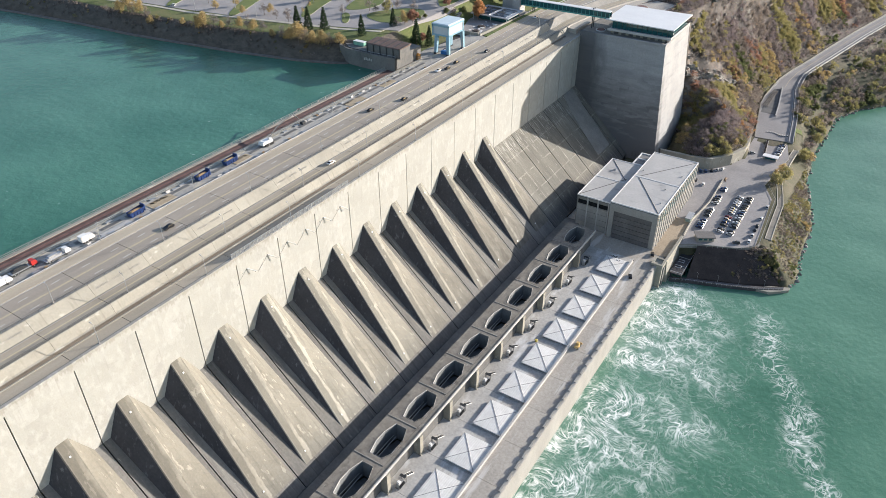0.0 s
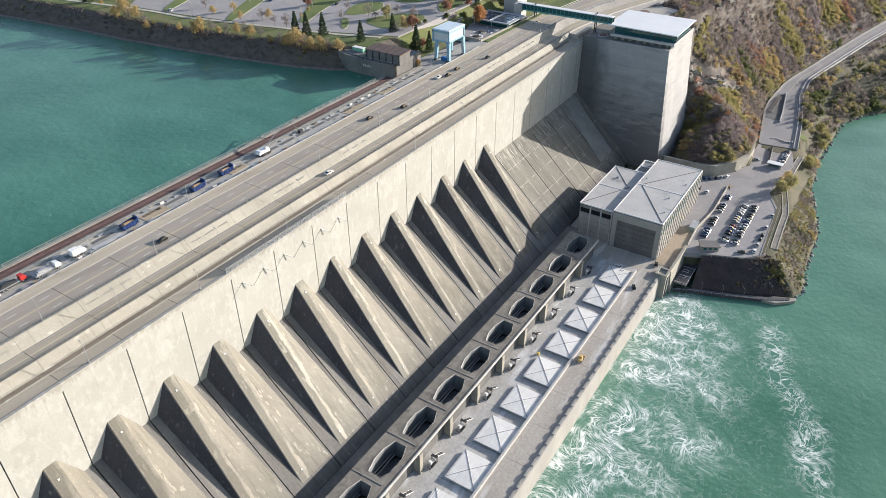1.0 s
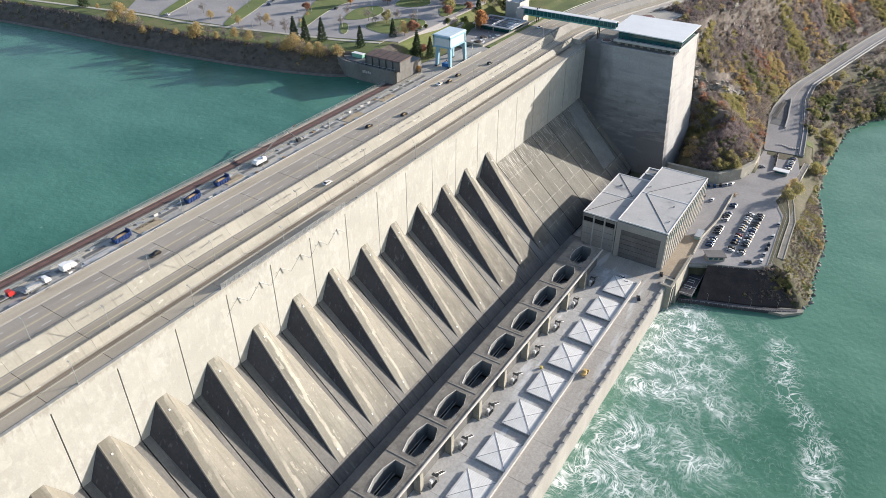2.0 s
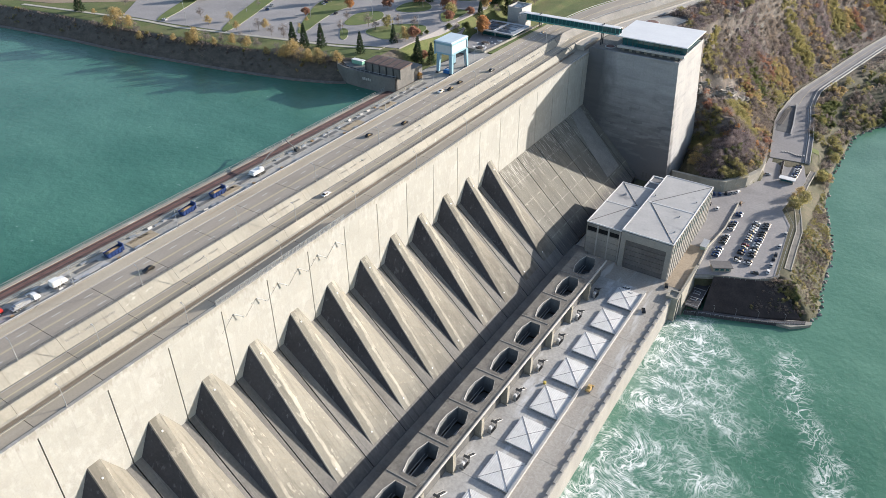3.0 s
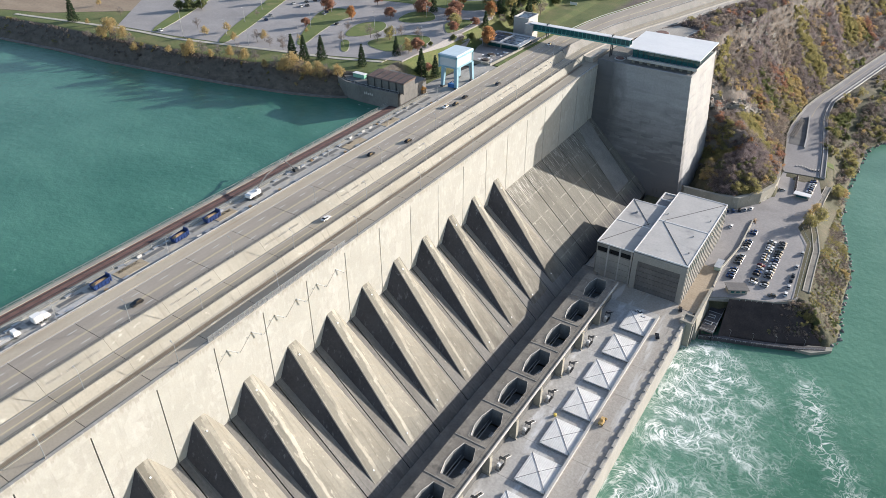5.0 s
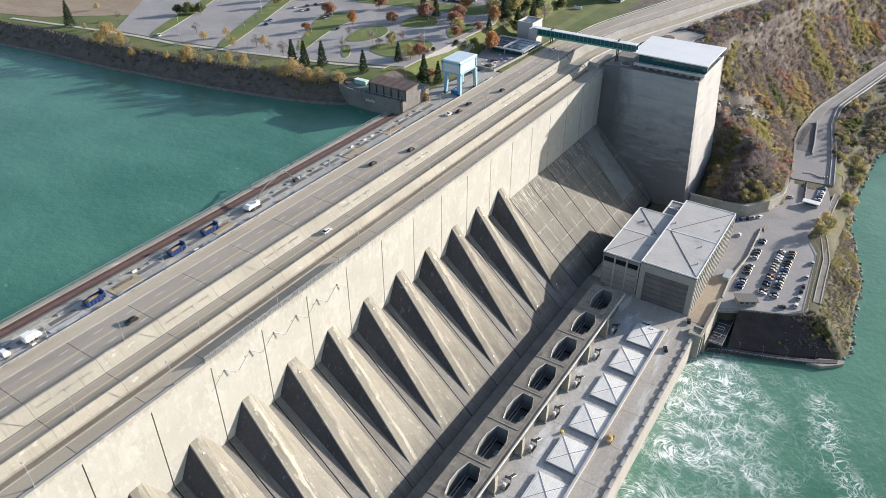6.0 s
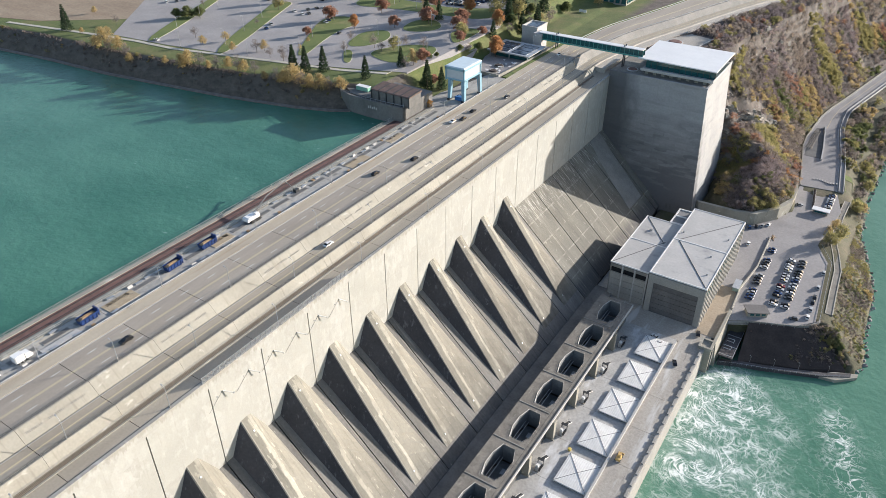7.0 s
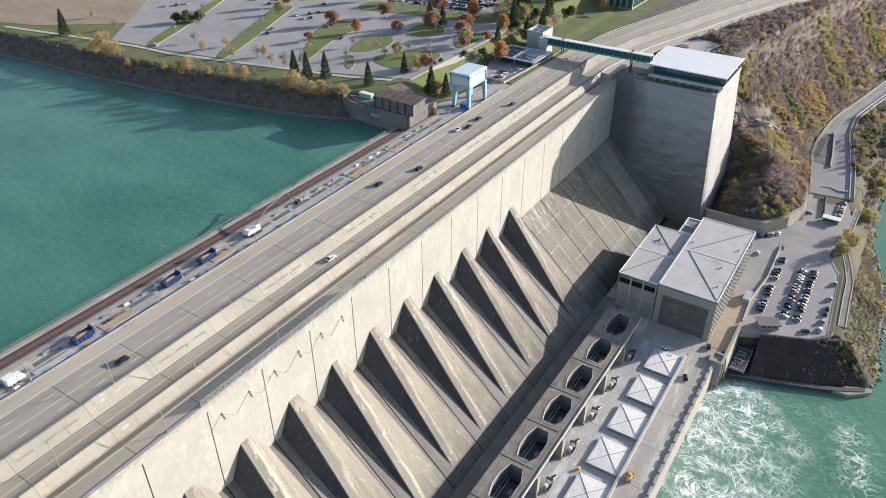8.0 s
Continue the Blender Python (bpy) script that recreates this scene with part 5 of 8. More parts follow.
part("roof_frame", Shape().box(66.3, 74.8, 347.8, 348.6, 33.5, 34.3).box(66.3, 74.8, 356.5, 357.3, 33.5, 34.3).box(66.3, 74.8, 365.4, 366.2, 33.5, 34.3).box(66.3, 67.1, 348.6, 365.4, 33.5, 34.3).box(74.0, 74.8, 348.6, 365.4, 33.5, 34.3), M_WPAINT, stair)
part("skylight", Shape().box(67.3, 73.8, 349, 365, 33.5, 33.8), M_HIP, stair)

# ---- lookout tower ----
TX0, TX1, TY0, TY1 = -0.4, 61.0, 399.0, 452.0
tower = thing("lookout_tower", "massive concrete tower block with a glazed lookout under a white roof", "tower")
s = Shape()
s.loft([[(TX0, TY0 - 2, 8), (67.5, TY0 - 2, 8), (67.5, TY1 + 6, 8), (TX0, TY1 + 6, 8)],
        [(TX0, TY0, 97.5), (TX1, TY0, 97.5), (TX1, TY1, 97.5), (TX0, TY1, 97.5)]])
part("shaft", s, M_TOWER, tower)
for i in range(5):
    part("slit_window", Shape().box(50 + i * 2.6, 51.3 + i * 2.6, TY0 - 2.05, TY0 - 1.2, 14.5, 18.5), M_DARKCONC, tower, "dark slit window")
part("cornice", Shape().box(TX0, TX1 + 0.25, TY0 - 0.25, TY0 + 0.8, 97.5, 98.6).box(TX1 - 0.8, TX1 + 0.25, TY0 + 0.8, TY1, 97.5, 98.6), M_TOWER, tower)
part("terrace", Shape().box(TX0, TX1 - 0.9, TY0 + 0.9, TY1, 97.5, 97.9), M_PITDECK, tower)
part("base_storey", Shape().box(19.5, 59.5, 406.4, 446, 97.9, 100.2), M_DARKCONC, tower)
for i in range(8):
    x = 18.6 + i * 5.2
    part("pier", Shape().box(x + 1.2, x + 3.2, 406.0, 406.4, 97.9, 100.2), M_BRIGHT, tower)
part("balcony", Shape().box(17.5, 62.4, 403.6, 447, 100.2, 100.9).box(17.5, 62.4, 403.6, 404.0, 100.9, 101.8).box(62.0, 62.4, 404.0, 447, 100.9, 101.8), M_PALE, tower, "pale balcony slab and parapet")
for i in range(12):
    x = 17.0 + i * 3.6
    part("glass_pane", Shape().box(x + 2, x + 5.4, 408.6, 408.75, 100.9, 105.6), M_GLASS, tower, "blue-green glass")
    part("mullion", Shape().box(x + 5.4, x + 5.6, 408.4, 408.8, 100.9, 105.6), M_DARKSTEEL, tower)
for i in range(11):
    y = 408.8 + i * 3.4
    part("glass_pane", Shape().box(59.6, 59.75, y, y + 3.2, 100.9, 105.6), M_GLASS, tower, "blue-green glass")
part("inner_wall", Shape().box(24, 55, 414, 440, 100.9, 105.6), M_CONC, tower)
part("roof", Shape().loft([[(14.8, 408.6, 105.6), (61.8, 407.2, 105.6), (61.5, 448.5, 105.6), (14.2, 448, 105.6)],
                           [(13.8, 407.4, 106.1), (62.9, 405.8, 106.1), (62.6, 449.4, 106.2), (13.2, 448.8, 106.2)],
                           [(13.8, 407.4, 106.7), (62.9, 405.8, 106.7), (62.6, 449.4, 106.7), (13.2, 448.8, 106.7)]]), M_WHITEROOF, tower, "flat white roof")

# ---- lamp posts, fence, conduits on the dam ----
def lamp_post(h, arm):
    l = thing("street_lamp", "thin grey steel street lamp on the dam", "street lamp", "street lamps")
    part("base", Shape().box(-0.25, 0.25, -0.25, 0.25, 0, 0.4), M_CONC, l)
    part("pole", Shape().rod((0, 0, 0.4), (0, 0, h), 0.13, 0.08, 6), M_STEEL, l)
    part("arm", Shape().rod((0, 0, h), (arm, 0, h + 0.5), 0.07, n=5), M_STEEL, l)
    part("lamp_head", Shape().box(min(arm, arm + 0.8), max(arm, arm + 0.8), -0.18, 0.18, h + 0.42, h + 0.62), M_STEEL, l)
    return l


park_lamp = lamp_post(9.5, 0.8)
tagged(park_lamp, "tall pale grey lamp post in the park", "street lamp", "park lamps")
park_lamp.matrix_basis = pose(-55.5, 400, 101.2)
lamp = lamp_post(8.0, -1.6)
lamp.matrix_basis = pose(-22.9, 10, 102.2)
for y in range(56, 400, 46):
    copy_thing(lamp, pose(-22.9, y, 102.2))
for y in range(-3, 330, 46):
    copy_thing(lamp, pose(-43.5, y, 102.5, 0, 0, 180))
for y in range(30, 390, 46):
    copy_thing(lamp, pose(-11.5, y, 98.75))
for y in (9.5, 55.5, 101.5, 147.5, 193.5, 239.5):
    copy_thing(lamp, pose(-0.5, y, 95.3))

screen = thing("screen_fence", "grey barred steel safety screen on the dam parapet", "fence")
rail_me = Shape().box(-0.05, 0.05, 0.1, 2.2, 0, 0.15).mesh("rail", M_STEEL)
slat_me = Shape().box(-0.04, 0.04, 0, 0.12, 0.2, 2.15).mesh("slat", M_STEEL)
post_me = Shape().box(-0.1, 0.12, -0.08, 0.08, 0, 2.5).mesh("post", M_STEEL)
for i in range(31):
    y = 67.5 + i * 2.3
    part("post", post_me, M_STEEL, screen).location = (0.05, y, 95.3)
    for z in (0.05, 2.15):
        part("rail", rail_me, M_STEEL, screen).location = (0.0, y, 95.3 + z)
    for j in range(6):
        part("slat", slat_me, M_STEEL, screen).location = (0.0, y + 0.3 + j * 0.32, 95.3)

for i in range(6):
    y = 73.8 + i * 11.6
    c = thing("floodlight_bracket", "thin steel bracket arm with cable on the dam face", "bracket", "face brackets")
    part("cable", Shape().rod((0.12, y - 6.5, 82.6), (0.12, y, 87.4), 0.05, n=4), M_DARKSTEEL, c)
    part("arm", Shape().rod((0.15, y, 87.4), (1.6, y + 3.0, 85.0), 0.2, 0.16, 6), M_STEEL, c)
    part("lamp_head", Shape().box(1.4, 1.8, y + 2.8, y + 3.3, 84.7, 85.1), M_STEEL, c)
    part("junction_box", Shape().box(0, 0.25, y - 2.5, y - 2.2, 86.4, 86.7), M_STEEL, c)

M_SAND = weathered("tan_sand", (0.38, 0.30, 0.20), (0.48, 0.40, 0.28), 0.5, 2.0)


# ---- work gear on the upstream strip ----
def skip(mat_load):
    b = thing("waste_skip", "navy blue open steel skip heaped with tan debris", "skip", "waste skips")
    body = Shape().loft([[(-1.2, -3.2, 0.2), (1.2, -3.2, 0.2), (1.2, 2.6, 0.2), (-1.2, 2.6, 0.2)], [(-1.35, -3.5, 2.2), (1.35, -3.5, 2.2), (1.35, 3.5, 2.6), (-1.35, 3.5, 2.6)]], cap=False)
    body.add([(-1.2, -3.2, 0.2), (1.2, -3.2, 0.2), (1.2, 2.6, 0.2), (-1.2, 2.6, 0.2)], [(0, 1, 2, 3)])
    part("bin", body, M_BLUE, b)
    part("front_plate", Shape().box(-1.4, 1.4, 3.3, 3.7, 0.6, 3.5), M_BLUE, b)
    part("load", Shape().loft([[(-1.25, -3.3, 1.6), (1.25, -3.3, 1.6), (1.25, 3.1, 1.7), (-1.25, 3.1, 1.7)], [(-0.5, -2.2, 2.3), (0.6, -1.8, 2.45), (0.4, 1.5, 2.25), (-0.6, 1.9, 2.35)]]), mat_load, b, "tan debris")
    for y in (-2.4, 2.0):
        part("roller", Shape().rod((-1.2, y, 0.25), (1.2, y, 0.25), 0.25, n=8), M_RUBBER, b)
    for i in range(5):
        part("rib", Shape().box(1.25, 1.45, -3.0 + i * 1.4, -2.8 + i * 1.4, 0.3, 2.3), M_BLUE, b)
    return b


sk = skip(M_TAN)
sk.matrix_basis = pose(-49.0, 63.5, 101.85)
copy_thing(sk, pose(-50.2, 99.5, 101.85, 0, 0, 1))
copy_thing(sk, pose(-51.0, 116.5, 101.85, 0, 0, -2))


def wheel_part(parent, x, y, r, w):
    t = part("wheel", Shape().rod((x - w / 2, y, r), (x + w / 2, y, r), r, n=12), M_RUBBER, parent)
    part("rim", Shape().rod((x - w / 2 - 0.02, y, r), (x + w / 2 + 0.02, y, r), r * 0.55, n=8), M_STEEL, t)


def box_truck(name, label, x, y, paint, length, bed):
    t = thing(name, label, "truck", at=(x, y, 101.85))
    part("chassis", Shape().box(-0.9, 0.9, -length / 2, length / 2, 0.6, 0.95), M_DARKSTEEL, t)
    part("cab", Shape().along_x([(length / 2 - 2.2, 0.9), (length / 2 - 2.2, 2.7), (length / 2 - 0.6, 2.7), (length / 2, 1.8), (length / 2, 0.9)], -1.15, 1.15), paint, t)
    part("windscreen", Shape().add([(-1.0, length / 2 - 0.55, 2.62), (1.0, length / 2 - 0.55, 2.62), (1.0, length / 2 + 0.02, 1.85), (-1.0, length / 2 + 0.02, 1.85)], [(0, 1, 2, 3)]), M_CARGLASS, t)
    if bed == "box":
        part("cargo_box", Shape().box(-1.25, 1.25, -length / 2, length / 2 - 2.5, 0.95, 3.3), paint, t)
    else:
        part("flat_bed", Shape().box(-1.25, 1.25, -length / 2, length / 2 - 2.5, 0.95, 1.15), M_STEEL, t)
        part("load", Shape().box(-0.9, 0.8, -length / 2 + 0.8, length / 2 - 3.4, 1.15, 1.9).box(-0.6, 0.6, -length / 2 + 1.6, length / 2 - 5.0, 1.9, 2.4), M_DARKSTEEL if bed == "dark" else M_STEEL, t)
    for sx in (-1, 1):
        for wy in (length / 2 - 1.4, -length / 2 + 1.2, -length / 2 + 2.4):
            wheel_part(t, sx, wy, 0.48, 0.35)
    return t


box_truck("box_truck", "white box truck parked on the work strip", -48.3, 40.5, M_WPAINT, 5.6, "box")
box_truck("flatbed_truck", "pale flatbed truck parked on the work strip", -47.5, 27.5, M_WPAINT, 10.0, "steel")
box_truck("flatbed_truck", "dark red truck with machinery parked on the work strip", -50.5, 16.0, M_RED, 10.0, "dark")
box_truck("box_truck", "white truck parked beside red plant", -48.0, 6.0, M_WPAINT, 8.0, "box")
box_truck("flatbed_truck", "white flatbed truck with steel load", -46.8, -6.0, M_WPAINT, 11.0, "dark")
plant = thing("piling_rig", "red piling rig folded down on the work strip", "construction machine", at=(-53.0, -6.0, 101.85))
part("tracks", Shape().box(-1.6, -0.9, -3, 3, 0, 0.9).box(0.9, 1.6, -3, 3, 0, 0.9), M_RUBBER, plant)
part("body", Shape().box(-1.4, 1.4, -2.6, 2.2, 0.9, 2.6), M_RED, plant)
part("mast", Shape().box(-0.5, 0.5, -2, 12, 2.6, 3.4), M_RED, plant)
part("cab", Shape().box(0.3, 1.5, 1.2, 2.9, 1.0, 3.2), M_WPAINT, plant)


def crawler_crane():
    c = thing("crawler_crane", "white tracked crane with a dark folding boom on the strip", "crane", at=(-50.5, 140.0, 101.85))
    for x in (-1.7, 1.7):
        part("track", Shape().along_x([(-2.8, 0.35), (-2.4, 0), (2.4, 0), (2.8, 0.35), (2.8, 0.75), (2.4, 1.0), (-2.4, 1.0), (-2.8, 0.75)], x - 0.4, x + 0.4), M_RUBBER, c)
    part("body", Shape().box(-1.5, 1.5, -3.2, 2.0, 1.1, 2.6), M_WPAINT, c)
    part("cab", Shape().along_x([(0.5, 1.1), (0.5, 3.3), (1.9, 3.3), (2.5, 2.2), (2.5, 1.1)], 0.4, 1.6), M_WPAINT, c)
    part("counterweight", Shape().box(-1.6, 1.6, -4.0, -3.2, 1.0, 2.3), M_WPAINT, c)
    part("boom", Shape().rod((-0.6, 1.5, 2.4), (-2.5, 11.0, 5.2), 0.45, 0.35, 4), M_DARKSTEEL, c)
    part("boom", Shape().rod((-2.5, 11.0, 5.2), (-4.5, 24.0, 5.8), 0.35, 0.25, 4), M_DARKSTEEL, c)
    part("jib", Shape().rod((-4.5, 24.0, 5.8), (-1.5, 27.0, 1.2), 0.3, 0.2, 4), M_DARKSTEEL, c)
    part("basket", Shape().box(-2.4, -0.6, 26.2, 28.4, 0.1, 1.5), M_DARKSTEEL, c)
    part("upper_arm", Shape().rod((-4.5, 24.0, 5.8), (-6.5, 30.0, 6.2), 0.3, 0.25, 4), M_DARKSTEEL, c)
    part("platform", Shape().box(-6.9, -6.1, 29.6, 31.2, 5.6, 6.3), M_DARKSTEEL, c)
    return c


crawler_crane()
for x, y, w, d in ((-49.0, 76.0, 2.6, 6.0), (-49.0, 236.0, 2.0, 6.0), (-48.0, 205.0, 2.8, 7.0), (-49.5, 122.0, 2.2, 5.0)):
    sp = thing("sand_bed", "shallow tan sand bed on the work strip", "sand", "sand beds", at=(x, y, 101.85))
    part("frame", Shape().box(-w - 0.15, w + 0.15, -d - 0.15, d + 0.15, 0, 0.1), M_KERB, sp)
    part("sand", Shape().box(-w, w, -d, d, 0.1, 0.16), M_SAND, sp)


def stack_of(kind):
    """Small site materials: steel panels, timber pallets or a plastic barrier."""
    if kind == 0:
        t = thing("panel_stack", "short stack of grey steel fence panels", "building material", "site materials")
        for i in range(4):
            part("panel", Shape().box(-0.6 + 0.06 * i, 0.6, -1.5, 1.5 - 0.1 * i, i * 0.14, i * 0.14 + 0.1), M_STEEL, t)
    elif kind == 1:
        t = thing("pallet_stack", "low stack of weathered timber pallets", "pallet", "site materials")
        for i in range(3):
            part("pallet", Shape().box(-0.6, 0.6, -0.6, 0.6, i * 0.2 + 0.12, i * 0.2 + 0.18).box(-0.6, 0.6, -0.5, -0.35, i * 0.2, i * 0.2 + 0.12).box(-0.6, 0.6, 0.35, 0.5, i * 0.2, i * 0.2 + 0.12), M_TAN, t)
    else:
        t = thing("site_barrier", "pale plastic site barrier block", "barrier", "site materials")
        part("block", Shape().along_y([(-0.35, 0), (-0.3, 0.25), (-0.12, 0.45), (-0.1, 0.95), (0.1, 0.95), (0.12, 0.45), (0.3, 0.25), (0.35, 0)], -1.0, 1.0), M_PALE, t)
    return t


STACKS = [stack_of(k) for k in range(3)]
stack_rng = random.Random(12)
used_stack = set()
for i in range(64):
    k = stack_rng.choice((0, 0, 0, 1, 2))
    m = pose(stack_rng.choice((-53.2, -52.8, -45.2)) + stack_rng.uniform(-0.3, 0.3), -20 + i * 4.6 + stack_rng.uniform(-1.5, 1.5), 101.85, 0, 0, stack_rng.uniform(-12, 12))
    if k in used_stack:
        copy_thing(STACKS[k], m)
    else:
        used_stack.add(k)
        STACKS[k].matrix_basis = m
pen = thing("barrier_panel", "pale concrete slab stacked on the work strip", "slab", at=(-46.5, 52.0, 101.85))
part("slab", Shape().box(-1.3, 1.3, -6.5, 6.5, 0.0, 0.4), M_PALE, pen)

# ---- gantry and shed ----
M_GPANEL = plain("pale_grey_cladding", (0.50, 0.55, 0.58), 0.5, vary=0.1, scale=0.4)
M_LROOF = plain("pale_blue_roof_paint", (0.52, 0.62, 0.68), 0.5, vary=0.12, scale=0.4)
gantry = thing("gate_gantry", "tall pale blue gantry crane on four legs", "gantry crane", at=(-49.5, 303.5, 102.0))
for sx in (-1, 1):
    for sy in (-1, 1):
        part("leg", Shape().loft([[(sx * 4.7 + a, sy * 8.8 + b, 0) for a, b in ((-0.8, -0.8), (0.8, -0.8), (0.8, 0.8), (-0.8, 0.8))],
                                  [(sx * 4.2 + a, sy * 8.2 + b, 11.5) for a, b in ((-1.1, -1.1), (1.1, -1.1), (1.1, 1.1), (-1.1, 1.1))]]), M_LBLUE, gantry)
        part("bogie", Shape().box(sx * 4.7 - 0.9, sx * 4.7 + 0.9, sy * 8.8 - 1.4, sy * 8.8 + 1.4, 0, 0.8), M_DARKSTEEL, gantry)
part("house", Shape().box(-7.2, 4.6, -8.6, 8.8, 12.4, 18.2), M_GPANEL, gantry, "pale grey infill panels")
for x in (-7.4, 4.2):
    for y in (-9.0, 8.4):
        part("corner_post", Shape().box(x, x + 0.8, y, y + 0.8, 11.0, 18.6), M_LBLUE, gantry)
part("girder", Shape().box(-7.4, 5.0, -9.0, -8.4, 17.2, 18.6).box(-7.4, 5.0, 8.6, 9.2, 17.2, 18.6).box(-7.6, -7.0, -9.0, 9.2, 17.3, 18.6).box(4.6, 5.1, -9.0, 9.2, 17.3, 18.6), M_LBLUE, gantry)
part("girder", Shape().box(-7.4, 5.0, -8.9, -8.5, 11.6, 12.5).box(-7.4, 5.0, 8.7, 9.1, 11.6, 12.5).box(4.6, 5.0, -8.9, 9.1, 11.6, 12.5), M_LBLUE, gantry)
part("roof", Shape().loft([[(-7.8, -9.4, 18.6), (5.3, -9.4, 18.6), (5.3, 9.5, 18.6), (-7.8, 9.5, 18.6)], [(-7.0, -8.8, 19.2), (4.6, -8.8, 19.2), (4.6, 9.0, 19.2), (-7.0, 9.0, 19.2)]]), M_LROOF, gantry, "pale blue roof")
part("cross_beam", Shape().box(-5.0, 5.0, 7.6, 8.8, 8.5, 9.8), M_LBLUE, gantry)
part("hoist_rope", Shape().rod((-1.0, -1, 4.0), (-1.0, -1, 11.4), 0.15, n=5).rod((1.0, -1, 4.0), (1.0, -1, 11.4), 0.15, n=5), M_DARKSTEEL, gantry)
part("ladder", Shape().box(4.5, 5.1, 7.2, 7.4, 0.6, 11.0).box(4.5, 5.1, 8.0, 8.2, 0.6, 11.0), M_STEEL, gantry)
blue_bin = thing("grab_bucket", "bright blue steel grab standing under the gantry", "machinery", at=(-48.0, 296.0, 102.0))
part("body", Shape().box(-2.6, 2.6, -1.3, 1.3, 0.2, 2.3), plain("bright_blue_paint", (0.03, 0.16, 0.42), 0.4), blue_bin)
part("arms", Shape().rod((-2, 0, 2.3), (0, 0, 4.0), 0.2).rod((2, 0, 2.3), (0, 0, 4.0), 0.2), M_BLUE, blue_bin)


shed = thing("intake_shed", "long grey shed with a rusty brown roof on the wall", "shed")
SX0, SY0 = lifted(-95.5, 277.0, 99.5, 109.0)
SX1, SY1 = lifted(-69.5, 288.5, 99.5, 109.0)
part("wall", Shape().box(SX0, SX1, SY0, SY1, 108.6, 114.2), M_WET, shed)
part("roof", Shape().loft([[(SX0 - 0.6, SY0 - 0.6, 114.2), (SX1 + 0.5, SY0 - 0.6, 114.2), (SX1 + 0.5, SY1 + 0.6, 114.2), (SX0 - 0.6, SY1 + 0.6, 114.2)],
                           [(SX0 - 0.6, SY0, 114.6), (SX1 + 0.5, SY0, 114.6), (SX1 + 0.5, SY1 + 0.6, 115.2), (SX0 - 0.6, SY1 + 0.6, 115.2)]]), M_BROWNROOF, shed, "rusty brown roof")
for i in range(6):
    x = SX0 + i * (SX1 - SX0) / 5
    part("rib", Shape().box(x - 0.25, x + 0.25, SY0 - 0.4, SY0, 108.6, 114.2).along_x([(SY0 - 0.6, 114.65), (SY1, 115.25), (SY1, 115.45), (SY0 - 0.6, 114.85)], x - 0.2, x + 0.2), M_DARKSTEEL, shed)
headwall = thing("wall_intake", "curved grey concrete wall round the intake yard", "retaining wall", kind="structure")
arc = [lifted(x, y, 100.0, 110.0) for x, y in ((-127, 292), (-125, 283), (-119, 277.5), (-110, 274.5), (-98, 273.6), (-84, 273.8), (-72, 274.6))] + [(-62.5, 262), (-62.5, 272)]
ring = Shape()
ring.loft([[(x, y, 96), (x + 0.1, y + 1.3, 96), (x + 0.1, y + 1.3, 109.6), (x, y, 109.6)] for x, y in arc])
part("wall", ring, M_WET, headwall)
rl = Shape()
for (x0, y0), (x1, y1) in zip(arc, arc[1:]):
    rl.rod((x0, y0 + 0.6, 110.7), (x1, y1 + 0.6, 110.7), 0.08, n=4)
    for i in range(4):
        f = i / 4
        rl.rod((x0 + (x1 - x0) * f, y0 + (y1 - y0) * f + 0.6, 109.6), (x0 + (x1 - x0) * f, y0 + (y1 - y0) * f + 0.6, 110.7), 0.07, n=4)
part("railing", rl, M_STEEL, headwall)
for i, (dx, h) in enumerate(((0.0, 1.4), (1.3, 1.7), (2.6, 1.2), (3.9, 1.6), (5.2, 1.3))):
    part("paint_mark", Shape().box(-79.5 + dx, -78.7 + dx, 253.3, 253.52, 105.2 + 0.2 * (i % 2), 105.2 + h), M_PALE, headwall, "faded pale painted bar")
yard = [lifted(x, y, 100.0, 109.4) for x, y in ((-124, 286), (-111, 277), (-72, 277), (-72, 304), (-100, 305), (-118, 298))]
structure("pavement_yard", Shape().up(yard, 100.0, 109.4), M_WET, "concrete intake yard behind the shed", "pavement")
gx, gy = lifted(-107, 284, 100.0, 109.4)
green_box = thing("green_container", "pale green equipment crate in the intake yard", "container", at=(gx, gy, 109.4))
part("crate", Shape().box(-4, 4, -1.5, 1.5, 0, 2.2), plain("mint_green_paint", (0.22, 0.47, 0.36), 0.5), green_box)
part("lid", Shape().box(-4.1, 4.1, -1.6, 1.6, 2.2, 2.4), M_WPAINT, green_box)
structure("pavement_gantry", Shape().up([(-64, 276), (-43.9, 276), (-43.9, 341), (-56, 341), (-60, 318), (-64, 300)], 99.5, 101.86), M_STRIP, "worn concrete apron under the gantry", "pavement")
hut = thing("sentry_hut", "small tan hut at the end of the trackbed", "hut", at=(-58.0, 279.5, 101.9))
part("wall_shell", Shape().box(-1.5, 1.5, -1.5, 1.5, 0, 2.6), M_TAN, hut)
part("roof", Shape().loft([[(-1.9, -1.9, 2.6), (1.9, -1.9, 2.6), (1.9, 1.9, 2.6), (-1.9, 1.9, 2.6)], [(-0.1, -0.1, 4.0), (0.1, -0.1, 4.0), (0.1, 0.1, 4.0), (-0.1, 0.1, 4.0)]]), M_ORANGE, hut)

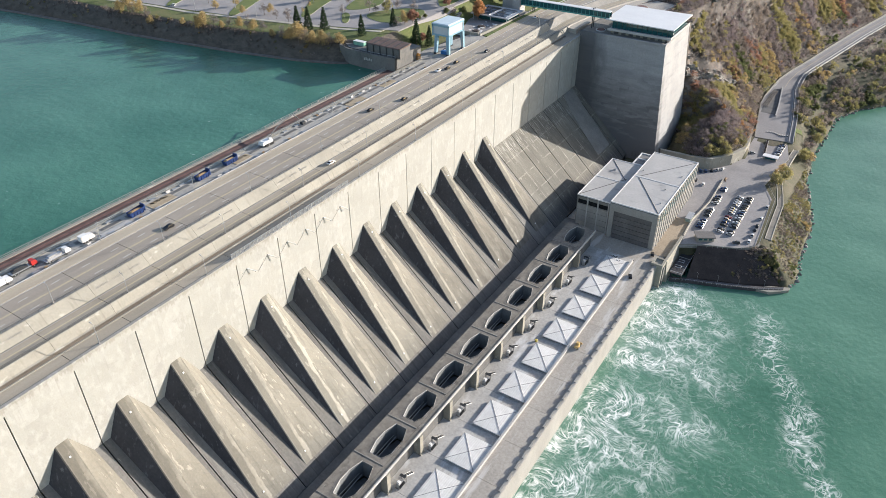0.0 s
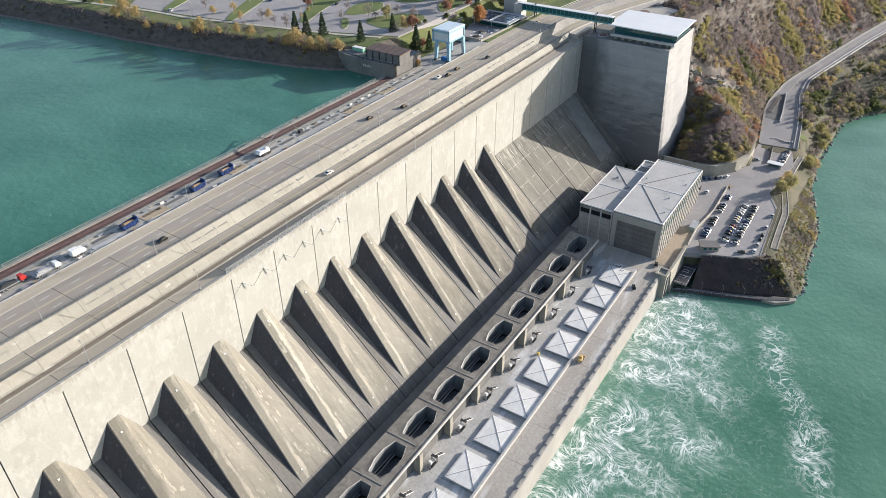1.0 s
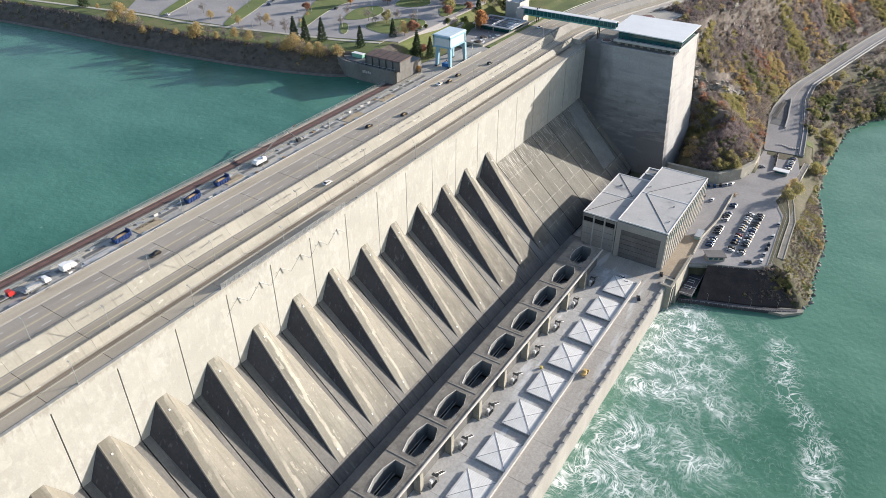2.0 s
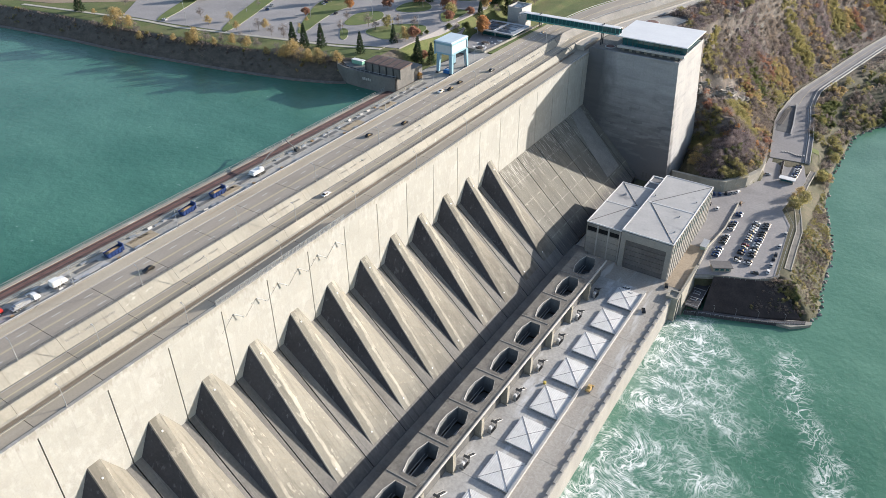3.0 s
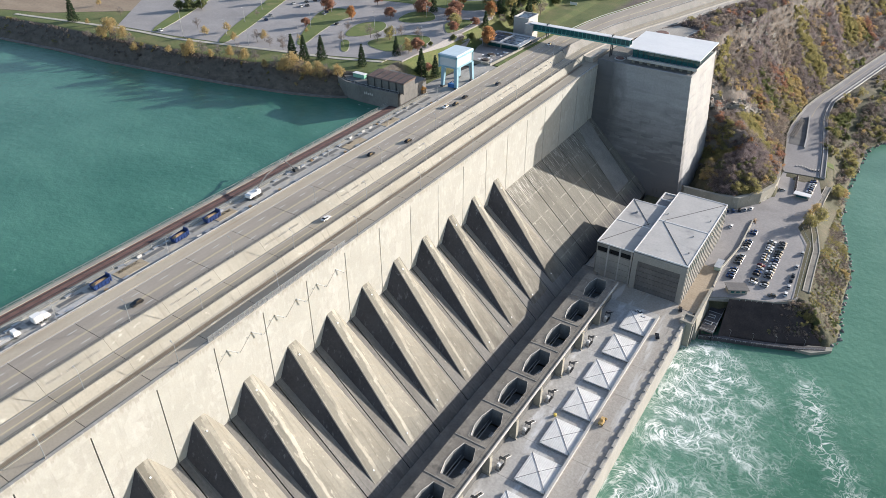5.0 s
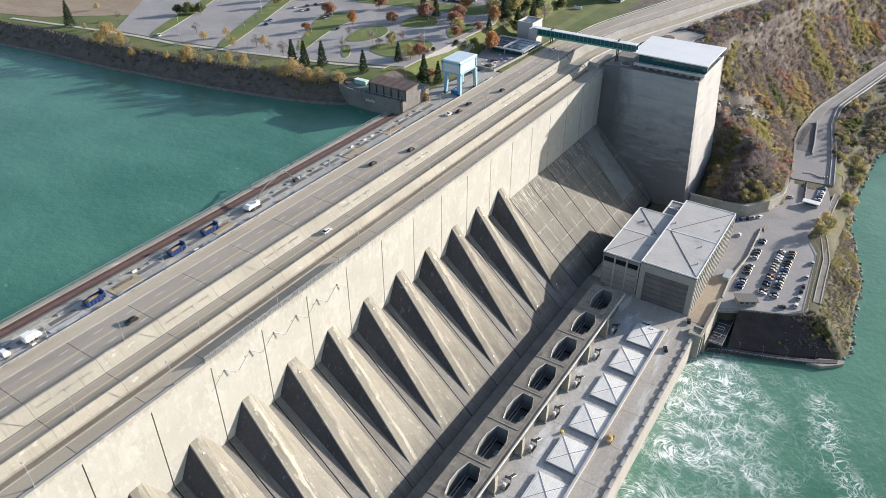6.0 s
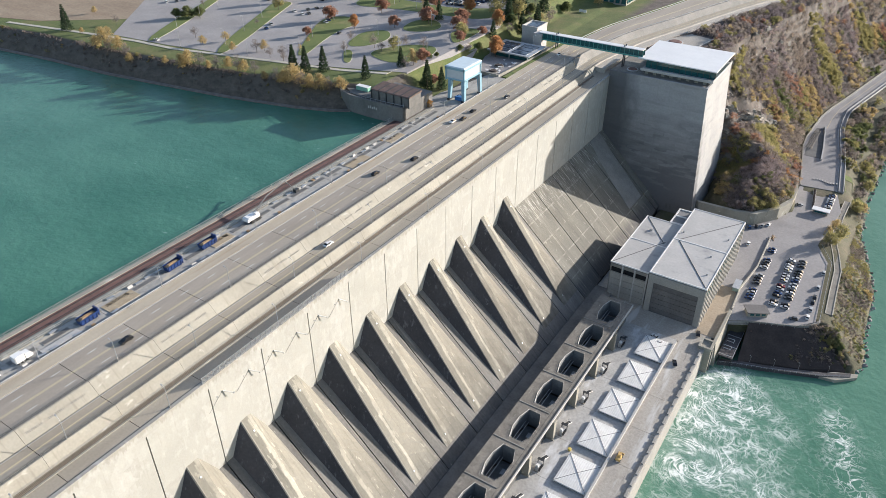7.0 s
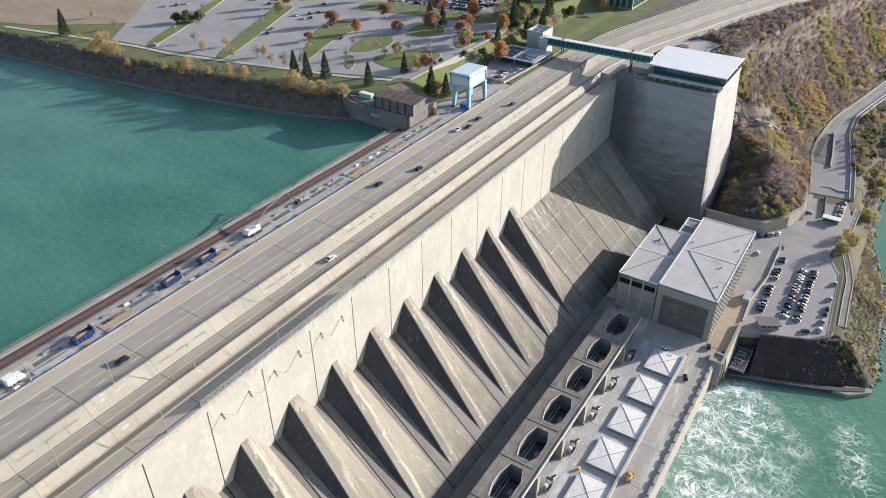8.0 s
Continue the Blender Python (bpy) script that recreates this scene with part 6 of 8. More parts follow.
# ---- footbridge and visitor pavilion ----
bridge = thing("footbridge", "long glazed teal footbridge with a white roof over the roads", "footbridge")
bx0, bx1, by, bz = -56.0, 16.0, 411.0, 107.0
part("deck", Shape().box(bx0, bx1, by - 2.0, by + 2.0, bz - 0.5, bz), M_STEEL, bridge)
part("roof", Shape().box(bx0, bx1, by - 2.3, by + 2.3, bz + 3.6, bz + 4.0), M_WHITEROOF, bridge, "white roof")
for yy in (by - 2.05, by + 1.95):
    part("chord", Shape().box(bx0, bx1, yy, yy + 0.12, bz - 0.9, bz - 0.1), M_TEAL, bridge)
    part("glazing", Shape().box(bx0, bx1, yy + 0.03, yy + 0.09, bz, bz + 3.6), M_GLASS, bridge, "teal-tinted glazing")
for i in range(25):
    x = bx0 + i * 3.0
    part("rib", Shape().box(x - 0.14, x + 0.14, by - 2.15, by - 2.0, bz - 0.9, bz + 3.6), M_TEAL, bridge)
for x in (-43.5, 3.5):
    for dy in (-1.6, 1.6):
        part("pylon", Shape().rod((x, by + dy, 95 if x > 0 else 100), (x, by + dy * 0.8, bz + 5.0), 0.4, n=6), M_DARKSTEEL, bridge)

pav = thing("visitor_lobby", "pale grey lift tower at the footbridge end", "building")
part("tower", Shape().box(-71, -59.5, 413, 428, 99, 111.5), M_PALE, pav)
part("parapet", Shape().box(-71.2, -59.3, 412.8, 413.6, 111.5, 112.4).box(-71.2, -59.3, 427.4, 428.2, 111.5, 112.4).box(-71.2, -70.4, 413.6, 427.4, 111.5, 112.4).box(-60.1, -59.3, 413.6, 427.4, 111.5, 112.4), M_PALE, pav)
part("lobby", Shape().box(-59.5, -53.5, 407.5, 416, 99, 110.2), M_PALE, pav)
part("skylight", Shape().box(-69, -62, 416, 425, 111.5, 111.9), M_SOLAR, pav)
cafe = thing("solar_pavilion", "low pavilion with dark solar panels on its roof", "building")
part("wall_shell", Shape().box(-72, -48, 378, 396, 100, 104.8), M_GLASS, cafe)
part("roof", Shape().box(-76, -45.5, 374, 399, 104.8, 105.5), M_STEEL, cafe, "grey metal roof")
for i in range(2):
    for j in range(3):
        x, y = -73 + i * 13.5, 376.5 + j * 6.8
        part("solar_panel", Shape().box(x, x + 11, y, y + 5.2, 105.5, 105.75), M_SOLAR, cafe, "dark solar panel")
for x in (-74, -60, -47):
    part("column", Shape().rod((x, 375, 100), (x, 375, 104.8), 0.3), M_STEEL, cafe)
structure("pavement_plaza", Shape().up([(-66, 342), (-49, 342), (-46.5, 412), (-60, 412), (-78, 400), (-76, 372)], 99.2, 101.2), M_LOT, "dark paved visitor plaza", "pavement")
structure("wall_plaza", Shape().loft([[(x, y, 99), (x + 0.8, y, 99), (x + 0.8, y, 103), (x, y, 103)] for x, y in ((-49.5, 341), (-47, 380), (-46, 422))]), M_BRIGHT, "pale garden wall beside the road", "wall")
structure("wall_plaza_end", Shape().box(-70, -49.6, 340.2, 341.0, 99, 103.5), M_BRIGHT, "pale end wall of the plaza", "wall")
structure("verge_strip", Shape().up([(-46.5, 342), (-43.8, 342), (-41.8, 440), (-44.8, 440)], 99, 102.2), M_GRASS, "narrow green grass verge", "grass")
table_rng = random.Random(4)


def cafe_table():
    t = thing("cafe_table", "small white round cafe table on the plaza", "table", "cafe tables")
    part("tabletop", Shape().rod((0, 0, 0.7), (0, 0, 0.76), 0.75, n=10), M_WPAINT, t)
    part("stem", Shape().rod((0, 0, 0.04), (0, 0, 0.7), 0.06, n=6), M_WPAINT, t)
    part("foot", Shape().rod((0, 0, 0), (0, 0, 0.04), 0.35, n=8), M_WPAINT, t)
    return t


ct = cafe_table()
ct.matrix_basis = pose(-58, 350, 101.2)
for i in range(22):
    copy_thing(ct, pose(-64 + 13 * table_rng.random(), 346 + 27 * table_rng.random(), 101.2))
for x, y, r in ((-57, 349, 3.0), (-59, 360, 3.2)):
    pl = thing("round_planter", "round planted bed with a pale rim on the plaza", "planter", "plaza planters", at=(x, y, 101.2))
    part("rim", Shape().rod((0, 0, 0), (0, 0, 0.5), r, n=20), M_BRIGHT, pl)
    part("planting", Shape().rod((0, 0, 0.5), (0, 0, 1.1), r - 0.4, r - 1.2, 14), M_SOIL, pl)
office = thing("office_block", "low office building with dark windows beyond the lawn", "building")
part("wall_shell", Shape().box(-72, -46, 545, 585, 99, 112), M_BRIGHT, office)
part("roof", Shape().box(-72.6, -45.4, 544.4, 585.6, 112, 112.8), M_ROOF, office)
for i in range(5):
    part("window_band", Shape().box(-70 + i * 5, -66.6 + i * 5, 544.7, 545.0, 101, 110.5), M_GLASS, office)
for i in range(8):
    part("window_band", Shape().box(-46.0, -45.7, 547 + i * 4.7, 550.4 + i * 4.7, 101, 110.5), M_GLASS, office)
sign = thing("road_sign", "white board sign on two posts on the lawn", "sign", at=(-66, 505, 99.9))
part("board", Shape().box(-3, 3, -0.1, 0.1, 1.0, 3.0), M_WPAINT, sign)
for x in (-2.4, 2.4):
    part("post", Shape().box(x - 0.12, x + 0.12, -0.1, 0.1, 0, 1.0), M_STEEL, sign)

# ---- park and upper car parks ----

def park_z(x):
    return float(park_level(np.array([x]))[0])


def on_park(points):
    """Plan points of the park at their true places and levels."""
    out = []
    for x, y in points:
        z = 111.0
        for _ in range(6):
            a, b = lifted(x, y, 100.0, z)
            z = park_z(a)
        out.append((a, b, z))
    return out


def raised(points, lo, hi):
    return Shape().loft([[(x, y, z + lo) for x, y, z in points], [(x, y, z + hi) for x, y, z in points]])


def smoothed(points, times=2):
    for _ in range(times):
        points = [q for (a, b), (c, d) in zip(points, points[1:] + points[:1]) for q in ((a * 0.75 + c * 0.25, b * 0.75 + d * 0.25), (a * 0.25 + c * 0.75, b * 0.25 + d * 0.75))]
    return points


structure("road_park", raised(on_park([(-326, 273), (-370, 327), (-430, 400), (-400, 640), (-150, 640), (-124, 520), (-113, 470), (-103, 440), (-103, 400), (-103, 363), (-103, 322), (-146, 306), (-175, 297), (-225, 287), (-276, 278)]), -7.0, 0.06), M_LOT, "grey asphalt of the park roads and car parks", "road")
structure("road_ramp", raised(on_park([(-103.2, 330), (-103.2, 392), (-92, 384), (-82, 372), (-78, 350), (-88, 336)]), -6.0, 0.05), M_LOT, "grey asphalt drive falling to the plaza", "road")
structure("field", raised(on_park([(-460, 247), (-404, 264), (-350, 305), (-395, 365), (-470, 420), (-800, 420), (-800, 200)]), -1.5, 0.05), M_DRYFIELD, "dry brown open field", "field")


def island(points, mat=M_GRASS, name="lawn", label="raised mown grass island with a pale kerb"):
    own = thing(name, label, "lawn", kind="structure")
    pts = on_park(smoothed(points))
    cx, cy = sum(p[0] for p in pts) / len(pts), sum(p[1] for p in pts) / len(pts)
    part("kerb", raised(pts, -4.0, 0.2), M_KERB, own)
    inner = []
    for x, y, z in pts:
        f = 1 - 0.5 / max(1.0, math.hypot(x - cx, y - cy))
        inner.append((cx + (x - cx) * f, cy + (y - cy) * f, z))
    part("turf", raised(inner, -0.4, 0.32), mat, own)


island([(-297, 276), (-285, 279), (-345, 402), (-353, 397)])
island([(-236, 284), (-223, 284), (-270, 390), (-278, 410), (-293, 403), (-284, 384)])
island([(-183, 308), (-178, 312), (-190, 344), (-196, 372), (-194, 389), (-214, 403), (-229, 386), (-202, 338)])
island([(-149, 315), (-143, 316), (-157, 337), (-166, 337)])
island([(-167, 341), (-155, 351), (-152, 368), (-158, 381), (-168, 388), (-180, 375), (-175, 354)])
island([(-143, 335), (-125, 330), (-116, 334), (-110, 344), (-108, 358), (-111, 369), (-118, 375), (-132, 371), (-143, 355), (-147, 344)])
island([(-161, 393), (-145, 394), (-135, 410), (-143, 423), (-155, 429), (-166, 418)])
island([(-120, 398), (-110, 386), (-107, 395), (-107, 408), (-109, 426), (-122, 423), (-126, 408)])
island([(-232, 426), (-203, 436), (-150, 442), (-118, 448), (-118, 488), (-140, 474), (-158, 463), (-215, 463), (-240, 452)])
path_pts = [(-420, 250), (-360, 262), (-328, 268), (-298, 272.5), (-264, 275), (-222, 285), (-175, 296), (-142, 303), (-112, 314), (-95, 326)]
structure("pavement_path", Shape().loft([[(x, y - 1.5, z - 0.7), (x, y + 1.5, z - 0.7), (x, y + 1.5, z + 0.16), (x, y - 1.5, z + 0.16)] for x, y, z in on_park(path_pts)]), M_KERB, "pale concrete footpath along the bank", "path")
marks = thing("parking_lines", "faded white parking bay lines", "road marking", kind="structure")
bays = Shape()
for i in range(26):
    (x, y, z), = on_park([(-206 + i * 1.1, 322 + i * 2.6)])
    bays.box(x, x + 0.15, y, y + 3.2, z + 0.066, z + 0.074)
part("bay_lines", bays, M_WHITE, marks)

# ---- river bank: retaining wall, car park, access road ----
structure("pavement_lot", Shape().up([(104.7, 300), (116, 300), (131, 309.5), (147, 316), (155.5, 325), (151.5, 388), (143, 406), (149, 457), (142.5, 484.5), (118.8, 484.5), (119.2, 441), (113.7, 426), (102.7, 410.6), (88, 404), (68, 404), (68, 366), (104.7, 366)], 11.5, 13.0), M_LOT, "dark asphalt riverside car park", "car park")
structure("pavement_yard_tan", Shape().up([(104.6, 283), (114.6, 283), (114.6, 312), (113.5, 332), (104.6, 332)], 12.4, 13.06), M_YARD, "tan dusty concrete yard beside the hall", "pavement")
curve = [(68, 406), (82, 406.5), (91, 406.8), (103, 410), (114, 425.5), (119.4, 441), (119.2, 458), (116, 478)]
wall_r = Shape().loft([[(x + 1.0, y - 1.2, 10), (x - 1.0, y + 1.0, 10), (x - 1.0, y + 1.0, 21.2), (x + 1.0, y - 1.2, 21.2)] for x, y in curve])
structure("wall_curved", wall_r, M_BRIGHT, "tall curved pale concrete retaining wall behind the car park", "retaining wall")

road = thing("road_access", "grey two-lane access road climbing along the gorge", "road", kind="structure")


def ribbon(side0, off0, side1, off1, z0, z1, first=0):
    """A strip along the road between two edges, each given as a share of the half width and metres beyond it."""
    rings = []
    for i in range(first, len(ROAD_LINE)):
        (x, y), z, half = ROAD_LINE[i], ROAD_Z[i], ROAD_HALF[i]
        a, b = ROAD_LINE[max(0, i - 1)], ROAD_LINE[min(len(ROAD_LINE) - 1, i + 1)]
        dx, dy = b[0] - a[0], b[1] - a[1]
        d = math.hypot(dx, dy)
        p = lambda h: (x + dy / d * h, y - dx / d * h)
        e0, e1 = p(side0 * half + off0), p(side1 * half + off1)
        rings.append([(*e0, z + z0), (*e1, z + z0), (*e1, z + z1), (*e0, z + z1)])
    return Shape().loft(rings)


part("carriageway", ribbon(-1, 0, 1, 0, -0.8, 0.0), M_LOT, road)
part("kerb_inner", ribbon(-1, -0.7, -1, 0, -0.8, 0.9), M_BRIGHT, road, "pale kerb wall")
part("kerb_outer", ribbon(1, 0, 1, 0.6, -0.8, 0.9), M_PALE, road, "pale kerb wall")
part("footway", ribbon(1, 0.6, 1, 2.9, -0.8, 0.15), M_LOT, road, "grey footway")
part("parapet", ribbon(1, 2.9, 1, 3.4, -1.2, 1.0), M_PALE, road, "pale outer parapet")
part("centre_line", ribbon(0, -0.12, 0, 0.12, 0.004, 0.012, 4), M_YELLOW, road)
part("edge_line", ribbon(1, -1.0, 1, -0.8, 0.004, 0.012), M_WHITE, road)
part("edge_line", ribbon(-1, 0.7, -1, 0.9, 0.004, 0.012, 4), M_WHITE, road)
structure("island_wall", Shape().loft([[(x - 0.45, y, z - 0.4), (x + 0.45, y, z - 0.4), (x + 0.45, y, z + 1.2), (x - 0.45, y, z + 1.2)] for x, y, z in ((124.6, 526, 15.7), (122.8, 545, 16.8), (120.8, 560, 17.7), (119.0, 574, 18.6), (117.5, 584, 19.3))]), M_PALE, "pale dividing wall on the access road", "wall")
structure("pavement_ramp", Shape().loft([[(x0, y, z - 0.5), (x1, y, z - 0.5), (x1, y, z + 0.06), (x0, y, z + 0.06)] for x0, x1, y, z in ((112.5, 123.9, 529, 15.9), (110.8, 122.1, 546, 16.9), (110.6, 119.6, 563, 17.9), (112.0, 117.2, 580, 19.0))]), M_DARKCONC, "dark worn concrete ramp behind the dividing wall", "pavement")
for i in range(4):
    row = thing("ramp_fence", "low weathered brown rail fence on the ramp", "fence", "ramp fences")
    x0, x1 = 110.6 + i * 1.5, 112.4 + i * 1.1
    for h in (0.5, 1.0):
        part("rail", Shape().rod((x0, 540, 16.6 + h), (x1, 574, 18.6 + h), 0.12, n=4), M_BARK, row)
    for j in range(9):
        f = j / 8
        part("post", Shape().rod((x0 + (x1 - x0) * f, 540 + 34 * f, 16.4 + 2.0 * f), (x0 + (x1 - x0) * f, 540 + 34 * f, 17.8 + 2.0 * f), 0.12, n=4), M_BARK, row)
for i in range(9):
    blk = thing("road_barrier", "dark concrete barrier block with a pale top", "barrier", "barrier row", at=(125.4 + i * 1.85, 495.4 + 1.2 * math.sin(i * 0.8), 13.25 + 0.04 * i))
    part("block", Shape().along_y([(-0.55, 0), (-0.5, 0.5), (-0.3, 1.0), (0.3, 1.0), (0.5, 0.5), (0.55, 0)], -1.2, 1.2), M_DARKCONC, blk)
    part("cap", Shape().box(-0.32, 0.32, -1.2, 1.2, 1.0, 1.12), M_PALE, blk, "pale top")
median = thing("median_planter", "long low concrete planter with a dark clipped hedge", "planter")
part("kerb", Shape().loft([[(x - 0.9, y, 12.9), (x + 0.9, y, 12.9), (x + 0.9, y, 13.6), (x - 0.9, y, 13.6)] for x, y in ((129.0, 479.5), (130.8, 465), (132.4, 451.5))]), M_PALE, median)
part("hedge", Shape().loft([[(x - 0.7, y, 13.5), (x + 0.6, y, 13.5), (x + 0.5 + 0.15 * math.sin(y), y, 14.5 + 0.2 * math.sin(y * 1.7)), (x - 0.5, y, 14.4 + 0.25 * math.sin(y * 2.3))] for x, y in ((129.1 + 0.117 * (479 - v), v) for v in range(452, 480))]), M_SOIL, median, "dark hedge")
structure("lawn_bank", Shape().loft([[(x0, y, z_at(x0, y) - 1.0), (x1, y, z_at(x1, y) - 1.0), (x1, y, z_at(x1, y) + 0.25), (x0, y, z_at(x0, y) + 0.25)] for x0, x1, y in ((146.8, 152.5, 492), (145.2, 151.5, 500), (143.6, 149.5, 509), (142.4, 147.6, 516))]), M_GRASS, "small bright mown lawn beside the access road", "lawn")
booth = thing("gate_booth", "small flat-roofed gatehouse at the car park", "booth", at=(137.5, 448, 13.0))
part("wall_shell", Shape().box(-4.5, 4.5, -1.8, 1.8, 0, 2.8), M_CONC, booth)
part("roof", Shape().box(-5.4, 5.4, -2.6, 2.6, 2.8, 3.2), M_WHITEROOF, booth)
part("window", Shape().box(-3.5, 3.5, -1.88, -1.8, 1.1, 2.2), M_GLASS, booth)
house = thing("guard_house", "low dark-roofed guard house at the car park's edge", "building")
house.matrix_basis = pose(127.2, 315.2, 13.0, 0, 0, 30)
part("wall_shell", Shape().box(-5.0, 5.0, -3.0, 3.0, 0, 2.9), M_BRIGHT, house)
part("roof", Shape().box(-5.8, 5.8, -3.8, 3.8, 2.9, 3.3), M_DOOR, house, "dark grey-brown roof")
for i in range(3):
    part("window", Shape().box(-4 + i * 3, -2 + i * 3, -3.08, -3.0, 1.0, 2.2), M_GLASS, house)
part("door", Shape().box(5.0, 5.08, -0.6, 0.6, 0, 2.1), M_DARKSTEEL, house)
structure("wall_divider", Shape().loft([[(x - 0.35, y, 12.9), (x + 0.35, y, 12.9), (x + 0.35, y, 14.2), (x - 0.35, y, 14.2)] for x, y in ((115.6, 312), (114.6, 334), (117.6, 361), (117.0, 398))]), M_KERB, "low pale wall dividing yard and car park", "wall")
shack = thing("pale_green_shed", "small pale green shed by the dividing wall", "shed", at=(112.6, 334, 13.0))
part("wall_shell", Shape().box(-1.6, 1.6, -4.5, 4.5, 0, 2.4), plain("pale_green_paint", (0.36, 0.46, 0.40), 0.5), shack)
part("roof", Shape().box(-1.9, 1.9, -4.8, 4.8, 2.4, 2.6), M_STEEL, shack)
heap = thing("timber_pile", "loose pile of orange-brown timber by the dividing wall", "timber", at=(118.2, 399, 13.0))
hr = random.Random(8)
for i in range(9):
    a = hr.uniform(-0.6, 0.6)
    part("beam", Shape().rod((hr.uniform(-1.5, 0.5) - 2 * math.sin(a), -2.5, 0.15 + 0.13 * i), (hr.uniform(-0.5, 1.5) + 2 * math.sin(a), 2.5, 0.15 + 0.13 * i), 0.15, n=4), M_TAN, heap)
edge = [(131, 308), (147, 314.3), (157, 324), (153.5, 388), (145, 406.5)]
fence = Shape()
for (x0, y0), (x1, y1) in zip(edge, edge[1:]):
    d = math.hypot(x1 - x0, y1 - y0)
    fence.loft([[(x0, y0, 13.9), (x0 + 0.12, y0, 13.9), (x0 + 0.12, y0, 14.1), (x0, y0, 14.1)], [(x1, y1, 13.9), (x1 + 0.12, y1, 13.9), (x1 + 0.12, y1, 14.1), (x1, y1, 14.1)]])
    for i in range(int(d / 3)):
        f = i * 3 / d
        x, y = x0 + (x1 - x0) * f, y0 + (y1 - y0) * f
        fence.box(x, x + 0.14, y, y + 0.14, 12.5, 14.1)
tagged(new("chain_fence", fence.mesh("chain_fence", M_STEEL)), "thin grey post fence round the car park", "fence")
walk_pts = [(160.2, 337, 12.2), (158.9, 360, 12.2), (157.8, 384, 12.2), (154.6, 400, 12.1), (151.2, 414, 12.0), (150.0, 432, 12.0), (149.5, 452, 12.1), (150.5, 476, 12.4)]
for off0, off1, top, mat, nm, lab in ((-1.5, 1.5, 0.14, M_PITDECK, "pavement_walk", "narrow brown-grey riverside footpath"), (-2.0, -1.5, 0.4, M_KERB, "trim_walk_inner", "pale kerb along the footpath"), (1.5, 2.0, 0.4, M_KERB, "trim_walk_outer", "pale kerb along the footpath")):
    structure(nm, Shape().loft([[(x + off0, y, z - 1.2), (x + off1, y, z - 1.2), (x + off1, y, z + top), (x + off0, y, z + top)] for x, y, z in walk_pts]), mat, lab, "path")
brow = [(116.5, 301), (124, 305.2), (132, 309), (140, 312.2), (148, 315.6), (154, 320.5), (157.3, 327)]
structure("wall_brow", Shape().loft([[(x - 0.2, y - 0.9, 11.4), (x + 0.5, y - 0.6, 11.4), (x + 0.4, y + 0.5, 13.45), (x - 0.3, y + 0.5, 13.45)] for x, y in brow]), M_PITDECK, "low brown concrete brow along the embankment", "retaining wall")
soil = Shape().loft([[(126.0, 306.2, 12.9), (127.5, 285.5, 2.0), (127.5, 285, -3), (126, 306, -3)], [(131, 308.8, 12.9), (133, 289, 2.0), (133, 287, -3), (131, 308, -3)], [(147, 315.2, 12.9), (155, 297, 2.0), (155, 295, -3), (147, 315, -3)], [(156, 324.5, 12.9), (175, 308, 2.0), (177, 306, -3), (156, 324, -3)]])
structure("embankment", soil, M_SOIL, "bare dark brown soil embankment above the water", "embankment")
prom = [(119, 280), (128, 284), (139, 287.5), (152, 292.5), (166, 298), (178, 305)]
structure("pavement_promenade", Shape().loft([[(x, y - 0.6, -3), (x, y + 2.4, -3), (x, y + 2.4, 1.9), (x, y - 0.6, 1.9)] for x, y in prom]), M_WALLDARK, "dark concrete waterside walkway", "path")
rail = Shape()
for (x0, y0), (x1, y1) in zip(prom, prom[1:]):
    rail.rod((x0, y0 - 1.0, 2.9), (x1, y1 - 1.0, 2.9), 0.07, n=4)
    for i in range(5):
        f = i / 5
        rail.rod((x0 + (x1 - x0) * f, y0 + (y1 - y0) * f - 1.0, 1.9), (x0 + (x1 - x0) * f, y0 + (y1 - y0) * f - 1.0, 2.95), 0.07, n=4)
tagged(new("promenade_rail", rail.mesh("promenade_rail", M_STEEL)), "thin grey handrail along the waterside walkway", "railing")
tagged(new("jetty", Shape().up([(162, 296.5), (172, 298), (181, 306), (181, 309), (170, 304)], -3, 1.6).mesh("jetty", M_BRIGHT)), "pale concrete jetty head at the water's edge", "jetty")
for x, y in ((133, 288.5), (144, 292), (155, 296), (168, 301.5)):
    copy_thing(lamp, pose(x, y, 1.9) @ Matrix.Scale(0.5, 4))


# ---- boulders along the shore ----
def boulder(seed):
    r = random.Random(seed)
    bm = bmesh.new()
    bmesh.ops.create_icosphere(bm, subdivisions=1, radius=1.0)
    for v in bm.verts:
        v.co *= r.uniform(0.7, 1.15)
        v.co.z *= 0.7
    me = bpy.data.meshes.new("boulder")
    bm.to_mesh(me)
    bm.free()
    me.materials.append(M_ROCK)
    return me


rock_meshes = [boulder(i) for i in range(5)]
rk = random.Random(21)
for (x0, y0), (x1, y1) in zip(SHORE[4:17], SHORE[5:18]):
    n = int(math.hypot(x1 - x0, y1 - y0) / 1.9)
    for i in range(n):
        f = (i + rk.random()) / n
        s = rk.uniform(0.5, 1.5)
        b = new("boulder", rk.choice(rock_meshes))
        b.location = (x0 + (x1 - x0) * f - rk.uniform(-0.8, 2.4), y0 + (y1 - y0) * f, rk.uniform(-0.1, 0.7))
        b.scale, b.rotation_euler = (s, s * rk.uniform(0.8, 1.3), s), (rk.random(), rk.random(), rk.random() * 6)
        tagged(b, "grey angular boulder on the river shore", "rock", "shore boulders")


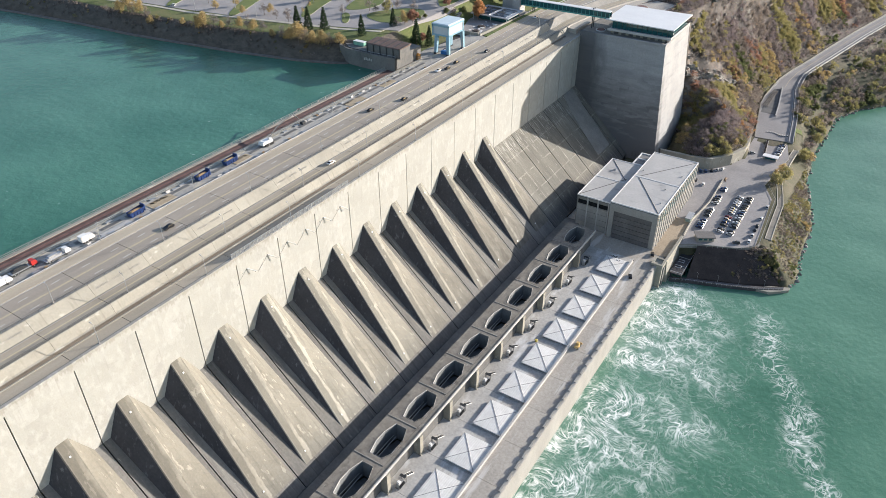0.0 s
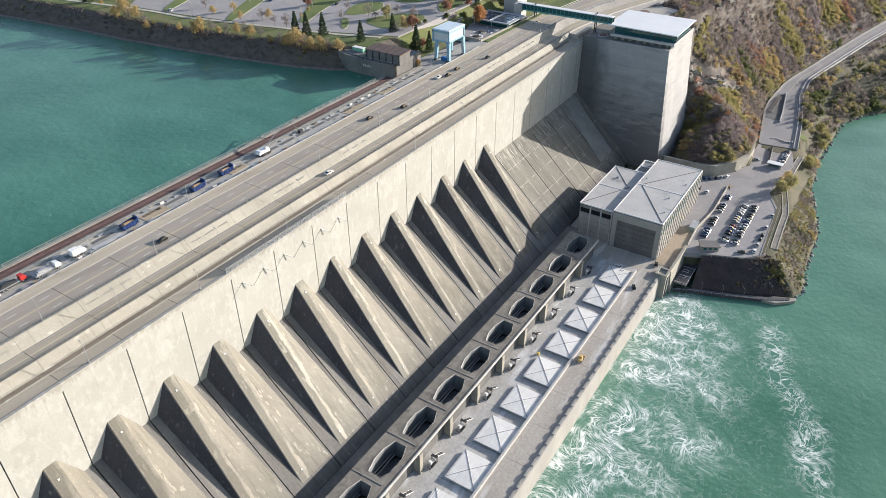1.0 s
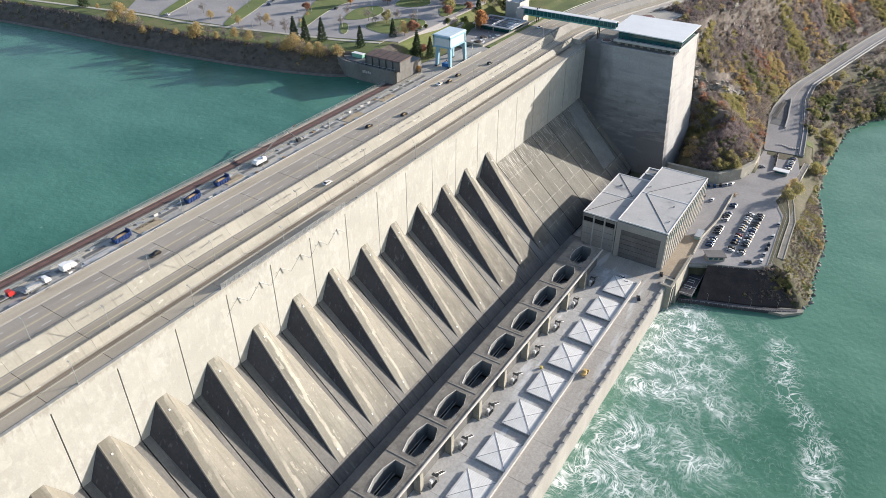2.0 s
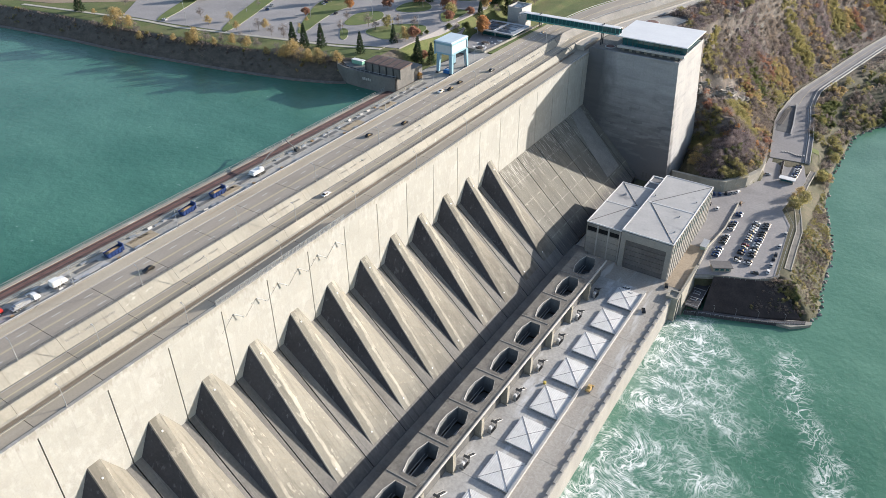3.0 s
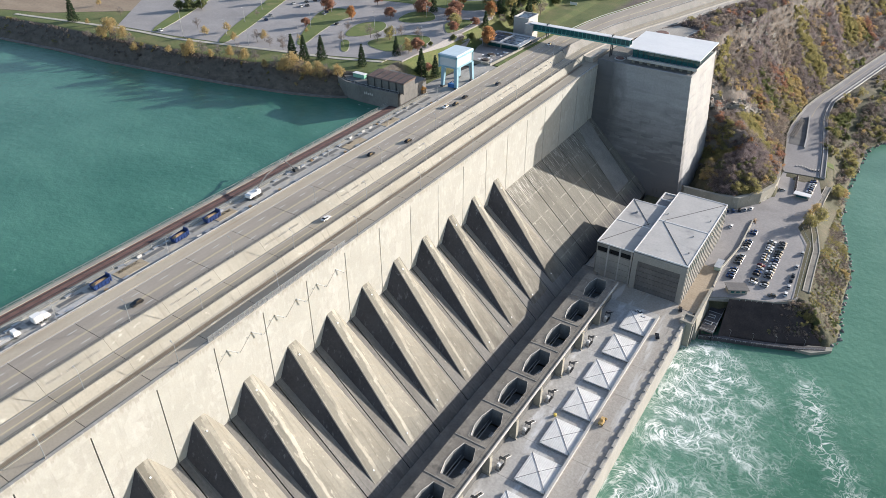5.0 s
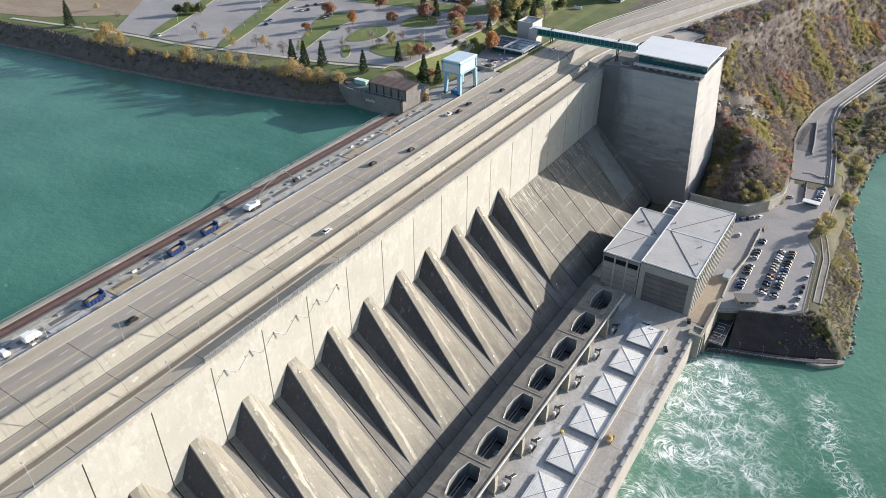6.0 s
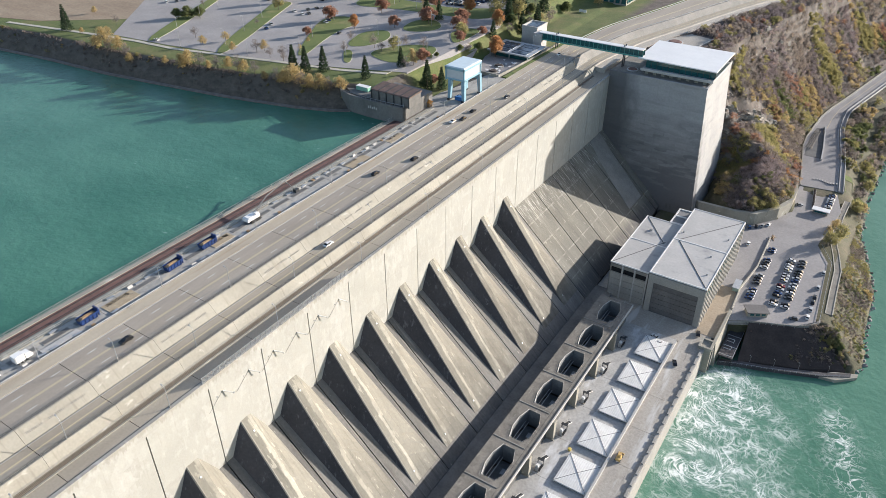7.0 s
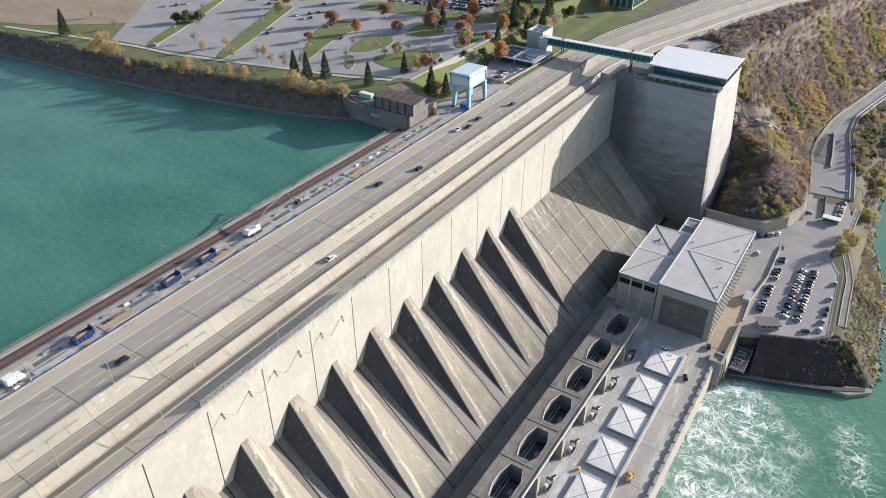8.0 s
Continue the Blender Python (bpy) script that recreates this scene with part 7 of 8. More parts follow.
# ---- cars ----
def car(paint, label, tall=0.0):
    c = thing("car", label, "car", "parked cars")
    side = [(-2.25, 0.35), (-2.3, 0.75), (-2.1, 0.95), (-1.3, 1.0), (0.9, 1.0), (2.1, 0.85), (2.3, 0.6), (2.25, 0.35)]
    part("body", Shape().along_x(side, -0.9, 0.9), paint, c)
    z0, z1 = 0.98, 1.45 + tall
    lo = [(-0.82, -1.9 - tall * 0.5, z0), (0.82, -1.9 - tall * 0.5, z0), (0.82, 0.95, z0), (-0.82, 0.95, z0)]
    hi = [(-0.66, -1.25 - tall * 1.2, z1), (0.66, -1.25 - tall * 1.2, z1), (0.66, 0.25, z1), (-0.66, 0.25, z1)]
    part("glasshouse", Shape().loft([lo, hi]), M_CARGLASS, c, "dark windows")
    part("roof", Shape().loft([[(x * 1.02, y, z1 - 0.02) for x, y, _ in hi], [(x * 0.9, y * 0.95, z1 + 0.06) for x, y, _ in hi]]), paint, c)
    for sx in (-0.82, 0.82):
        for wy in (-1.4, 1.4):
            part("wheel", Shape().rod((sx - 0.11, wy, 0.33), (sx + 0.11, wy, 0.33), 0.33, n=10), M_RUBBER, c)
    return c


PAINTS = [("white", (0.75, 0.75, 0.74), 5), ("silver", (0.45, 0.46, 0.47), 5), ("black", (0.02, 0.02, 0.022), 6), ("dark grey", (0.08, 0.085, 0.09), 5), ("dark red", (0.14, 0.012, 0.02), 1), ("dark blue", (0.02, 0.05, 0.14), 3)]
CARS = []
for i, (nm, colour, weight) in enumerate(PAINTS):
    m = plain(nm.replace(" ", "_") + "_car_paint", colour, 0.25, 0.1, vary=0.1)
    c = car(m, nm + " car parked on the asphalt", 0.25 if i % 2 else 0.0)
    CARS += [c] * weight
first = {}
cr = random.Random(5)


def put_car(x, y, z, turn, which=None):
    c = which or cr.choice(CARS)
    m = pose(x, y, z, 0, 0, turn)
    if c.name not in first:
        first[c.name] = True
        c.matrix_basis = m
        return c
    return copy_thing(c, m)


# riverside car park
for y in (385.0, 382.0, 371.5, 368.5, 365.5, 362.0, 352.5, 349.5, 346.5, 343.5, 336.0, 333.0, 330.0, 327.0):
    put_car(120.8, y, 13.0, 88 + cr.uniform(-3, 3))
for y in (378.5, 375.5, 372.3, 369.2, 366.0, 360.5, 357.5, 354.5, 348.5, 345.0, 340.5, 337.5, 331.5, 328.5):
    put_car(133.2, y, 13.0, -90 + cr.uniform(-3, 3))
for y in (380.5, 377.5, 374.5, 369.0, 366.0, 363.0, 360.0, 357.0, 353.0, 350.0, 347.0, 344.0, 341.0, 338.0, 331.5, 328.5):
    put_car(139.0, y, 13.0, 90 + cr.uniform(-3, 3))
for y in (375, 358, 347.5, 342, 334.5, 326.5):
    put_car(151.2, y, 13.0, cr.uniform(-4, 4))
put_car(145, 321, 13.0, 105)
for x, y, t in ((99.5, 402.5, 20), (103, 404, 15), (106.3, 407.5, 8), (109.5, 410.5, 0), (112.5, 414, -10), (101, 387, 5), (107, 384, 0), (124, 452, -60)):
    put_car(x, y, 13.0, t)
for y in (456, 459, 462, 465.5, 468.5, 471.5, 475, 478):
    put_car(140.5, y, 13.0, 90 + cr.uniform(-3, 3))
put_car(106.5, 281.5, 13.1, 15, CARS[12])
put_car(103.5, 252.5, 13.6, 25, CARS[12])
for x, y, t in ((88.5, 267.5, 60), (91.5, 264.0, 70)):
    put_car(x, y, 13.0, t, CARS[0])
# roads
for x, y, z, t, i in ((-29.2, 63.5, 102.0, 180, 12), (-15.8, 146, 98.5, 0, 0), (-33, 199, 102, 0, 11), (-26.8, 221, 102, 0, 12), (-35, 268, 102, 180, 0), (-32.5, 274, 102, 180, 12), (-33.5, 286, 102, 0, 12), (-28, 314, 102, 0, 19), (-35.5, 398, 102, 180, 0)):
    put_car(x, y, z, t, CARS[i])
# upper car parks
for x, y, t in ((-248, 352, 65), (-243, 342, 65), (-258, 388, 65), (-247, 385, 65), (-244, 389, 65), (-252, 397, 65), (-249, 404, 65), (-246, 408, 65), (-217, 378, 65), (-219, 383, 65), (-222, 388, 65), (-300, 402, 65), (-296, 410, 65), (-304, 415, 65), (-320, 405, 65), (-191, 362, 20), (-288, 281, 80), (-365, 352, 65), (-360, 358, 65), (-357, 366, 65), (-285, 430, 65), (-262, 425, 65)):
    (a, b, z), = on_park([(x, y)])
    put_car(a, b, z + 0.07, t)
for row in range(6):
    for i in range(31):
        if cr.random() < 0.8:
            (a, b, z), = on_park([(-222 + i * 2.5, 467.5 + row * 8.6 + i * 0.25)])
            put_car(a, b, z + 0.07, 5 + cr.uniform(-3, 3))
for i in range(9):
    (a, b, z), = on_park([(-147 + i * 1.7, 496 + i * 2.8)])
    put_car(a, b, z + 0.07, 5)

M_BIN = plain("yellow_bin_paint", (0.62, 0.47, 0.10), 0.5)
# yellow loader on the quay road
M_LOADER = plain("faded_yellow_paint", (0.62, 0.42, 0.17), 0.5)
loader = thing("wheel_loader", "small yellow wheel loader on the quay road", "loader", at=(102.5, 182.5, 13.6))
part("body", Shape().box(-1.0, 1.0, -2.4, 0.6, 0.6, 1.7), M_LOADER, loader)
part("cab", Shape().box(-0.7, 0.7, -0.9, 0.5, 1.7, 2.9), M_LOADER, loader)
part("bucket", Shape().along_x([(2.2, 0.2), (2.2, 1.2), (2.5, 1.2), (3.3, 0.2)], -1.2, 1.2), M_LOADER, loader)
part("arm", Shape().rod((-0.6, 0.4, 1.4), (-0.6, 2.3, 0.8), 0.14).rod((0.6, 0.4, 1.4), (0.6, 2.3, 0.8), 0.14), M_DARKSTEEL, loader)
for sx in (-1.0, 1.0):
    for wy in (-1.7, 1.0):
        wheel_part(loader, sx, wy, 0.6, 0.4)
tank = thing("white_tank", "white site cabin between two hatch covers", "cabin", at=(91.5, 63.5, 13.0))
part("body", Shape().box(-3.2, 3.2, -1.3, 1.3, 0.2, 2.6), M_WPAINT, tank)
part("skids", Shape().box(-3.0, 3.0, -1.1, -0.8, 0, 0.2).box(-3.0, 3.0, 0.8, 1.1, 0, 0.2), M_DARKSTEEL, tank)
for x, y in ((83.0, 175.5), (92.0, 219.0)):
    cone = thing("yellow_bin", "small yellow bin on the powerhouse deck", "bin", "deck bins", at=(x, y, 13.0))
    part("body", Shape().rod((0, 0, 0), (0, 0, 1.0), 0.7, 0.8, 8), M_BIN, cone)
    part("lid", Shape().rod((0, 0, 1.0), (0, 0, 1.15), 0.85, 0.6, 8), M_BIN, cone)

# ---- trees ----
def leaf_cloud(rng, centre, radius, squash, count, size, wide=0.6, corners=4):
    """Loose leaf-sized flakes round a clump's centre: (count, corners, 3)."""
    p = rng.normal(size=(count, 3))
    p /= np.linalg.norm(p, axis=1)[:, None]
    p *= (rng.random(count) ** 0.45)[:, None] * radius
    p[:, 2] *= squash
    a = rng.normal(size=(count, 3))
    a /= np.linalg.norm(a, axis=1)[:, None]
    b = np.cross(a, rng.normal(size=(count, 3)))
    b /= np.linalg.norm(b, axis=1)[:, None]
    s = size * rng.uniform(0.6, 1.3, (count, 1))
    c = p + np.array(centre)
    return np.stack([c - a * s, c - b * s * wide, c + a * s, c + b * s * wide][:corners], 1)


def crown_quads(rng, height, spread, base, clumps, leaves, size, wide=0.6, corners=4):
    out = []
    for _ in range(clumps):
        t = rng.random()
        ang, rad = rng.random() * 6.283, spread * (0.25 + 0.6 * rng.random()) * math.sin(math.pi * min(0.95, 0.25 + 0.7 * t))
        z = base + (height - base) * (0.12 + 0.76 * t)
        out.append(leaf_cloud(rng, (rad * math.cos(ang), rad * math.sin(ang), z), spread * rng.uniform(0.28, 0.48), 0.75, leaves, size, wide, corners))
    return np.concatenate(out)


def flakes(name, quads, mat):
    n, corners = quads.shape[:2]
    me = bpy.data.meshes.new(name)
    me.from_pydata(quads.reshape(-1, 3).tolist(), [], np.arange(n * corners).reshape(n, corners).tolist())
    me.materials.append(mat)
    return me


def limbs(rng, height, base, spread, count, r):
    s = Shape()
    s.rod((0, 0, -0.6), (0, 0, base), r, r * 0.75, 7)
    s.rod((0, 0, base), (rng.uniform(-0.3, 0.3), rng.uniform(-0.3, 0.3), height * 0.9), r * 0.75, r * 0.12, 6)
    for i in range(count):
        a, z = rng.random() * 6.283, base + (height - base) * (0.05 + 0.6 * i / count)
        q = (spread * 0.75 * math.cos(a), spread * 0.75 * math.sin(a), z + (height - base) * 0.3)
        s.rod((0, 0, z), q, r * 0.4, r * 0.08, 5)
        for j in range(3):
            b = a + rng.uniform(-0.9, 0.9)
            f = 0.45 + 0.18 * j
            o = (q[0] * f, q[1] * f, z + (q[2] - z) * f)
            s.rod(o, (o[0] + spread * 0.35 * math.cos(b), o[1] + spread * 0.35 * math.sin(b), o[2] + height * 0.13), r * 0.16, r * 0.04, 4)
    return s


def broadleaf(seed, leaf, label, height=10.0, spread=4.5, base=2.2, clumps=26, leaves=70, size=0.42):
    rng = np.random.default_rng(seed)
    t = thing("tree", label, "tree", "park trees")
    part("trunk", limbs(rng, height, base, spread, 7, height * 0.022), M_BARK, t)
    part("crown", flakes("crown", crown_quads(rng, height, spread, base, clumps, leaves, size), LEAVES[leaf]), LEAVES[leaf], t)
    return t


def spruce(seed):
    rng = np.random.default_rng(seed)
    h, r = 13.0, 3.2
    t = thing("spruce_tree", "dark green conical spruce on the lawn", "tree", "park spruces")
    part("trunk", Shape().rod((0, 0, -0.6), (0, 0, h * 0.95), 0.22, 0.04, 6), M_BARK, t)
    out = []
    for i in range(15):
        z = 0.9 + (h - 1.2) * i / 15
        rad = r * (1 - i / 15.6) ** 0.9
        for j in range(9):
            a = 6.283 * (j + rng.random() * 0.7) / 9
            d = rad * rng.uniform(0.5, 0.85)
            out.append(leaf_cloud(rng, (d * math.cos(a), d * math.sin(a), z - 0.18 * d), max(0.35, rad * 0.34), 0.45, 20, 0.3))
    part("crown", flakes("crown", np.concatenate(out), LEAVES["spruce"]), LEAVES["spruce"], t)
    return t


KINDS = {
    "orange": broadleaf(1, "orange", "round maple with dense orange autumn leaves", 12, 5.2, 2.2, 34, 90),
    "gold": broadleaf(2, "gold", "loose tree with thinning golden autumn leaves", 10, 4.6, 1.6, 30, 40, 0.34),
    "rust": broadleaf(3, "rust", "maple with dark rust-red leaves", 9, 5.0, 2.0, 28, 80),
    "olive": broadleaf(4, "olive", "tree with thinning olive-yellow leaves", 10, 4.5, 1.8, 28, 46, 0.36),
    "green": broadleaf(5, "green", "low dense dark green tree", 8, 5.0, 0.6, 34, 90),
    "bare": broadleaf(6, "dry", "nearly leafless grey-brown tree", 9, 4.4, 2.2, 22, 26, 0.26),
    "spruce": spruce(7),
}
placed = set()


def plant_tree(kind, x, y, size=1.0, z=None):
    ob = KINDS[kind]
    if z is None:
        (x, y, z), = on_park([(x, y)])
        z += 0.25
    m = pose(x, y, z, 0, 0, (x * 37 + y * 11) % 360) @ Matrix.Scale(size, 4)
    if kind not in placed:
        placed.add(kind)
        ob.matrix_basis = m
    else:
        copy_thing(ob, m)


for kind, x, y, s in (("spruce", -164, 286, 1.25), ("spruce", -157.5, 290, 0.95), ("spruce", -148, 296, 0.95), ("spruce", -118, 300, 0.85), ("spruce", -363, 262, 1.1), ("spruce", -97, 308, 0.75),
                      ("spruce", -77, 306, 1.1), ("spruce", -69.5, 310, 0.85), ("orange", -71, 377, 1.15), ("gold", -113, 342, 0.75), ("rust", -218, 383, 1.15), ("rust", -198.5, 422, 1.0),
                      ("rust", -151, 417, 1.1), ("rust", -122, 411, 1.05), ("gold", -142, 459, 1.2), ("olive", -118, 460, 1.4), ("spruce", -100, 468, 1.5), ("green", -314, 331, 1.0), ("green", -308, 337, 0.9), ("green", -320, 326, 0.85),
                      ("rust", -76.8, 313, 0.6), ("bare", -210, 300, 0.9), ("bare", -195, 297, 0.8), ("bare", -182, 296, 0.7), ("gold", -225, 293, 0.8), ("gold", -251, 290, 0.9), ("bare", -270, 300, 0.9),
                      ("bare", -171, 352, 0.9), ("bare", -140, 345, 0.9), ("green", -106, 352, 0.35), ("green", -104, 357, 0.35), ("bare", -132, 362, 1.0), ("olive", -135, 352, 0.7), ("rust", -166, 395, 0.8),
                      ("olive", -111, 400, 0.8), ("rust", -108, 392, 0.7), ("spruce", -158, 425, 1.1), ("spruce", -150, 430, 0.9), ("gold", -190, 320, 0.45), ("gold", -196, 335, 0.45), ("rust", -206, 345, 0.6),
                      ("spruce", -92, 505, 1.5), ("green", -86, 512, 1.4), ("gold", -64, 532, 1.2), ("bare", -100, 490, 1.5), ("green", -78, 500, 1.0), ("bare", -88, 480, 1.3), ("spruce", -110, 475, 1.3), ("olive", -120, 480, 1.3),
                      ("bare", -110, 330, 0.8), ("gold", -330, 272, 0.7), ("bare", -345, 290, 0.8), ("gold", -385, 300, 0.7), ("olive", -272, 385, 0.7), ("orange", -283, 405, 0.9), ("bare", -255, 345, 0.6), ("bare", -330, 360, 0.7),
                      ("orange", -189, 377, 0.7), ("rust", -170, 456, 1.1), ("rust", -130, 430, 1.0), ("orange", -140, 458, 0.9), ("gold", -245, 305, 0.9), ("gold", -208, 305, 0.95), ("bare", -186, 300, 1.0), ("bare", -150, 350, 1.1), ("bare", -120, 365, 1.0), ("bare", -160, 330, 0.9), ("gold", -100, 325, 0.9), ("rust", -88, 318, 0.8), ("orange", -105, 440, 0.8), ("bare", -95, 440, 1.2), ("bare", -115, 500, 1.5), ("bare", -130, 495, 1.4), ("spruce", -104, 455, 1.2), ("green", -112, 485, 1.2), ("orange", -75, 385, 0.6), ("gold", -345, 262, 0.6), ("orange", -240, 452, 0.9), ("rust", -215, 455, 0.8), ("gold", -180, 456, 0.9), ("bare", -170, 440, 1.0), ("bare", -205, 455, 1.1)):
    plant_tree(kind, x, y, s)
for x, y in ((-291, 302), (-305, 335), (-320, 366), (-335, 394), (-240, 300), (-253, 330), (-267, 362), (-281, 394), (-201, 345), (-216, 386), (-165, 374), (-131, 352), (-113, 360), (-146, 414), (-116, 406), (-182, 446), (-150, 450), (-205, 448), (-186, 316), (-155, 326), (-262, 280), (-210, 292)):
    (a, b, z), = on_park([(x, y)])
    copy_thing(park_lamp, pose(a, b, z + 0.3, 0, 0, (x * 53) % 360))
# shrubs and trees on the reservoir bank
for x, y, kind, s in ((-278, 229, "gold", 1.0), (-271, 231, "gold", 1.5), (-264, 230, "bare", 1.1), (-258, 232, "gold", 1.1), (-251, 231, "bare", 1.0), (-245, 229, "gold", 0.7), (-290, 227, "bare", 0.7), (-219, 235, "gold", 0.6),
                      (-206, 236, "gold", 1.0), (-202, 238, "gold", 1.2), (-194, 240, "bare", 1.1), (-188, 241, "gold", 0.6), (-181, 242, "bare", 1.1), (-175, 245, "gold", 0.9), (-168, 245, "bare", 1.2), (-163, 246, "gold", 0.9), (-156, 247, "bare", 1.0),
                      (-149, 247, "gold", 0.6), (-141, 248, "bare", 1.1), (-135, 249, "gold", 1.0), (-129, 250, "gold", 1.5), (-124, 251, "bare", 1.2), (-119, 252, "gold", 1.1), (-113, 254, "gold", 1.2), (-108, 256, "bare", 1.1), (-103, 259, "gold", 1.0)):
    plant_tree(kind, x, y, s * (1.25 if kind == "gold" else 1.05), z_at(x, y) - 0.4)
# trees on the slope between the car park and the plaza
for x, y, kind, s in ((-83, 352, "green", 0.5), (-81, 360, "bare", 0.9), (-82, 392, "spruce", 0.8), (-84, 404, "gold", 1.0), (-80, 412, "bare", 1.1), (-83, 420, "green", 0.9), (-79, 428, "spruce", 1.0), (-84, 432, "olive", 1.0), (-80, 440, "bare", 1.2), (-76, 446, "spruce", 1.2), (-83, 450, "green", 1.0), (-79, 458, "gold", 1.0), (-74, 462, "bare", 1.2), (-82, 468, "spruce", 1.3), (-78, 476, "bare", 1.2), (-72, 436, "bare", 0.9), (-85, 383, "rust", 0.6), (-81, 372, "green", 0.5)):
    plant_tree(kind, x, y, s, z_at(x, y) - 0.3)
# riverside trees
for x, y, kind, s in ((149, 433, "gold", 1.1), (146, 425, "gold", 0.8), (153, 421, "olive", 0.9), (149, 410, "olive", 0.8), (161, 484, "gold", 1.2), (157, 478, "olive", 0.8), (154, 545, "olive", 0.7), (149, 575, "green", 0.6), (143, 605, "green", 0.7), (155, 560, "green", 0.7), (160, 520, "olive", 0.7), (159, 540, "olive", 0.6), (128, 303, "rust", 0.28), (141, 309, "gold", 0.28)):
    plant_tree(kind, x, y, s, max(z_at(x, y), 8.0 if y < 312 else -9) - 0.3)


# ---- rock ledges on the gorge side ----
M_LEDGE = weathered("pale_limestone", (0.22, 0.20, 0.175), (0.42, 0.395, 0.35), 0.35, 1.6, (1, 1, 2.5), per_piece=0.25)
LEDGE = [(58, 458), (60.5, 472), (66, 484), (71.6, 492), (78, 506), (82, 522)]


def crag(seed):
    """A layered, broken limestone block."""
    r = random.Random(seed)
    s = Shape()
    z = -0.8
    x0, x1, y0, y1 = -1.0, 1.0, -1.0, 1.0
    for i in range(4):
        h = r.uniform(0.3, 0.55)
        q = lambda: r.uniform(-0.22, 0.22)
        low = [(x0 + q(), y0 + q(), z), (x1 + q(), y0 + q(), z), (x1 + q(), y1 + q(), z), (x0 + q(), y1 + q(), z)]
        s.loft([low, [(x * 0.97 + q() * 0.4, y * 0.97 + q() * 0.4, z + h) for x, y, _ in low]])
        z += h - 0.02
        x0, x1, y0, y1 = x0 + r.uniform(0, 0.28), x1 - r.uniform(0, 0.28), y0 + r.uniform(0, 0.28), y1 - r.uniform(0, 0.28)
    return s.mesh("rock_ledge", M_LEDGE)


crags = [crag(60 + i) for i in range(6)]
lr = random.Random(77)


def set_crag(x, y, size):
    ob = tagged(new("rock_ledge", lr.choice(crags)), "pale broken limestone ledge on the gorge side", "rock", "gorge ledges")
    ob.location, ob.rotation_euler = (x, y, z_at(x, y) - 0.15 * size), (lr.uniform(-0.15, 0.15), lr.uniform(-0.1, 0.35), lr.uniform(0, 6.28))
    ob.scale = (size * lr.uniform(0.8, 1.3), size * lr.uniform(0.7, 1.6), size * lr.uniform(0.6, 0.95))


for (x0, y0), (x1, y1) in zip(LEDGE, LEDGE[1:]):
    for i in range(15):
        f = lr.random()
        set_crag(x0 + (x1 - x0) * f + lr.uniform(-2.5, 7.0), y0 + (y1 - y0) * f + lr.uniform(-4, 4), lr.uniform(1.0, 2.7))
for i in range(34):
    y = lr.uniform(468, 600)
    set_crag(float(np.interp(y, [p[1] for p in RIM[1:]], [p[0] for p in RIM[1:]])) + lr.uniform(-0.5, 6), y, lr.uniform(0.9, 2.2))
for x, y in ((99, 457), (97, 462), (101, 463), (94, 470), (88, 540), (92, 520)):
    set_crag(x, y, lr.uniform(1.0, 2.0))


# ---- wooded gorge side and bank scrub ----
def woods(name, label, spots, mix, seed, lo, hi, wide, dense, size, lobes=10):
    """Many trees in one: mix(rng, spots) names each one's foliage, so that kinds stand together in drifts."""
    rng = np.random.default_rng(seed)
    own = thing(name, label, "woods", kind="stuff")
    trunks = Shape()
    kinds = mix(rng, spots)
    clouds = {}
    for (x, y, z), leaf in zip(spots, kinds):
        bare = leaf in ("twig", "mauve", "dry")
        h = rng.uniform(lo, hi) * (0.8 if leaf == "green" else 1.0)
        q = crown_quads(rng, h, h * rng.uniform(*wide), h * 0.14, int(lobes * (0.75 + 0.5 * rng.random())), int(dense * (0.75 if bare else 1.0)), size * (1.15 if bare else 1.0), 0.22 if bare else 0.75, 3)
        clouds.setdefault(leaf, []).append(q + np.array([x, y, z - 0.5]))
        trunks.rod((x, y, z - 1), (x + rng.uniform(-0.6, 0.6), y + rng.uniform(-0.6, 0.6), z + h * 0.85), 0.02 * h, 0.04, 4)
        if bare:
            for _ in range(5):
                a = rng.random() * 6.283
                trunks.rod((x, y, z + h * rng.uniform(0.15, 0.5)), (x + 0.4 * h * math.cos(a), y + 0.4 * h * math.sin(a), z + h * rng.uniform(0.6, 0.95)), 0.012 * h, 0.03, 3)
    for leaf, qs in sorted(clouds.items()):
        tagged(part("foliage", flakes("foliage", np.concatenate(qs), LEAVES[leaf]), LEAVES[leaf], own), kind="stuff")
    tagged(part("trunks", trunks, M_BARK, own), kind="stuff")


def drifts(table, size, seed):
    """Foliage kinds in noise-shaped drifts: table rows are (name, weight)."""
    def mix(rng, spots):
        score = np.stack([np.array([noise.noise(Vector((x / size + 17.3 * i, y / size, seed + i))) for x, y, z in spots]) + 0.42 * rng.random(len(spots)) + w for i, (_, w) in enumerate(table)])
        return [table[i][0] for i in score.argmax(0)]
    return mix


def spread_over(x, y, keep, count):
    x, y = x[keep], y[keep]
    x, y = x[:count], y[:count]
    z = height(x, y, np.zeros(x.shape))
    return np.stack([x, y, z], 1)


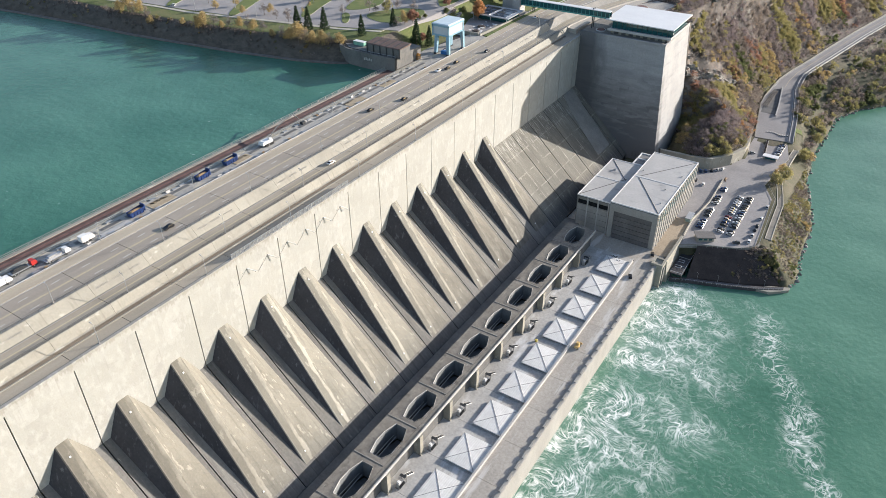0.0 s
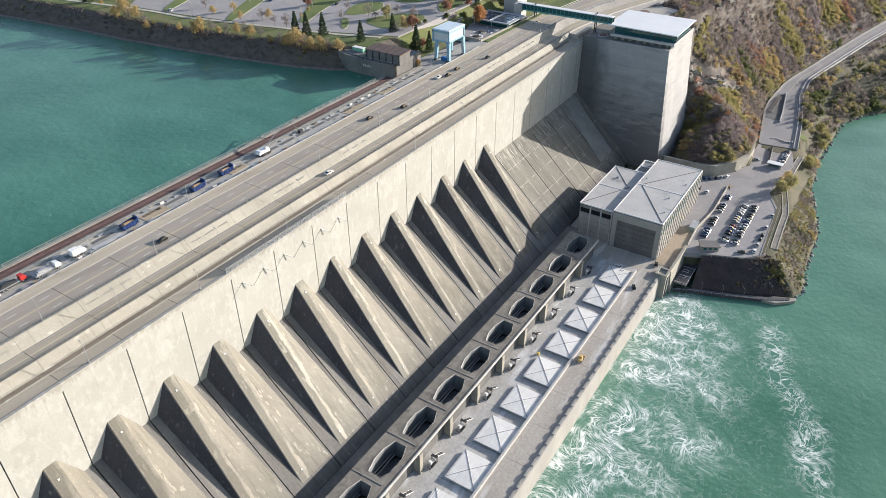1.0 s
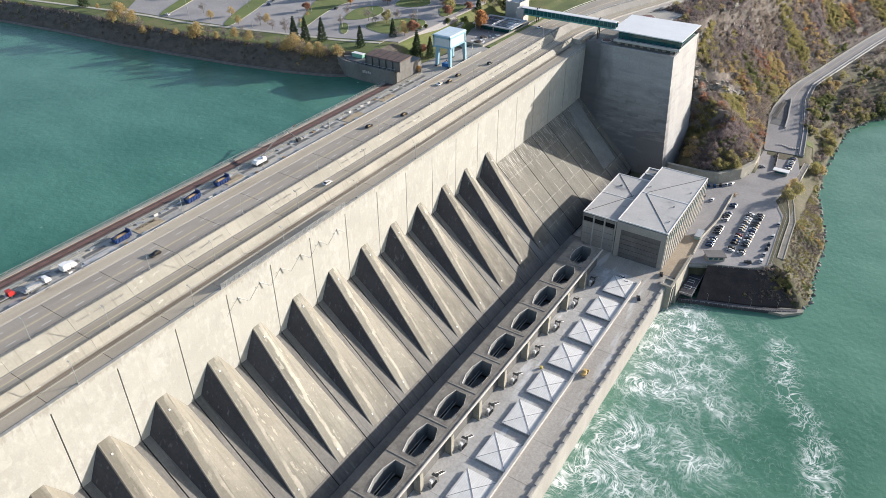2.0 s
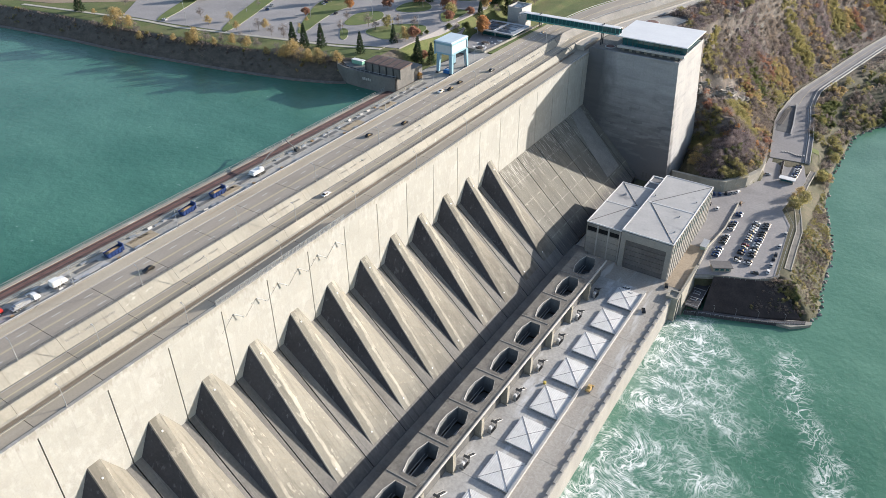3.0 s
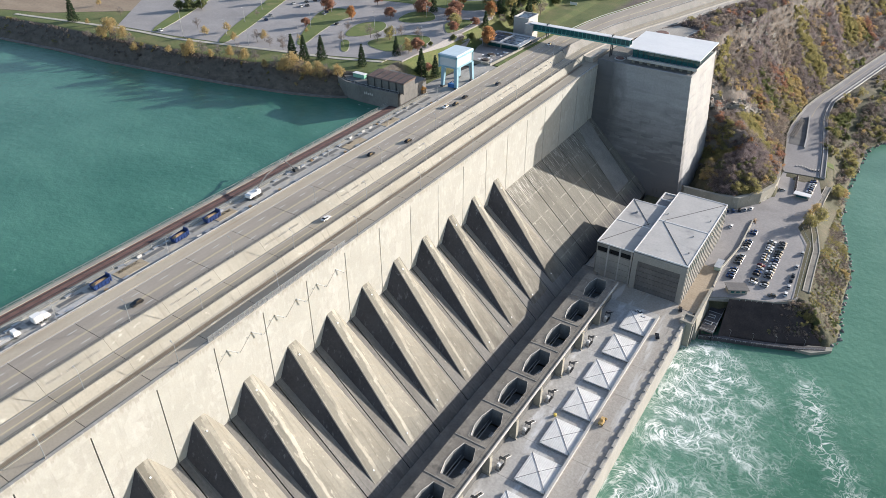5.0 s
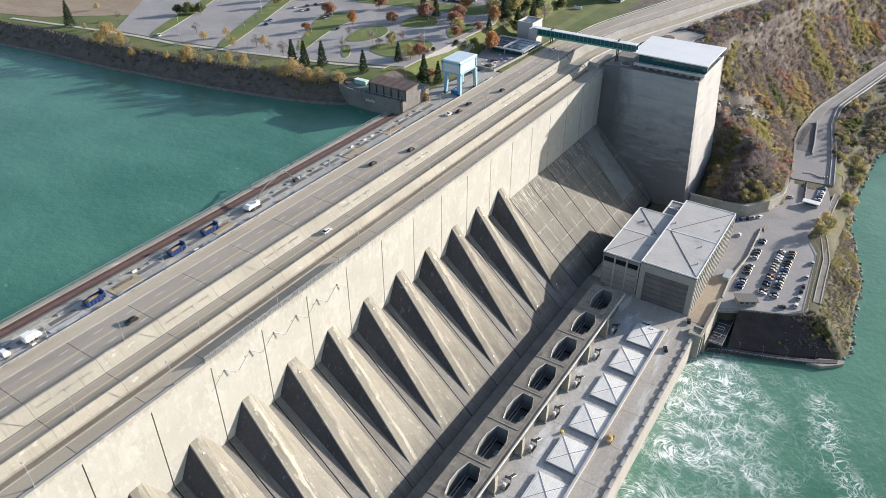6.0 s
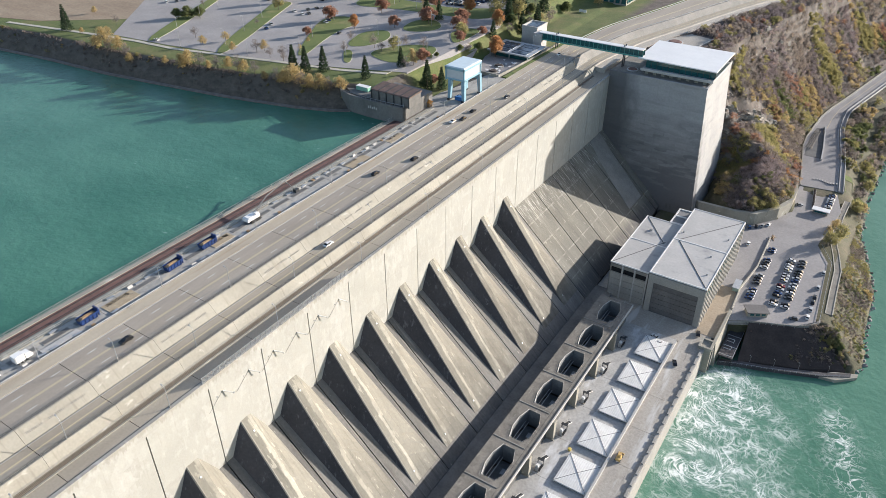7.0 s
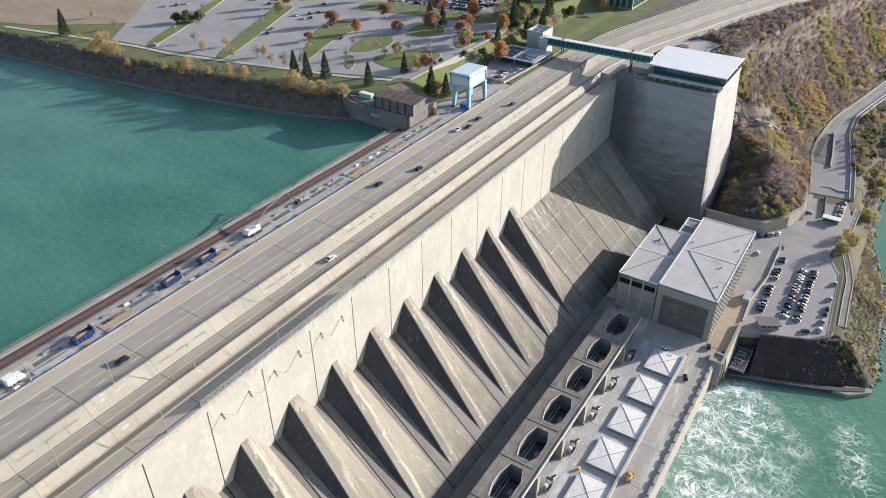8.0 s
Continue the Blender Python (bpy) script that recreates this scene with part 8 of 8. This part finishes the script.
def in_hill(rng, count):
    n = count * 40
    x, y = rng.uniform(54, 240, n), rng.uniform(404, 900, n)
    ok = inside(x, y, HILL) & (away(x, y, FOOT) > 1.0)
    bare = (away(x, y, LEDGE) < 7.5) & (rng.random(n) < 0.9)
    edge_gap = (away(x, y, RIM) < 4) & (rng.random(n) < 0.3)
    return spread_over(x, y, ok & ~bare & ~edge_gap & (rng.random(n) < np.where(y > 660, 0.35, 0.7) + 0.4 * (away(x, y, RIM) < 26)), count)


def in_bank(rng, count, far):
    n = count * 60
    x = rng.uniform(128, 330, n)
    y = rng.uniform(470, 900, n) if far else rng.uniform(318, 471, n)
    ok = inside(x, y, LOW) & ~inside(x, y, HILL) & ~inside(x, y, LOT) & (away(x, y, SHORE) > 2.0)
    ok &= ~((y > 470) & (away(x, y, ROAD_LINE) < 13)) & ~((x < 160.5) & (y < 480)) & ~((x < 150) & (y > 480) & (y < 530))
    ok &= ~((y < 330) & (x < 158)) & (np.abs(x - np.interp(y, [p[1] for p in walk_pts], [p[0] for p in walk_pts])) > 2.6)
    ok &= (y > 470) & (rng.random(n) < np.where(y < 640, 1.0, 0.3)) if far else (y <= 470)
    return spread_over(x, y, ok, count)


def on_embankment(rng, count):
    """Scrub on the river end of the soil embankment."""
    u, v = rng.random(count) ** 0.8, rng.random(count)
    x = 151 + 25 * u - 5 * v * (1 - u) - 9 * (1 - v) * u
    top_y, low_y = np.interp(x, [131, 147, 156, 170], [308, 315, 324, 328]), np.interp(x, [133, 155, 176], [289.5, 297.5, 308.5])
    return np.stack([x, low_y + 3 + (top_y - low_y - 4) * (1 - v), 2.2 + 9.6 * (1 - v)], 1)


def in_lake_bank(rng, count):
    x = rng.uniform(-430, -100, count)
    y = np.interp(x, [p[0] for p in LAKE], [p[1] for p in LAKE]) + 13.5 - 8.5 * rng.random(count) ** 2.2
    return spread_over(x, y, np.ones(count, bool), count)


def in_plateau(rng, count):
    n = count * 40
    y = rng.uniform(456, 780, n)
    x = rng.uniform(-8, 200, n)
    left = -2.0 + np.interp(y, BEND_Y, BEND_NEAR)
    ok = (x > left + 2) & inside(x, y, PLATEAU) & (rng.random(n) < np.where(y < 620, 1.0, 0.6))
    ok &= ~((x > 4) & (x < 38) & (y > 452) & (y < 504))
    return spread_over(x, y, ok, count)


woods("gorge_woods", "autumn woods of bare, gold and olive trees on the gorge side", in_hill(np.random.default_rng(31), 3900),
      drifts([("twig", 0.18), ("mauve", 0.28), ("dry", 0.22), ("olive", 0.20), ("gold", 0.10), ("orange", -0.30), ("rust", -0.16), ("green", -0.06)], 30.0, 3), 41, 2.8, 7.4, (0.54, 0.80), 52, 0.40, 8)
woods("bank_woods", "mixed green, olive and bare trees on the river bank", in_bank(np.random.default_rng(32), 1500, True),
      drifts([("olive", 0.16), ("green", 0.16), ("dry", 0.22), ("twig", 0.16), ("mauve", 0.05), ("gold", -0.20), ("orange", -0.45)], 20.0, 5), 42, 3.0, 7.5, (0.45, 0.65), 56, 0.34, 9)
woods("bank_scrub", "low dry grass and shrubs on the river bank", in_bank(np.random.default_rng(35), 1900, False),
      drifts([("olive", 0.20), ("green", 0.16), ("dry", 0.32), ("twig", 0.16), ("gold", -0.30)], 14.0, 5), 46, 0.4, 1.5, (0.8, 1.3), 22, 0.24, 8)
woods("embankment_scrub", "grey-green scrub on the river end of the embankment", on_embankment(np.random.default_rng(36), 260),
      drifts([("olive", 0.05), ("green", 0.18), ("dry", 0.28), ("twig", 0.18), ("gold", -0.2)], 8.0, 6), 47, 1.0, 3.2, (0.5, 0.75), 44, 0.26)
woods("lake_scrub", "low brown brush along the top of the reservoir bank", in_lake_bank(np.random.default_rng(33), 420),
      drifts([("dry", 0.3), ("twig", 0.05), ("olive", -0.2), ("gold", -0.4)], 10.0, 7), 43, 0.9, 2.6, (0.6, 0.9), 40, 0.24, 6)
woods("rim_scrub", "bare brown trees and shrubs on the flat ground above the gorge", in_plateau(np.random.default_rng(34), 1000),
      drifts([("twig", 0.3), ("mauve", 0.25), ("rust", -0.15), ("olive", 0.0), ("gold", -0.25)], 14.0, 9), 44, 2.0, 6.0, (0.42, 0.6), 34, 0.36)
